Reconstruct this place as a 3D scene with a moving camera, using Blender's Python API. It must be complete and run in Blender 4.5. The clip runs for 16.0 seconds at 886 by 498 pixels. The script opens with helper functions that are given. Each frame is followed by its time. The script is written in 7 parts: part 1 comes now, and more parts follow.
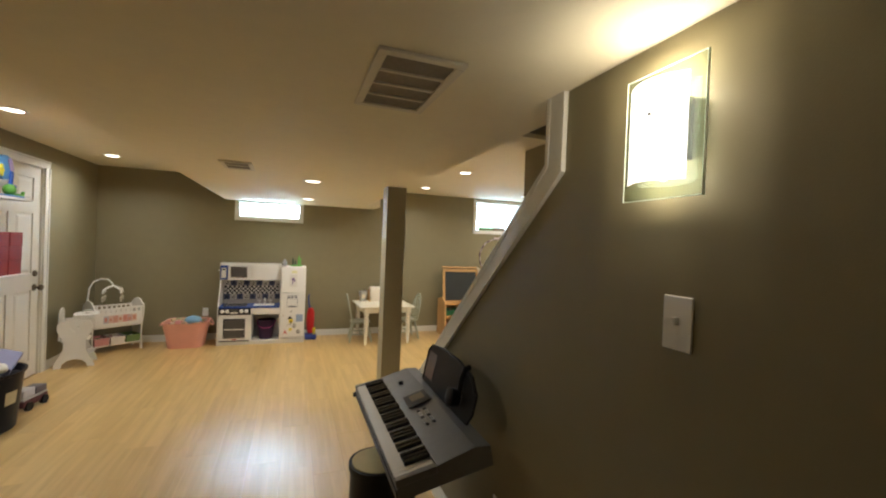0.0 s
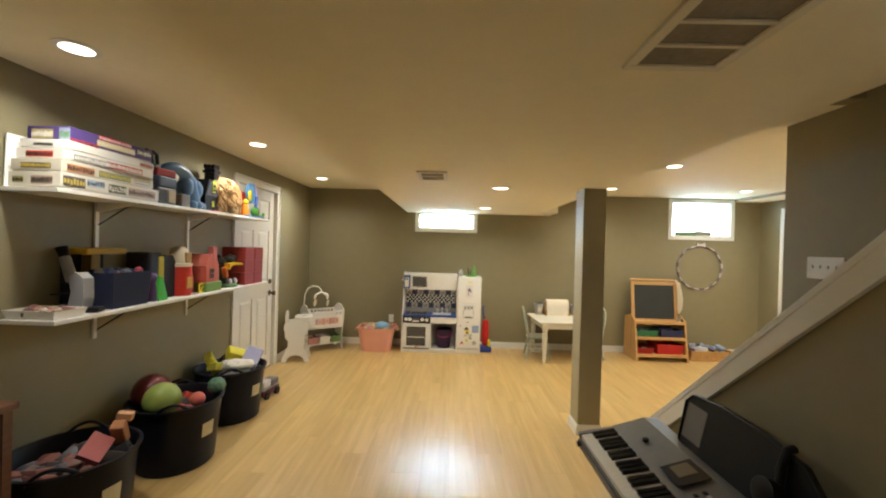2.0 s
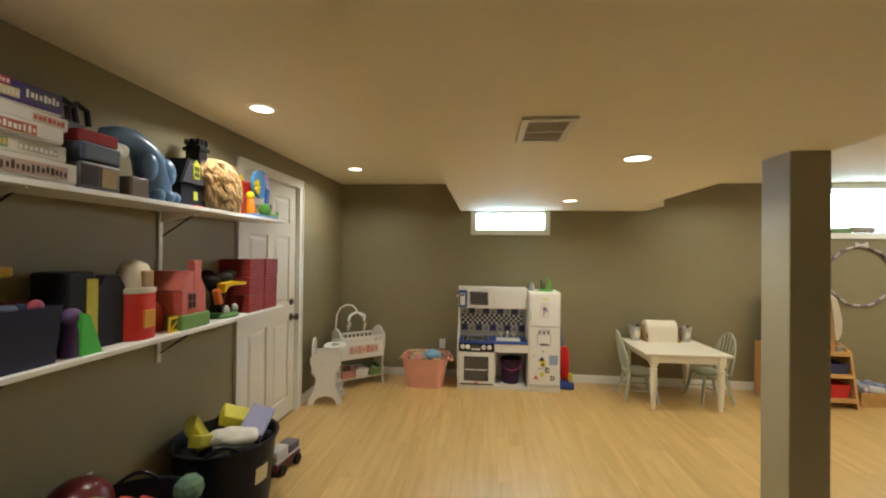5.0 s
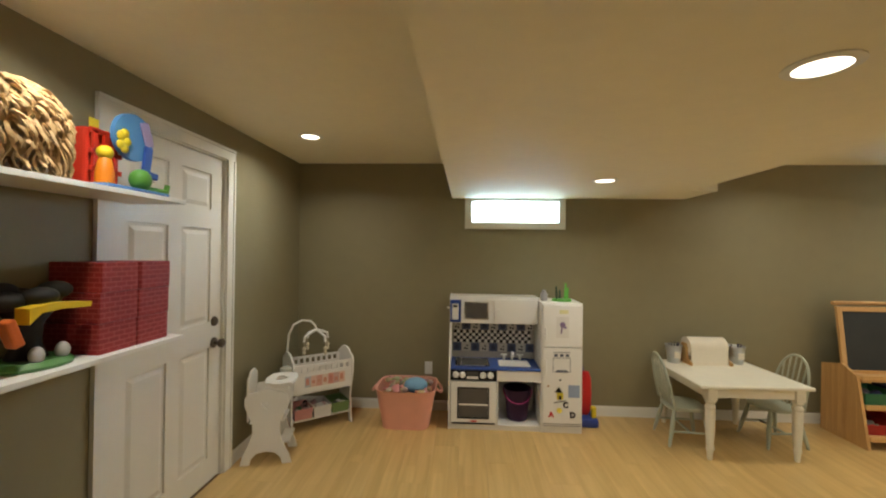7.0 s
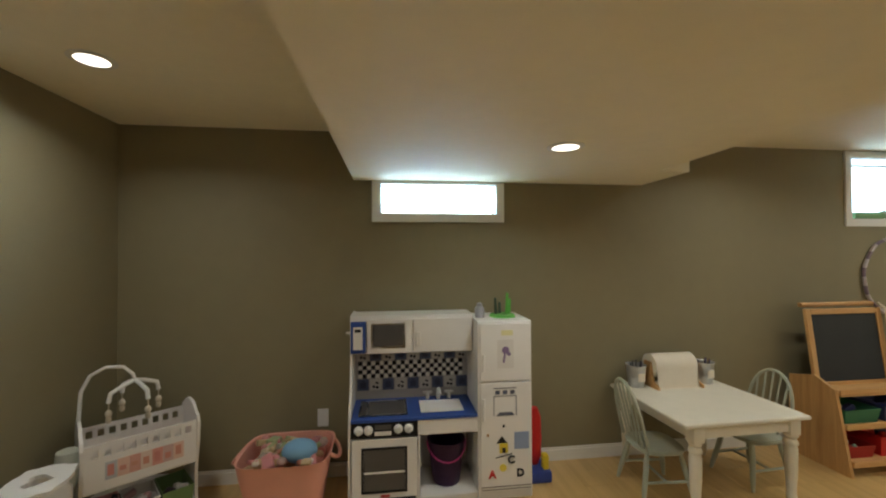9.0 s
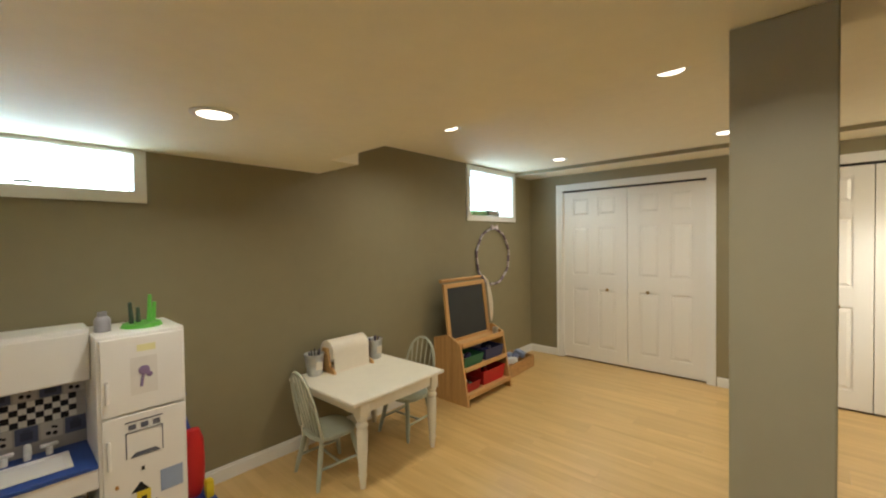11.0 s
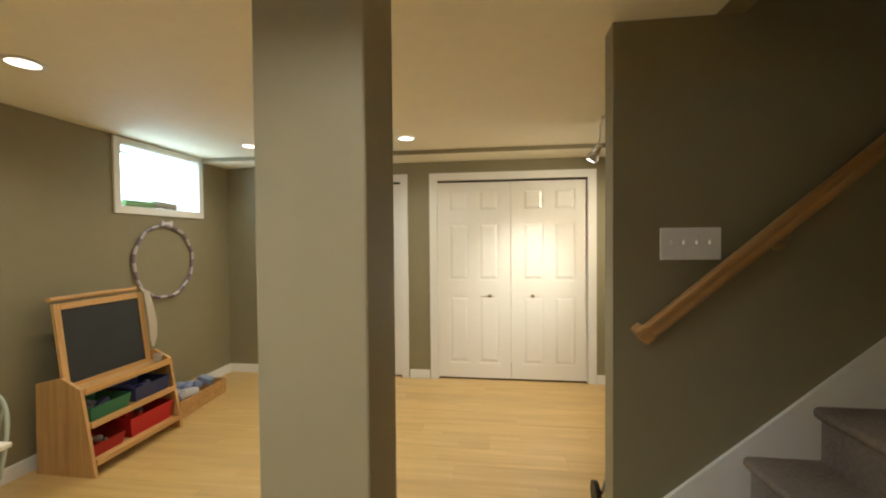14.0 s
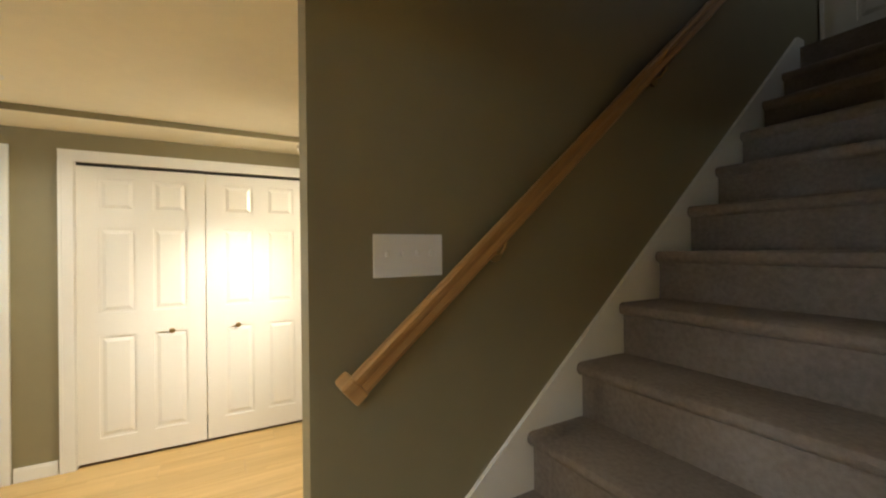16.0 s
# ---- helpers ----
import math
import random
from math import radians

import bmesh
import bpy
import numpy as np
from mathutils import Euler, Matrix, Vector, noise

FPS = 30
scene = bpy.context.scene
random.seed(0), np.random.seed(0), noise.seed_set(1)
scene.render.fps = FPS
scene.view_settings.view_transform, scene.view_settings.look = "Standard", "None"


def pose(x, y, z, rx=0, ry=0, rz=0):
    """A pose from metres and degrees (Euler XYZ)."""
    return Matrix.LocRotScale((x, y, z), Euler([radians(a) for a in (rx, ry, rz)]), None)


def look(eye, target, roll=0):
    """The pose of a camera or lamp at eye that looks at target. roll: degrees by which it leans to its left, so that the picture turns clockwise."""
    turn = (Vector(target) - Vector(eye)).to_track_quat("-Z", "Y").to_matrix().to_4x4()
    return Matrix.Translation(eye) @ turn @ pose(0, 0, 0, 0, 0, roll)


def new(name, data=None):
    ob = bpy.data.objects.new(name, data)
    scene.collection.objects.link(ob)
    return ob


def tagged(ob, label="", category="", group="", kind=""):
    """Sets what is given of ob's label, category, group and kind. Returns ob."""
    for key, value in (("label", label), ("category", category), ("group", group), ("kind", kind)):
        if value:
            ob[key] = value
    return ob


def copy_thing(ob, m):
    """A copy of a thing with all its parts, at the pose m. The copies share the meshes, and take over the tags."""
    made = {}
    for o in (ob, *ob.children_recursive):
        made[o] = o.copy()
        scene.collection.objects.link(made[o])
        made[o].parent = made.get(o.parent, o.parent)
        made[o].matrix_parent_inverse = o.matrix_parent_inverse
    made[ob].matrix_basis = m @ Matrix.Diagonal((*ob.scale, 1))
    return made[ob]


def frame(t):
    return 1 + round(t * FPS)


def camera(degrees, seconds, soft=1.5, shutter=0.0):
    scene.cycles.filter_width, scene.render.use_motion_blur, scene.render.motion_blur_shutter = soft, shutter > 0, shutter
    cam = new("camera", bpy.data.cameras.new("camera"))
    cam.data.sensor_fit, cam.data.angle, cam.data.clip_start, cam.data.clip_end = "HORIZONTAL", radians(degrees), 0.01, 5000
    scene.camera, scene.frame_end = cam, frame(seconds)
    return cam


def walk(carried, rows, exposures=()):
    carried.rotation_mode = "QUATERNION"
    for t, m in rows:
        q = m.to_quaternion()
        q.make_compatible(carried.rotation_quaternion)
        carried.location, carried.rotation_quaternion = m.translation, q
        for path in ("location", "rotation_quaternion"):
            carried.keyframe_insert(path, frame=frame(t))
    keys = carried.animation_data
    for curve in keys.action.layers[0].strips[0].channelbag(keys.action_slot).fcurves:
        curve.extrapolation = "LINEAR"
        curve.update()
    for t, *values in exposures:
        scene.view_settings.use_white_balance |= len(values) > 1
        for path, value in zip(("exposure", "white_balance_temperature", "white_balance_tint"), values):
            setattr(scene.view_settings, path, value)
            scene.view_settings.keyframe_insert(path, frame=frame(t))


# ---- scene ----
cam = camera(95.9, 16.0, 2.1)
PATH = [
    (0, (0.828, 0.698, 1.443), (1.53, 2.571, 1.422), 2.3),
    (0.5, (0.77, 0.782, 1.439), (1.212, 2.732, 1.399), 1.6),
    (1, (0.692, 0.898, 1.439), (0.952, 2.879, 1.357), 1.5),
    (1.5, (0.622, 0.999, 1.454), (0.738, 2.996, 1.423), 1.9),
    (2, (0.579, 1.116, 1.461), (0.539, 3.116, 1.45), 1.6),
    (2.5, (0.539, 1.286, 1.456), (0.384, 3.279, 1.421), 0.4),
    (3, (0.483, 1.468, 1.468), (0.282, 3.457, 1.431), 0.1),
    (3.5, (0.374, 1.634, 1.479), (0.148, 3.621, 1.448), 0.9),
    (3.7, (0.316, 1.692, 1.47), (0.087, 3.679, 1.453), 0.7),
    (5.8, (0.138, 2.691, 1.461), (-0.011, 4.685, 1.48), 0.7),
    (6, (0.098, 2.782, 1.456), (0.015, 4.78, 1.461), 0.7),
    (6.5, (0.069, 3.029, 1.445), (-0.071, 5.024, 1.446), -0.2),
    (7, (0.058, 3.299, 1.46), (-0.057, 5.296, 1.474), 0.7),
    (7.5, (0.052, 3.571, 1.482), (-0.039, 5.569, 1.488), -0.0),
    (8, (0.039, 3.838, 1.447), (0.04, 5.838, 1.433), -1.2),
    (8.5, (0.118, 4.062, 1.447), (0.2, 6.06, 1.457), -0.4),
    (9, (0.177, 4.266, 1.449), (0.431, 6.25, 1.48), -0.3),
    (9.5, (0.244, 4.386, 1.461), (0.875, 6.284, 1.502), -0.6),
    (10, (0.335, 4.403, 1.458), (1.347, 6.128, 1.458), -1.0),
    (12.3, (0.498, 4.235, 1.433), (2.249, 5.202, 1.4), -1.1),
    (12.5, (0.531, 4.223, 1.425), (2.306, 5.143, 1.389), -1.3),
    (13, (0.659, 4.192, 1.42), (2.505, 4.96, 1.365), -1.2),
    (13.5, (0.814, 4.137, 1.418), (2.731, 4.704, 1.397), -0.7),
    (14, (0.997, 4.091, 1.422), (2.98, 4.346, 1.38), -0.5),
    (14.5, (1.181, 4.087, 1.414), (3.175, 3.949, 1.372), -0.8),
    (15, (1.355, 4.03, 1.402), (3.302, 3.574, 1.337), -2.6),
    (15.2, (1.432, 3.98, 1.4), (3.352, 3.424, 1.342), -1.9),
    (15.5, (1.503, 3.923, 1.41), (3.368, 3.201, 1.393), -1.3),
    (16, (1.573, 3.823, 1.416), (3.322, 2.854, 1.422), -0.7),
]
EXPOSURES = [(0.0, -0.33, 6200, 13), (0.5, -0.37, 6200, 13), (1.0, -0.23, 6250, 14), (1.5, 0.0, 6400, 11), (2.0, -0.06, 6500, 10), (2.5, -0.22, 6500, 10), (3.5, -0.5, 6500, 10), (6.0, -0.38, 6500, 10), (7.0, -0.68, 6500, 10), (8.0, -1.0, 6350, 11), (9.0, -1.12, 6050, 11), (9.5, -1.36, 6000, 11), (10.0, -1.08, 6300, 13), (12.5, -0.6, 6500, 10), (13.5, -0.66, 6500, 10), (14.0, -0.62, 6500, 10), (14.5, -0.82, 6500, 10), (15.2, -0.72, 6500, 10), (15.5, -0.68, 6500, 10), (16.0, -0.25, 6500, 10)]
walk(cam, [(t, look(eye, target, roll)) for t, eye, target, roll in PATH], EXPOSURES)
# ---- light ----
world = bpy.data.worlds.new("daylight")
scene.world = world
world.use_nodes = True
_sky = world.node_tree.nodes.new("ShaderNodeTexSky")
_sky.sky_type, _sky.sun_disc = "NISHITA", False
_sky.sun_elevation, _sky.sun_rotation = radians(48), radians(150)
_bg = world.node_tree.nodes["Background"]
world.node_tree.links.new(_sky.outputs["Color"], _bg.inputs["Color"])
_bg.inputs["Strength"].default_value = 0.1

CAN_WARM = (0.97, 0.935, 0.82)
CAN_POWER, SCONCE_POWER, SPOT_POWER = 10.2, 3.2, 120.0
CAN_SPREAD = 150
DAY_GLOW, WELL_GLOW = 95.0, 16.0

sun = new("sun", bpy.data.lights.new("sun", "SUN"))
sun.data.energy, sun.data.angle, sun.data.color = 2.0, radians(0.5), (1.0, 0.95, 0.88)
sun.matrix_world = look((2, -6, 12), (2, 2, 0))


# ---- materials ----
def mat(name, colour, rough=0.6, metal=0.0, grain=0.0, scale=40.0, bump=0.0, bump_scale=200.0, coat=0.0, emit=None, spec=0.5, random_tint=0.0, stretch=(1, 1, 1)):
    """Procedural paint, plastic, cloth or metal: colour varied at two scales, with fine relief."""
    m = bpy.data.materials.new(name)
    m.use_nodes = True
    nt = m.node_tree
    b = nt.nodes["Principled BSDF"]
    b.inputs["Roughness"].default_value = rough
    b.inputs["Metallic"].default_value = metal
    b.inputs["Specular IOR Level"].default_value = spec
    b.inputs["Coat Weight"].default_value = coat
    b.inputs["Base Color"].default_value = (*colour, 1)
    tc = nt.nodes.new("ShaderNodeTexCoord")
    mp = nt.nodes.new("ShaderNodeMapping")
    mp.inputs["Scale"].default_value = stretch
    nt.links.new(tc.outputs["Object"], mp.inputs["Vector"])
    if grain > 0:
        n1 = nt.nodes.new("ShaderNodeTexNoise")
        n1.inputs["Scale"].default_value, n1.inputs["Detail"].default_value = scale, 6
        n2 = nt.nodes.new("ShaderNodeTexNoise")
        n2.inputs["Scale"].default_value, n2.inputs["Detail"].default_value = scale * 0.07, 3
        add = nt.nodes.new("ShaderNodeMath")
        add.operation = "ADD"
        half = nt.nodes.new("ShaderNodeMapRange")
        half.inputs["From Min"].default_value, half.inputs["From Max"].default_value = 0.6, 1.4
        half.inputs["To Min"].default_value, half.inputs["To Max"].default_value = 1 - grain, 1 + grain
        for n in (n1, n2):
            nt.links.new(mp.outputs["Vector"], n.inputs["Vector"])
        nt.links.new(n1.outputs["Fac"], add.inputs[0])
        nt.links.new(n2.outputs["Fac"], add.inputs[1])
        nt.links.new(add.outputs[0], half.inputs["Value"])
        mul = nt.nodes.new("ShaderNodeVectorMath")
        mul.operation = "SCALE"
        mul.inputs[0].default_value = colour
        nt.links.new(half.outputs["Result"], mul.inputs["Scale"])
        last = mul.outputs["Vector"]
        if random_tint > 0:
            oi = nt.nodes.new("ShaderNodeObjectInfo")
            rr = nt.nodes.new("ShaderNodeMapRange")
            rr.inputs["To Min"].default_value, rr.inputs["To Max"].default_value = 1 - random_tint, 1 + random_tint
            nt.links.new(oi.outputs["Random"], rr.inputs["Value"])
            m2 = nt.nodes.new("ShaderNodeVectorMath")
            m2.operation = "SCALE"
            nt.links.new(last, m2.inputs[0])
            nt.links.new(rr.outputs["Result"], m2.inputs["Scale"])
            last = m2.outputs["Vector"]
        nt.links.new(last, b.inputs["Base Color"])
        rv = nt.nodes.new("ShaderNodeMapRange")
        rv.inputs["To Min"].default_value, rv.inputs["To Max"].default_value = max(0.02, rough - 0.08), min(1, rough + 0.08)
        nt.links.new(n2.outputs["Fac"], rv.inputs["Value"])
        nt.links.new(rv.outputs["Result"], b.inputs["Roughness"])
    if bump > 0:
        n3 = nt.nodes.new("ShaderNodeTexNoise")
        n3.inputs["Scale"].default_value, n3.inputs["Detail"].default_value = bump_scale, 4
        nt.links.new(mp.outputs["Vector"], n3.inputs["Vector"])
        bp = nt.nodes.new("ShaderNodeBump")
        bp.inputs["Strength"].default_value, bp.inputs["Distance"].default_value = bump, 0.004
        nt.links.new(n3.outputs["Fac"], bp.inputs["Height"])
        nt.links.new(bp.outputs["Normal"], b.inputs["Normal"])
    if emit:
        b.inputs["Emission Color"].default_value = (*emit[:3], 1)
        b.inputs["Emission Strength"].default_value = emit[3]
    return m


def wood(name, dark, light, rough=0.35, along="Y", rings=9.0, coat=0.0, random_tint=0.0, strips=0.0, relief=0.08, fine=0.35, across=0.0):
    """Wood with grain along one axis; strips: width of the glued strips across a plank."""
    m = bpy.data.materials.new(name)
    m.use_nodes = True
    nt = m.node_tree
    b = nt.nodes["Principled BSDF"]
    tc = nt.nodes.new("ShaderNodeTexCoord")
    mp = nt.nodes.new("ShaderNodeMapping")
    s = {"X": (0.06, 1, 1), "Y": (1, 0.06, 1), "Z": (1, 1, 0.06)}[along]
    mp.inputs["Scale"].default_value = s
    nt.links.new(tc.outputs["Object"], mp.inputs["Vector"])
    oi = nt.nodes.new("ShaderNodeObjectInfo")
    shift = nt.nodes.new("ShaderNodeVectorMath")
    shift.operation = "ADD"
    sc = nt.nodes.new("ShaderNodeVectorMath")
    sc.operation = "SCALE"
    sc.inputs[0].default_value = (3.0, 7.0, 1.0)
    nt.links.new(oi.outputs["Random"], sc.inputs["Scale"])
    nt.links.new(mp.outputs["Vector"], shift.inputs[0])
    nt.links.new(sc.outputs["Vector"], shift.inputs[1])
    n1 = nt.nodes.new("ShaderNodeTexNoise")
    n1.inputs["Scale"].default_value, n1.inputs["Detail"].default_value, n1.inputs["Distortion"].default_value = rings * 3, 8, 0.6
    n2 = nt.nodes.new("ShaderNodeTexNoise")
    n2.inputs["Scale"].default_value, n2.inputs["Detail"].default_value = rings * 18, 3
    nt.links.new(shift.outputs["Vector"], n1.inputs["Vector"])
    nt.links.new(shift.outputs["Vector"], n2.inputs["Vector"])
    mix = nt.nodes.new("ShaderNodeMath")
    mix.operation = "MULTIPLY_ADD"
    mix.inputs[1].default_value = fine
    nt.links.new(n2.outputs["Fac"], mix.inputs[0])
    nt.links.new(n1.outputs["Fac"], mix.inputs[2])
    value = mix.outputs[0]
    if strips > 0:
        sep = nt.nodes.new("ShaderNodeSeparateXYZ")
        nt.links.new(tc.outputs["Object"], sep.inputs[0])
        cell = nt.nodes.new("ShaderNodeMath")
        cell.operation = "DIVIDE"
        cell.inputs[1].default_value = strips
        nt.links.new(sep.outputs["X"], cell.inputs[0])
        fl = nt.nodes.new("ShaderNodeMath")
        fl.operation = "FLOOR"
        nt.links.new(cell.outputs[0], fl.inputs[0])
        off = nt.nodes.new("ShaderNodeMath")
        off.operation = "MULTIPLY_ADD"
        off.inputs[1].default_value = 0.37
        nt.links.new(fl.outputs[0], off.inputs[0])
        yl = nt.nodes.new("ShaderNodeMath")
        yl.operation = "DIVIDE"
        yl.inputs[1].default_value = 0.62
        nt.links.new(sep.outputs["Y"], yl.inputs[0])
        nt.links.new(yl.outputs[0], off.inputs[2])
        fy = nt.nodes.new("ShaderNodeMath")
        fy.operation = "FLOOR"
        nt.links.new(off.outputs[0], fy.inputs[0])
        comb = nt.nodes.new("ShaderNodeCombineXYZ")
        nt.links.new(fl.outputs[0], comb.inputs[0])
        nt.links.new(fy.outputs[0], comb.inputs[1])
        nt.links.new(oi.outputs["Random"], comb.inputs[2])
        wn = nt.nodes.new("ShaderNodeTexWhiteNoise")
        nt.links.new(comb.outputs[0], wn.inputs["Vector"])
        ad = nt.nodes.new("ShaderNodeMath")
        ad.operation = "MULTIPLY_ADD"
        ad.inputs[1].default_value = 0.22
        nt.links.new(wn.outputs["Value"], ad.inputs[0])
        nt.links.new(value, ad.inputs[2])
        value = ad.outputs[0]
    ramp = nt.nodes.new("ShaderNodeValToRGB")
    ramp.color_ramp.elements[0].position, ramp.color_ramp.elements[0].color = 0.42, (*dark, 1)
    ramp.color_ramp.elements[1].position, ramp.color_ramp.elements[1].color = 1.0, (*light, 1)
    nt.links.new(value, ramp.inputs["Fac"])
    last = ramp.outputs["Color"]
    if random_tint > 0:
        rr = nt.nodes.new("ShaderNodeMapRange")
        rr.inputs["To Min"].default_value, rr.inputs["To Max"].default_value = 1 - random_tint, 1 + random_tint
        nt.links.new(oi.outputs["Random"], rr.inputs["Value"])
        m2 = nt.nodes.new("ShaderNodeVectorMath")
        m2.operation = "SCALE"
        nt.links.new(last, m2.inputs[0])
        nt.links.new(rr.outputs["Result"], m2.inputs["Scale"])
        last = m2.outputs["Vector"]
    nt.links.new(last, b.inputs["Base Color"])
    b.inputs["Roughness"].default_value = rough
    b.inputs["Coat Weight"].default_value = coat
    b.inputs["Coat Roughness"].default_value = rough
    if across > 0:
        tv = nt.nodes.new("ShaderNodeCombineXYZ")
        tv.inputs[0].default_value = 1.0
        b.inputs["Anisotropic"].default_value = across
        nt.links.new(tv.outputs[0], b.inputs["Tangent"])
    bp = nt.nodes.new("ShaderNodeBump")
    bp.inputs["Strength"].default_value, bp.inputs["Distance"].default_value = relief, 0.001
    nt.links.new(n2.outputs["Fac"], bp.inputs["Height"])
    nt.links.new(bp.outputs["Normal"], b.inputs["Normal"])
    return m


def glass(name, colour=(0.95, 1.0, 0.98), rough=0.0):
    m = mat(name, colour, rough)
    m.node_tree.nodes["Principled BSDF"].inputs["Transmission Weight"].default_value = 1.0
    m.node_tree.nodes["Principled BSDF"].inputs["IOR"].default_value = 1.45
    return m


def thin_glass(name):
    """A thin flat pane: clear, with a slight gloss."""
    m = bpy.data.materials.new(name)
    m.use_nodes = True
    nt = m.node_tree
    nt.nodes.remove(nt.nodes["Principled BSDF"])
    tr = nt.nodes.new("ShaderNodeBsdfTransparent")
    tr.inputs["Color"].default_value = (0.94, 0.97, 0.96, 1)
    gl = nt.nodes.new("ShaderNodeBsdfGlossy")
    gl.inputs["Roughness"].default_value = 0.02
    mx = nt.nodes.new("ShaderNodeMixShader")
    mx.inputs[0].default_value = 0.05
    nt.links.new(tr.outputs[0], mx.inputs[1])
    nt.links.new(gl.outputs[0], mx.inputs[2])
    nt.links.new(mx.outputs[0], nt.nodes["Material Output"].inputs["Surface"])
    return m


def glow(name, colour, strength, patch=None):
    m = bpy.data.materials.new(name)
    m.use_nodes = True
    nt = m.node_tree
    nt.nodes.remove(nt.nodes["Principled BSDF"])
    e = nt.nodes.new("ShaderNodeEmission")
    e.inputs["Color"].default_value = (*colour, 1)
    e.inputs["Strength"].default_value = strength
    if patch:
        tc = nt.nodes.new("ShaderNodeTexCoord")
        n = nt.nodes.new("ShaderNodeTexNoise")
        n.inputs["Scale"].default_value, n.inputs["Detail"].default_value = 3.2, 5
        nt.links.new(tc.outputs["Object"], n.inputs["Vector"])
        r = nt.nodes.new("ShaderNodeValToRGB")
        r.color_ramp.elements[0].position, r.color_ramp.elements[0].color = 0.5, (*colour, 1)
        r.color_ramp.elements[1].position, r.color_ramp.elements[1].color = 0.75, (*patch, 1)
        nt.links.new(n.outputs["Fac"], r.inputs["Fac"])
        nt.links.new(r.outputs["Color"], e.inputs["Color"])
    nt.links.new(e.outputs[0], nt.nodes["Material Output"].inputs["Surface"])
    return m


M_WALL = mat("olive_taupe_paint", (0.255, 0.222, 0.13), 0.6, grain=0.05, scale=9, bump=0.12, bump_scale=260)
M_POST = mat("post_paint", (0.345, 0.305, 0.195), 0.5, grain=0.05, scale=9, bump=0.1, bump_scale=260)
M_CEIL = mat("ceiling_paint", (0.87, 0.81, 0.63), 0.75, grain=0.03, scale=14, bump=0.15, bump_scale=180)
M_TRIM = mat("white_trim_paint", (0.80, 0.79, 0.74), 0.38, grain=0.025, scale=12, bump=0.03, bump_scale=120)
M_DOOR = mat("white_door_paint", (0.80, 0.78, 0.72), 0.33, grain=0.03, scale=6, bump=0.05, bump_scale=160, stretch=(1, 1, 0.15))
M_WHITE = mat("white_lacquer", (0.82, 0.81, 0.78), 0.35, grain=0.02, scale=10)
M_CREAM = mat("cream_painted_wood", (0.78, 0.74, 0.62), 0.4, grain=0.05, scale=12, bump=0.05, bump_scale=90)
M_PLATE = mat("white_plastic_plate", (0.82, 0.82, 0.80), 0.3)
M_FLOOR = wood("maple_laminate", (0.52, 0.335, 0.122), (0.69, 0.475, 0.195), 0.305, "Y", 7.0, coat=0.0, random_tint=0.045, strips=0.0643, relief=0.004, fine=0.1, across=0.68)
M_FLOOR.node_tree.nodes["Principled BSDF"].inputs["Specular IOR Level"].default_value = 0.9
M_JOINT = mat("floor_underlay", (0.22, 0.13, 0.06), 0.7, grain=0.1)
M_OAK = wood("oak_rail", (0.32, 0.16, 0.052), (0.58, 0.34, 0.13), 0.32, "Y", 12.0, coat=0.2)
M_PINE = wood("pine_easel", (0.46, 0.25, 0.085), (0.72, 0.44, 0.18), 0.4, "Z", 10.0)
M_PINEX = wood("pine_easel_shelf", (0.46, 0.25, 0.085), (0.72, 0.44, 0.18), 0.4, "X", 10.0)
M_CARPET = mat("taupe_carpet", (0.27, 0.23, 0.205), 0.95, grain=0.25, scale=60, bump=0.9, bump_scale=420, spec=0.1)
M_BLACKP = mat("black_plastic", (0.01, 0.01, 0.012), 0.4, spec=0.2, grain=0.2, scale=30)
M_NAVY = mat("navy_plastic", (0.007, 0.008, 0.014), 0.36, grain=0.15, scale=20, spec=0.18)
M_STEEL = mat("brushed_steel", (0.55, 0.53, 0.5), 0.28, metal=1.0, grain=0.05, scale=60)
M_BRASS = mat("aged_brass", (0.45, 0.33, 0.17), 0.3, metal=1.0, grain=0.05)
M_BRONZE = mat("dark_bronze", (0.17, 0.14, 0.11), 0.32, metal=0.9, grain=0.06)
M_GLASS = thin_glass("window_glass")
M_SGLASS = glass("sconce_glass", (0.85, 1.0, 0.92))
M_VENT = mat("vent_enamel", (0.74, 0.70, 0.60), 0.45, grain=0.04)
M_VENTD = mat("vent_filter_cloth", (0.27, 0.245, 0.21), 0.9, grain=0.2, scale=80, bump=0.4, bump_scale=300)
M_DARK = mat("dark_void", (0.02, 0.018, 0.016), 0.9)
M_CAN = glow("lamp_lens", (1.0, 0.88, 0.68), 7.0)
M_SCONCE = glow("sconce_lens", (1.0, 0.93, 0.78), 4.0)
M_DAY = glow("daylight_backdrop", (0.54, 0.75, 1.0), DAY_GLOW, (0.5, 0.72, 0.62))
M_WELL = glow("window_well_daylight", (0.62, 0.82, 1.0), WELL_GLOW, (0.42, 0.62, 0.5))
M_GRASS = glow("sunlit_ground", (0.8, 0.95, 0.85), 14.0, (0.5, 0.72, 0.5))
M_SPOT = glow("spot_bulb", (1.0, 0.93, 0.8), 25.0)
M_SAGE = mat("sage_painted_wood", (0.40, 0.43, 0.34), 0.42, grain=0.08, scale=14)
M_CHALK = mat("chalkboard", (0.022, 0.026, 0.027), 0.6, grain=0.25, scale=5)
M_PAPER = mat("cream_paper", (0.80, 0.73, 0.60), 0.8, grain=0.03, bump=0.1, bump_scale=40)
M_GALV = mat("galvanised_pail", (0.56, 0.57, 0.57), 0.36, metal=0.75, grain=0.15, scale=20)
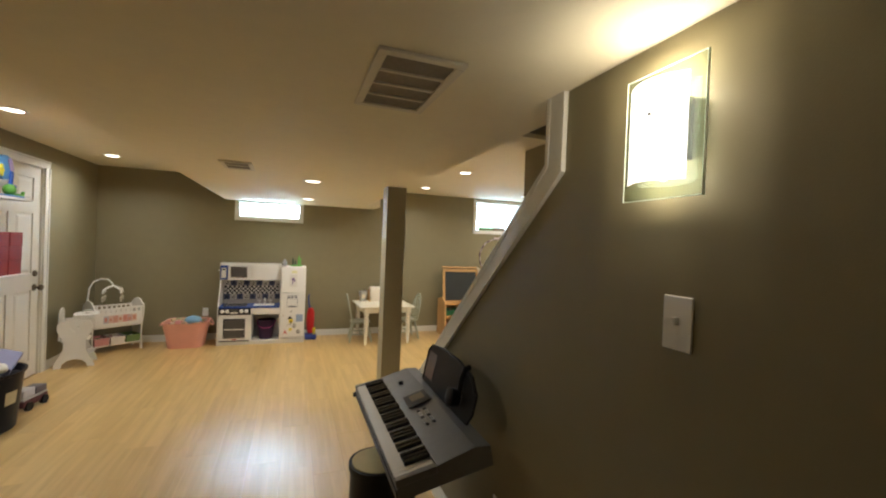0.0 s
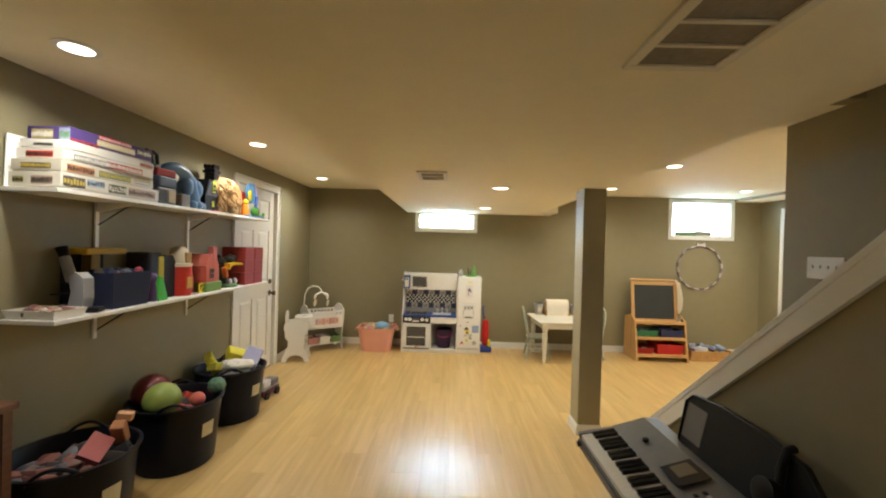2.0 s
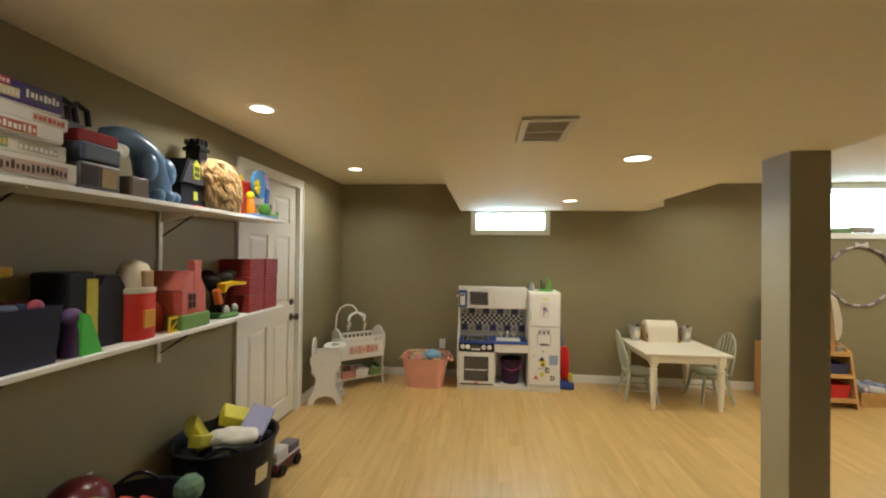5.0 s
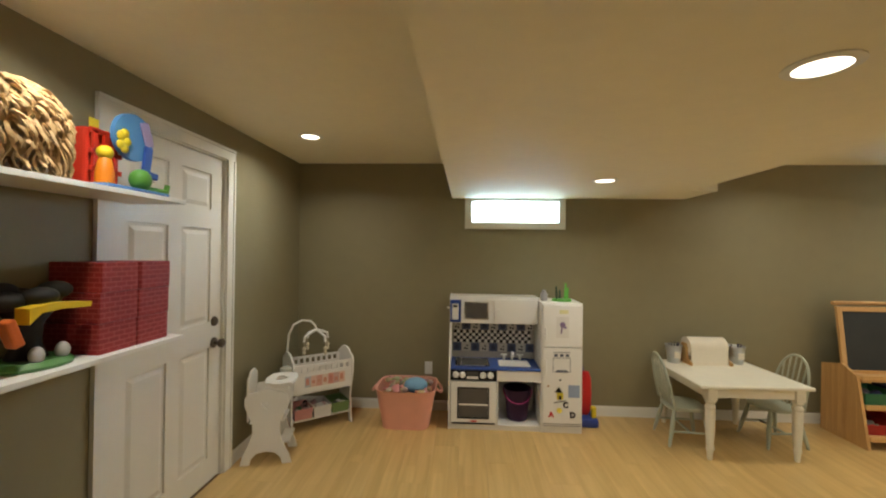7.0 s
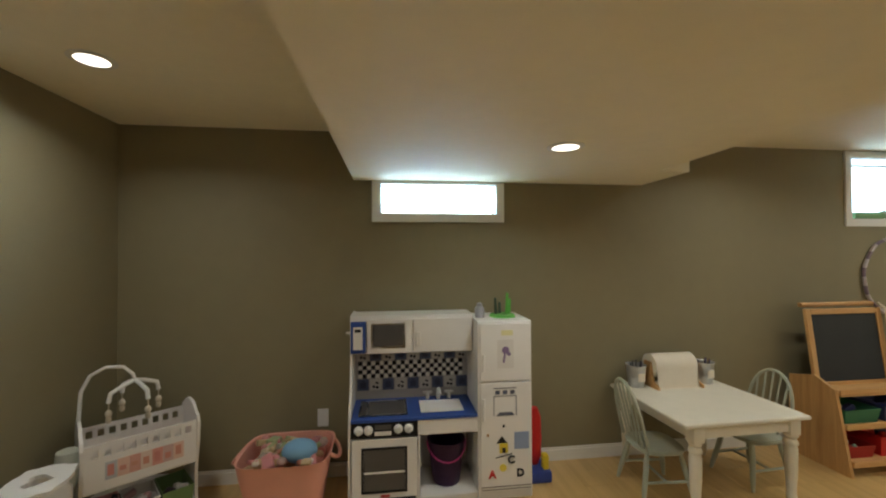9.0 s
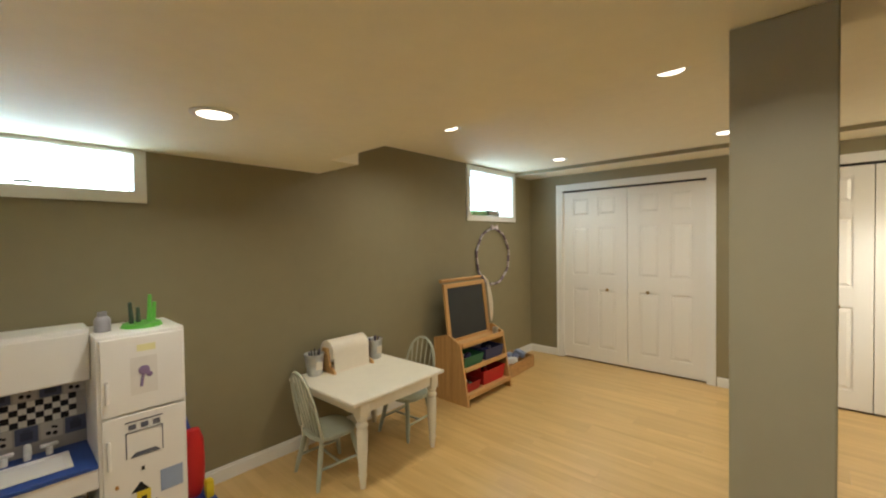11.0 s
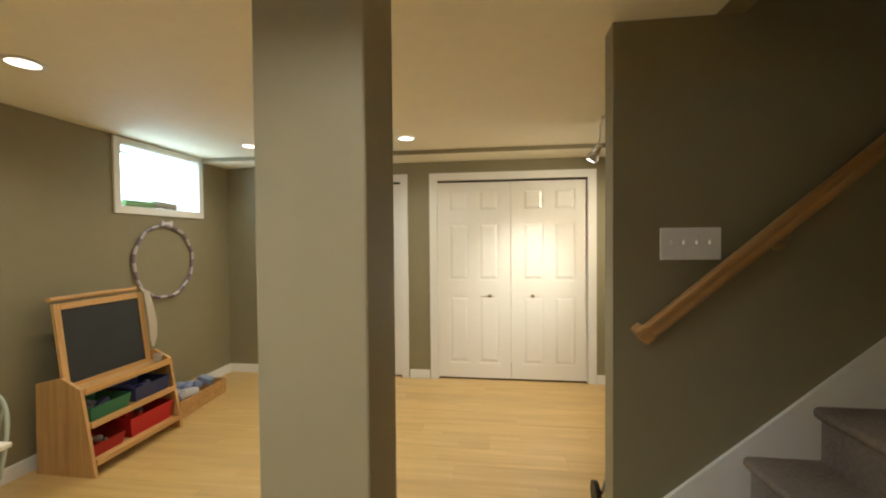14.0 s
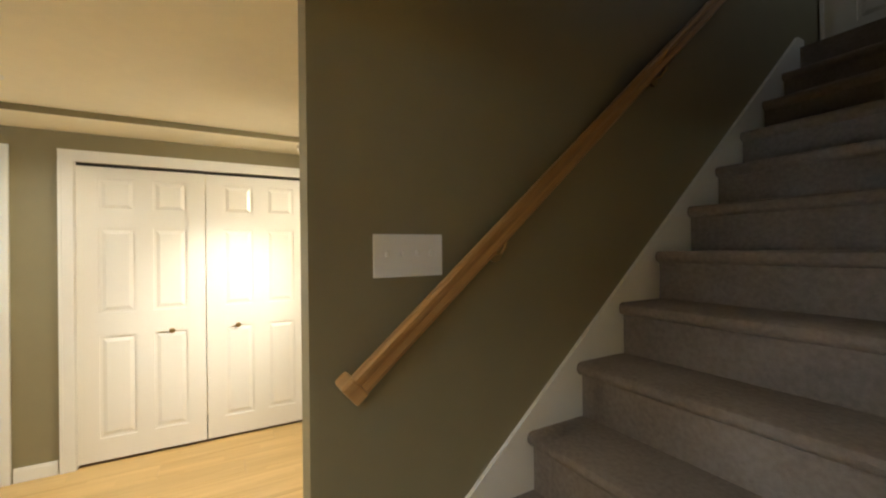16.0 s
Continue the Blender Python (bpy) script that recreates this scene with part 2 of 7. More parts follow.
M_PINK = mat("salmon_pink_plastic", (0.82, 0.40, 0.31), 0.45, grain=0.06, scale=9)
_plain = {}


def paint(r, g, b, rough=0.45, grain=0.06):
    """A toy's plastic or print of that colour."""
    key = (r, g, b, rough)
    if key not in _plain:
        _plain[key] = mat("coloured_plastic", (r, g, b), rough, grain=grain, scale=18, spec=0.2 if max(r, g, b) < 0.1 else 0.4)
    return _plain[key]


# ---- mesh helpers ----
def box(bm, x0, x1, y0, y1, z0, z1, bevel=0.0):
    r = bmesh.ops.create_cube(bm, size=1.0, matrix=Matrix.LocRotScale(((x0 + x1) / 2, (y0 + y1) / 2, (z0 + z1) / 2), None, (abs(x1 - x0), abs(y1 - y0), abs(z1 - z0))))
    if bevel > 0:
        edges = list({e for v in r["verts"] for e in v.link_edges})
        bmesh.ops.bevel(bm, geom=edges, offset=bevel, segments=2, profile=0.5, affect="EDGES")
    return r["verts"]


def rod(bm, a, b, r0, r1=None, seg=12):
    """A round bar from a to b."""
    a, b = Vector(a), Vector(b)
    r1 = r0 if r1 is None else r1
    q = (b - a).to_track_quat("Z", "Y")
    m = Matrix.LocRotScale((a + b) / 2, q, None)
    return bmesh.ops.create_cone(bm, cap_ends=True, segments=seg, radius1=r0, radius2=r1, depth=(b - a).length, matrix=m)["verts"]


def ball(bm, c, r, sx=1, sy=1, sz=1, u=16, v=10):
    return bmesh.ops.create_uvsphere(bm, u_segments=u, v_segments=v, radius=r, matrix=Matrix.LocRotScale(c, None, (sx, sy, sz)))["verts"]


def lathe(bm, profile, centre=(0, 0, 0), seg=24, sx=1.0, sy=1.0):
    """A turned solid from (radius, height) pairs, about an upright axis."""
    rings = []
    for r, z in profile:
        rings.append([bm.verts.new((centre[0] + sx * r * math.cos(2 * math.pi * i / seg), centre[1] + sy * r * math.sin(2 * math.pi * i / seg), centre[2] + z)) for i in range(seg)])
    for lo, hi in zip(rings, rings[1:]):
        for i in range(seg):
            bm.faces.new((lo[i], lo[(i + 1) % seg], hi[(i + 1) % seg], hi[i]))
    bm.faces.new(rings[0][::-1])
    bm.faces.new(rings[-1])


def prism(bm, outline, axis, lo, hi):
    """A flat outline, drawn in the two other axes in order, carried along one axis from lo to hi."""
    def place(p, d):
        return {"x": (d, p[0], p[1]), "y": (p[0], d, p[1]), "z": (p[0], p[1], d)}[axis]
    a = [bm.verts.new(place(p, lo)) for p in outline]
    b = [bm.verts.new(place(p, hi)) for p in outline]
    n = len(outline)
    bm.faces.new(a)
    bm.faces.new(b[::-1])
    for i in range(n):
        bm.faces.new((a[i], b[i], b[(i + 1) % n], a[(i + 1) % n]))
    bmesh.ops.recalc_face_normals(bm, faces=bm.faces[:])


def plate(bm, outline, holes, lo, hi):
    """A flat board in local y, z with holes cut through, from x = lo to hi."""
    edges = []
    for loop in [outline] + holes:
        vs = [bm.verts.new((lo, y, z)) for y, z in loop]
        edges += [bm.edges.new((vs[i], vs[(i + 1) % len(vs)])) for i in range(len(vs))]
    faces = [g for g in bmesh.ops.triangle_fill(bm, use_beauty=True, edges=edges)["geom"] if isinstance(g, bmesh.types.BMFace)]
    new_verts = [g for g in bmesh.ops.extrude_face_region(bm, geom=faces)["geom"] if isinstance(g, bmesh.types.BMVert)]
    bmesh.ops.translate(bm, vec=(hi - lo, 0, 0), verts=new_verts)
    bmesh.ops.recalc_face_normals(bm, faces=bm.faces[:])


def tube(bm, points, r, seg=10, closed=False):
    """A bent round bar through points."""
    pts = [Vector(p) for p in points]
    n = len(pts)
    rings = []
    for i, p in enumerate(pts):
        a = pts[(i - 1) % n] if (closed or i > 0) else p
        b = pts[(i + 1) % n] if (closed or i < n - 1) else p
        q = (b - a).to_track_quat("Z", "Y")
        rings.append([bm.verts.new(p + q @ Vector((r * math.cos(2 * math.pi * k / seg), r * math.sin(2 * math.pi * k / seg), 0))) for k in range(seg)])
    pairs = list(zip(rings, rings[1:])) + ([(rings[-1], rings[0])] if closed else [])
    for lo, hi in pairs:
        best = min(range(seg), key=lambda s: sum((lo[k].co - hi[(k + s) % seg].co).length for k in range(seg)))
        for k in range(seg):
            bm.faces.new((lo[k], lo[(k + 1) % seg], hi[(k + 1 + best) % seg], hi[(k + best) % seg]))
    if not closed:
        bm.faces.new(rings[0][::-1])
        bm.faces.new(rings[-1])


def mesh_of(bm, name, material, smooth=False):
    bmesh.ops.recalc_face_normals(bm, faces=bm.faces[:])
    me = bpy.data.meshes.new(name)
    bm.to_mesh(me)
    bm.free()
    if material:
        me.materials.append(material)
    if smooth:
        for p in me.polygons:
            p.use_smooth = True
        me.set_sharp_from_angle(angle=radians(38))
    return me


def part(name, bm, material, parent, label="", smooth=False, m=None):
    ob = new(name, mesh_of(bm, name, material, smooth))
    if parent is not None:
        ob.parent = parent
    if m is not None:
        ob.matrix_basis = m
    if label:
        tagged(ob, label)
    return ob


def thing(name, m, label, category, group="", kind=""):
    """An Empty at a thing's base, to carry its parts."""
    ob = new(name)
    ob.empty_display_size = 0.1
    ob.matrix_basis = m
    return tagged(ob, label, category, group, kind)


def solid(name, bm, material, label, category="", kind="", group="", m=None, smooth=False):
    """A thing that is one mesh."""
    ob = part(name, bm, material, None, smooth=smooth, m=m)
    return tagged(ob, label, category, group, kind)


def bm_new():
    return bmesh.new()


def one(fn, *a, **k):
    bm = bmesh.new()
    fn(bm, *a, **k)
    return bm


# ---- the plan ----
WX, NY, EX, SY = -1.515, 6.99, 5.05, -1.6          # west, north, east, south faces
LOW, HIGH, EHIGH = 1.955, 2.278, 2.262             # ceilings
SOFW, SOFE, SOFE2 = -0.075, 1.79, 2.0              # low ceiling's edges
STW, STW2, RAILX, RAILX2 = 1.645, 1.765, 2.635, 2.745  # stair wall, rail wall
TOPZ = 5.0

# walls
bm = bm_new()
for y0, y1, z0, z1 in ((SY - 0.15, 4.97, 0, TOPZ), (5.83, NY + 0.3, 0, TOPZ), (4.97, 5.83, 2.045, TOPZ)):
    box(bm, WX - 0.15, WX, y0, y1, z0, z1)
wall_west = solid("wall_west", bm, M_WALL, "olive taupe painted basement wall with a white door", "wall", "structure")
bm = bm_new()
W1 = (0.10, 0.90, 1.73, 1.935)
W2 = (3.775, 4.608, 1.715, 2.2)
for x0, x1 in ((WX, W1[0]), (W1[1], W2[0]), (W2[1], EX + 0.15)):
    box(bm, x0, x1, NY, NY + 0.1, 0, TOPZ)
for w in (W1, W2):
    box(bm, w[0], w[1], NY, NY + 0.1, 0, w[2])
    box(bm, w[0], w[1], NY, NY + 0.1, w[3], TOPZ)
wall_north = solid("wall_north", bm, M_WALL, "olive taupe painted basement wall with two high windows", "wall", "structure")
bm = bm_new()
C1, C2 = (5.05, 6.545), (3.182, 4.672)
for y0, y1, z0, z1 in ((SY, C2[0], 0, TOPZ), (C2[1], C1[0], 0, TOPZ), (C1[1], NY, 0, TOPZ), (C2[0], C2[1], 2.03, TOPZ), (C1[0], C1[1], 2.03, TOPZ)):
    box(bm, EX, EX + 0.15, y0, y1, z0, z1)
wall_east = solid("wall_east", bm, M_WALL, "olive taupe painted wall round two white closets", "wall", "structure")
bm = one(box, WX, EX + 0.15, SY - 0.15, SY, 0, TOPZ)
wall_south = solid("wall_south", bm, M_WALL, "plain taupe painted wall closing the room", "wall", "structure")
for k, (y0, y1) in enumerate((C1, C2)):
    bm = bm_new()
    box(bm, EX + 0.62, EX + 0.66, y0 - 0.2, y1 + 0.2, 0, 2.3)
    box(bm, EX + 0.15, EX + 0.62, y0 - 0.2, y0 - 0.16, 0, 2.3)
    box(bm, EX + 0.15, EX + 0.62, y1 + 0.16, y1 + 0.2, 0, 2.3)
    solid("closet_lining_%d" % (k + 1), bm, M_CEIL, "plain inside of a closed closet", "closet", "structure")

# stair wall: full height to the opening, then cut on the slope of the stairs
SLOPE = 0.845
JAMB_Y, JAMB_Z = 1.846, 1.717                       # top corner of the cut, at the opening
END_Y = 3.60
bm = bm_new()
prism(bm, [(SY, 0), (END_Y, 0), (END_Y, JAMB_Z - SLOPE * (END_Y - JAMB_Y)), (JAMB_Y, JAMB_Z), (JAMB_Y, LOW + 0.06), (SY, LOW + 0.06)], "x", STW, STW2)
wall_stair = solid("wall_stair", bm, M_WALL, "taupe wall cut on the slope of the stairs", "wall", "structure")
bm = bm_new()
TW = 0.075
prism(bm, [(JAMB_Y - 0.07, LOW - 0.001), (JAMB_Y - 0.07, JAMB_Z - 0.022), (END_Y, JAMB_Z - SLOPE * (END_Y - JAMB_Y) - TW), (END_Y, JAMB_Z - SLOPE * (END_Y - JAMB_Y) + 0.006),
           (JAMB_Y + 0.006, JAMB_Z + 0.004), (JAMB_Y + 0.006, LOW - 0.001)], "x", STW - 0.018, STW - 0.001)
solid("trim_stair_face", bm, M_TRIM, "white painted board along the sloped wall edge", "trim", "structure")
bm = bm_new()
dz = 0.022
prism(bm, [(JAMB_Y + 0.002, LOW - 0.002), (JAMB_Y + 0.02, LOW - 0.002), (JAMB_Y + 0.02, JAMB_Z + 0.012), (END_Y + 0.012, JAMB_Z + dz - SLOPE * (END_Y - JAMB_Y)),
           (END_Y + 0.012, 0.0), (END_Y + 0.001, 0.0), (END_Y + 0.001, JAMB_Z - SLOPE * (END_Y - JAMB_Y) + 0.001), (JAMB_Y + 0.002, JAMB_Z + 0.001)], "x", STW - 0.02, STW2 + 0.02)
solid("trim_stair_cap", bm, M_TRIM, "white painted cap on the sloped stair wall", "trim", "structure")

# rail wall between stairs and the closet side
HOLE_Y = 3.16
bm = bm_new()
box(bm, RAILX, RAILX2, SY, HOLE_Y, 0, TOPZ)
box(bm, RAILX, RAILX2, HOLE_Y, 3.63, 0, EHIGH + 0.01)
wall_rail = solid("wall_rail", bm, M_WALL, "taupe wall carrying the wooden stair handrail", "wall", "structure")

# ceilings
bm = one(box, WX, SOFW, SY, NY, HIGH, HIGH + 0.1)
solid("ceiling_west", bm, M_CEIL, "cream white painted ceiling with round downlights", "ceiling", "structure")
bm = bm_new()
box(bm, SOFW, STW, SY, JAMB_Y, LOW, LOW + 0.5)
box(bm, SOFW, SOFE, JAMB_Y, 6.51, LOW, LOW + 0.5)
box(bm, SOFW, SOFE2, 6.51, NY, LOW, LOW + 0.5)
box(bm, STW, SOFE, SY, JAMB_Y, LOW + 0.06, LOW + 0.5)
solid("ceiling_low", bm, M_CEIL, "lowered cream white ceiling over the middle", "ceiling", "structure")
bm = bm_new()
box(bm, SOFE, EX, HOLE_Y + 0.1, 6.51, EHIGH, EHIGH + 0.15)
box(bm, SOFE2, EX, 6.51, NY, EHIGH, EHIGH + 0.15)
box(bm, RAILX2, EX, SY, HOLE_Y + 0.1, EHIGH, EHIGH + 0.15)
solid("ceiling_east", bm, M_CEIL, "cream white painted ceiling by the closets", "ceiling", "structure")
bm = bm_new()
box(bm, 4.665, EX, SY, NY, 2.222, EHIGH)
solid("ceiling_bulkhead", bm, M_CEIL, "shallow white drop along the closet wall", "ceiling", "structure")
bm = one(box, 4.657, 4.6645, SY, NY - 0.002, 2.224, EHIGH - 0.001)
solid("trim_bulkhead", bm, M_WALL, "taupe painted edge of the shallow ceiling drop", "trim", "structure")
# stairwell above the ceilings, with an added gap for the fill lamp
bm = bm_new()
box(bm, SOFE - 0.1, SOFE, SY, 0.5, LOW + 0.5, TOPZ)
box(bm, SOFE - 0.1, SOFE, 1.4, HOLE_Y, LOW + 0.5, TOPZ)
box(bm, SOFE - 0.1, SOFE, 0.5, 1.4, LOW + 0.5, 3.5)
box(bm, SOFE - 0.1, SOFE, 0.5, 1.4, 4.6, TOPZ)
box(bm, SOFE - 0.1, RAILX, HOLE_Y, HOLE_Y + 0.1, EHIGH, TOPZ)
wall_well = solid("wall_stairwell", bm, M_WALL, "taupe stairwell wall with an added opening for a fill lamp", "wall", "structure")
bm = one(box, SOFE - 0.1, EX, SY, HOLE_Y + 0.1, TOPZ, TOPZ + 0.1)
solid("ceiling_stairwell", bm, M_CEIL, "ceiling over the stairwell", "ceiling", "structure")
bm = bm_new()
prism(bm, [(SOFW - 0.1, LOW + 0.5), (SOFE - 0.1, LOW + 0.5), (SOFE - 0.1, LOW + 0.6), (SOFW - 0.1, LOW + 0.6)], "y", SY, NY)
solid("ceiling_cover", bm, M_CEIL, "floor structure above the low ceiling", "ceiling", "structure")

# unseen fill lamp, added in a made-up opening to brighten the stairhead
stair_fill = new("stairwell_fill_lamp", bpy.data.lights.new("stairwell_fill_lamp", "AREA"))
stair_fill.data.shape, stair_fill.data.size, stair_fill.data.size_y, stair_fill.data.energy, stair_fill.data.color = "RECTANGLE", 0.9, 1.1, 3.0, (0.85, 0.93, 1.0)
stair_fill.matrix_world = look((SOFE - 0.05, 0.95, 4.05), (SOFE + 1, 0.95, 3.9))

# post
P = (1.618, 1.795, 4.294, 4.487)
post = thing("post", pose((P[0] + P[1]) / 2, (P[2] + P[3]) / 2, 0), "taupe boxed-in support post with white base trim", "post", kind="structure")
hx, hy = (P[1] - P[0]) / 2, (P[3] - P[2]) / 2
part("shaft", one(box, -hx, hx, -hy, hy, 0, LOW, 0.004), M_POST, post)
bm = bm_new()
box(bm, -hx - 0.014, hx + 0.014, -hy - 0.014, hy + 0.014, 0.001, 0.07, 0.003)
box(bm, -hx - 0.008, hx + 0.008, -hy - 0.008, hy + 0.008, 0.07, 0.085, 0.003)
part("base_trim", bm, M_TRIM, post, "white base trim")


# baseboards
def baseboard(x0, x1, y0, y1, side):
    bm = bm_new()
    t = 0.014
    if side == "n":
        box(bm, x0, x1, y1 - t, y1 - 0.001, 0.001, 0.075)
        box(bm, x0, x1, y1 - t * 0.6, y1 - 0.001, 0.075, 0.09)
    elif side == "w":
        box(bm, x0 + 0.001, x0 + t, y0, y1, 0.001, 0.075)
        box(bm, x0 + 0.001, x0 + t * 0.6, y0, y1, 0.075, 0.09)
    else:
        box(bm, x1 - t, x1 - 0.001, y0, y1, 0.001, 0.075)
        box(bm, x1 - t * 0.6, x1 - 0.001, y0, y1, 0.075, 0.09)
    solid("baseboard", bm, M_TRIM, "white painted baseboard", "baseboard", "structure")


baseboard(WX + 0.015, EX - 0.015, 0, NY, "n")
baseboard(WX, 0, 5.905, NY - 0.001, "w")
baseboard(WX, 0, SY, 4.895, "w")
baseboard(0, EX, 6.63, NY - 0.001, "e")
baseboard(0, EX, 4.757, 4.965, "e")
baseboard(0, EX, SY, 3.1, "e")
baseboard(0, STW, SY, END_Y - 0.02, "e")
baseboard(RAILX2, 0, SY, 3.62, "w")


# doors
def door_face(bm, w, h, rows, cols=2, stile=0.11, t=0.03):
    """A six-panel leaf in local x (across), z (up), facing -y, with raised fields in sunk panels."""
    box(bm, -w / 2, w / 2, 0, t, 0, h)
    mid = 0.10 if cols == 2 else 0
    pw = (w - 2 * stile - mid) / cols
    xs = [(-w / 2 + stile + c * (pw + mid), -w / 2 + stile + c * (pw + mid) + pw) for c in range(cols)]
    f = -0.011
    box(bm, -w / 2, -w / 2 + stile, f, 0, 0, h)
    box(bm, w / 2 - stile, w / 2, f, 0, 0, h)
    edges = [0] + [v for r in rows for v in r] + [h]
    for z0, z1 in zip(edges[::2], edges[1::2]):
        box(bm, -w / 2 + stile, w / 2 - stile, f, 0, z0, z1)
    if cols == 2:
        for z0, z1 in rows:
            box(bm, -mid / 2, mid / 2, f, 0, z0, z1)
    for x0, x1 in xs:
        for z0, z1 in rows:
            a = [bm.verts.new(p) for p in ((x0 + 0.016, 0, z0 + 0.016), (x1 - 0.016, 0, z0 + 0.016), (x1 - 0.016, 0, z1 - 0.016), (x0 + 0.016, 0, z1 - 0.016))]
            b = [bm.verts.new(p) for p in ((x0 + 0.04, f * 0.8, z0 + 0.04), (x1 - 0.04, f * 0.8, z0 + 0.04), (x1 - 0.04, f * 0.8, z1 - 0.04), (x0 + 0.04, f * 0.8, z1 - 0.04))]
            bm.faces.new(b)
            for i in range(4):
                bm.faces.new((a[i], a[(i + 1) % 4], b[(i + 1) % 4], b[i]))


def casing(bm, a0, a1, top, cw=0.075, t=0.016):
    """Mitred-looking trim round an opening in local x, z, facing -y."""
    for x0, x1 in ((a0 - cw, a0), (a1, a1 + cw)):
        box(bm, x0, x1, -t, -0.001, 0.001, top)
        s = x0 if x0 < a0 else x1
        box(bm, min(s, s + (0.018 if s < a0 else -0.018)), max(s, s + (0.018 if s < a0 else -0.018)), -t - 0.006, -t, 0.001, top)
    box(bm, a0 - cw, a1 + cw, -t, -0.001, top, top + cw)
    box(bm, a0 - cw, a1 + cw, -t - 0.006, -t, top + cw - 0.018, top + cw)


ROWS6 = [(0.15, 0.84), (1.0, 1.58), (1.70, 1.92)]
# entry door on the west wall: local x runs along world y
D = pose(WX, 5.40, 0, 0, 0, 90)
door_1 = thing("door_1", D, "closed white six-panel door with white casing and bronze knob", "door", kind="structure")
bm = bm_new()
door_face(bm, 0.835, 2.03, ROWS6)
part("leaf", bm, M_DOOR, door_1, m=pose(0, 0.03, 0.006))
part("casing", one(casing, -0.43, 0.43, 2.045), M_TRIM, door_1)
bm = bm_new()
for x0, x1, z0, z1 in ((-0.43, -0.42, 0, 2.045), (0.42, 0.43, 0, 2.045), (-0.42, 0.42, 2.038, 2.045)):
    box(bm, x0, x1, 0.0, 0.14, z0, z1)
part("jamb", bm, M_TRIM, door_1)
bm = bm_new()
lathe(bm, [(0.033, 0), (0.033, 0.006), (0.012, 0.01), (0.011, 0.03), (0.026, 0.042), (0.03, 0.056), (0.022, 0.068), (0.004, 0.071)], seg=18)
part("knob", bm, M_BRONZE, door_1, "dark bronze knob", True, m=pose(0.345, 0.016, 0.868, 90))
bm = bm_new()
lathe(bm, [(0.03, 0), (0.03, 0.008), (0.022, 0.016), (0.006, 0.018)], seg=18)
part("deadbolt", bm, M_BRONZE, door_1, "round dark bronze deadbolt", True, m=pose(0.345, 0.016, 1.003, 90))
part("hook", one(box, -0.24, -0.16, -0.016, 0.018, 1.79, 1.815, 0.004), M_PLATE, door_1, "small white over-door hook")

for k, (y0, y1) in enumerate((C1, C2)):
    w = y1 - y0
    D = pose(EX, (y0 + y1) / 2, 0, 0, 0, -90)
    d = thing("door_%d" % (k + 2), D, "pair of closed white panelled closet doors in white casing", "closet door", kind="structure")
    for s in (-1, 1):
        bm = bm_new()
        door_face(bm, w / 2 - 0.006, 1.995, ROWS6, stile=0.115)
        leaf = part("leaf", bm, M_DOOR, d, m=pose(s * w / 4, 0.035, 0.016))
        bm = bm_new()
        lathe(bm, [(0.008, 0), (0.008, 0.014), (0.018, 0.02), (0.019, 0.03), (0.012, 0.036), (0.002, 0.037)], seg=14)
        part("knob", bm, M_BRASS, leaf, "small round brass knob", True, m=pose(-s * 0.16, -0.011, 0.845, 90))
    part("casing", one(casing, -w / 2, w / 2, 2.03), M_TRIM, d)
    bm = bm_new()
    for x0, x1, z0, z1 in ((-w / 2, -w / 2 + 0.004, 0, 2.03), (w / 2 - 0.004, w / 2, 0, 2.03)):
        box(bm, x0, x1, 0.001, 0.14, z0, z1)
    part("jamb", bm, M_TRIM, d)
    part("track", one(box, -w / 2, w / 2, 0.03, 0.1, 2.016, 2.029), M_DARK, d, "dark metal door track")

# windows
for k, (w, top) in enumerate(((W1, LOW), (W2, 2.255))):
    cx, z0, z1 = (w[0] + w[1]) / 2, w[2], w[3]
    hw = (w[1] - w[0]) / 2
    win = thing("window_%d" % (k + 1), pose(cx, NY, z0), "small high basement window in a white frame", "window", kind="structure")
    h = z1 - z0
    c = 0.055
    bm = bm_new()
    box(bm, -hw - c, -hw, -0.018, -0.001, -c, top - z0 - 0.002)
    box(bm, hw, hw + c, -0.018, -0.001, -c, top - z0 - 0.002)
    box(bm, -hw, hw, -0.018, -0.001, -c, 0)
    if top - z1 > 0.005:
        box(bm, -hw, hw, -0.018, -0.001, h, top - z0 - 0.002)
    part("window_frame", bm, M_TRIM, win)
    bm = bm_new()
    dp = 0.1 if k == 0 else 0.24
    for x0, x1, a, b in ((-hw, -hw + 0.004, 0, h), (hw - 0.004, hw, 0, h), (-hw + 0.004, hw - 0.004, h - 0.004, h)):
        box(bm, x0, x1, 0, dp, a, b)
    part("reveal", bm, M_TRIM, win)
    part("window_sill", one(box, -hw + 0.004, hw - 0.004, 0, dp, 0, 0.006), M_TRIM, win)
    bm = bm_new()
    f, ya, yb = (0.006 if k == 0 else 0.012), dp - 0.035, dp - 0.015
    box(bm, -hw + 0.004, -hw + 0.004 + f, ya, yb, 0.006, h - 0.004)
    box(bm, hw - 0.004 - f, hw - 0.004, ya, yb, 0.006, h - 0.004)
    box(bm, -hw + f, hw - f, ya, yb, 0.006, 0.006 + f)
    box(bm, -hw + f, hw - f, ya, yb, h - 0.004 - f, h - 0.004)
    part("sash", bm, M_TRIM, win)
    pane = part("pane", one(box, -hw + 0.012, hw - 0.012, dp - 0.027, dp - 0.023, 0.012, h - 0.012), M_GLASS, win)
    pane.visible_shadow = False
    if k == 0:
        part("latch", one(box, -0.035, 0.03, dp - 0.055, dp - 0.036, 0.02, 0.036, 0.004), M_STEEL, win, "small metal latch")
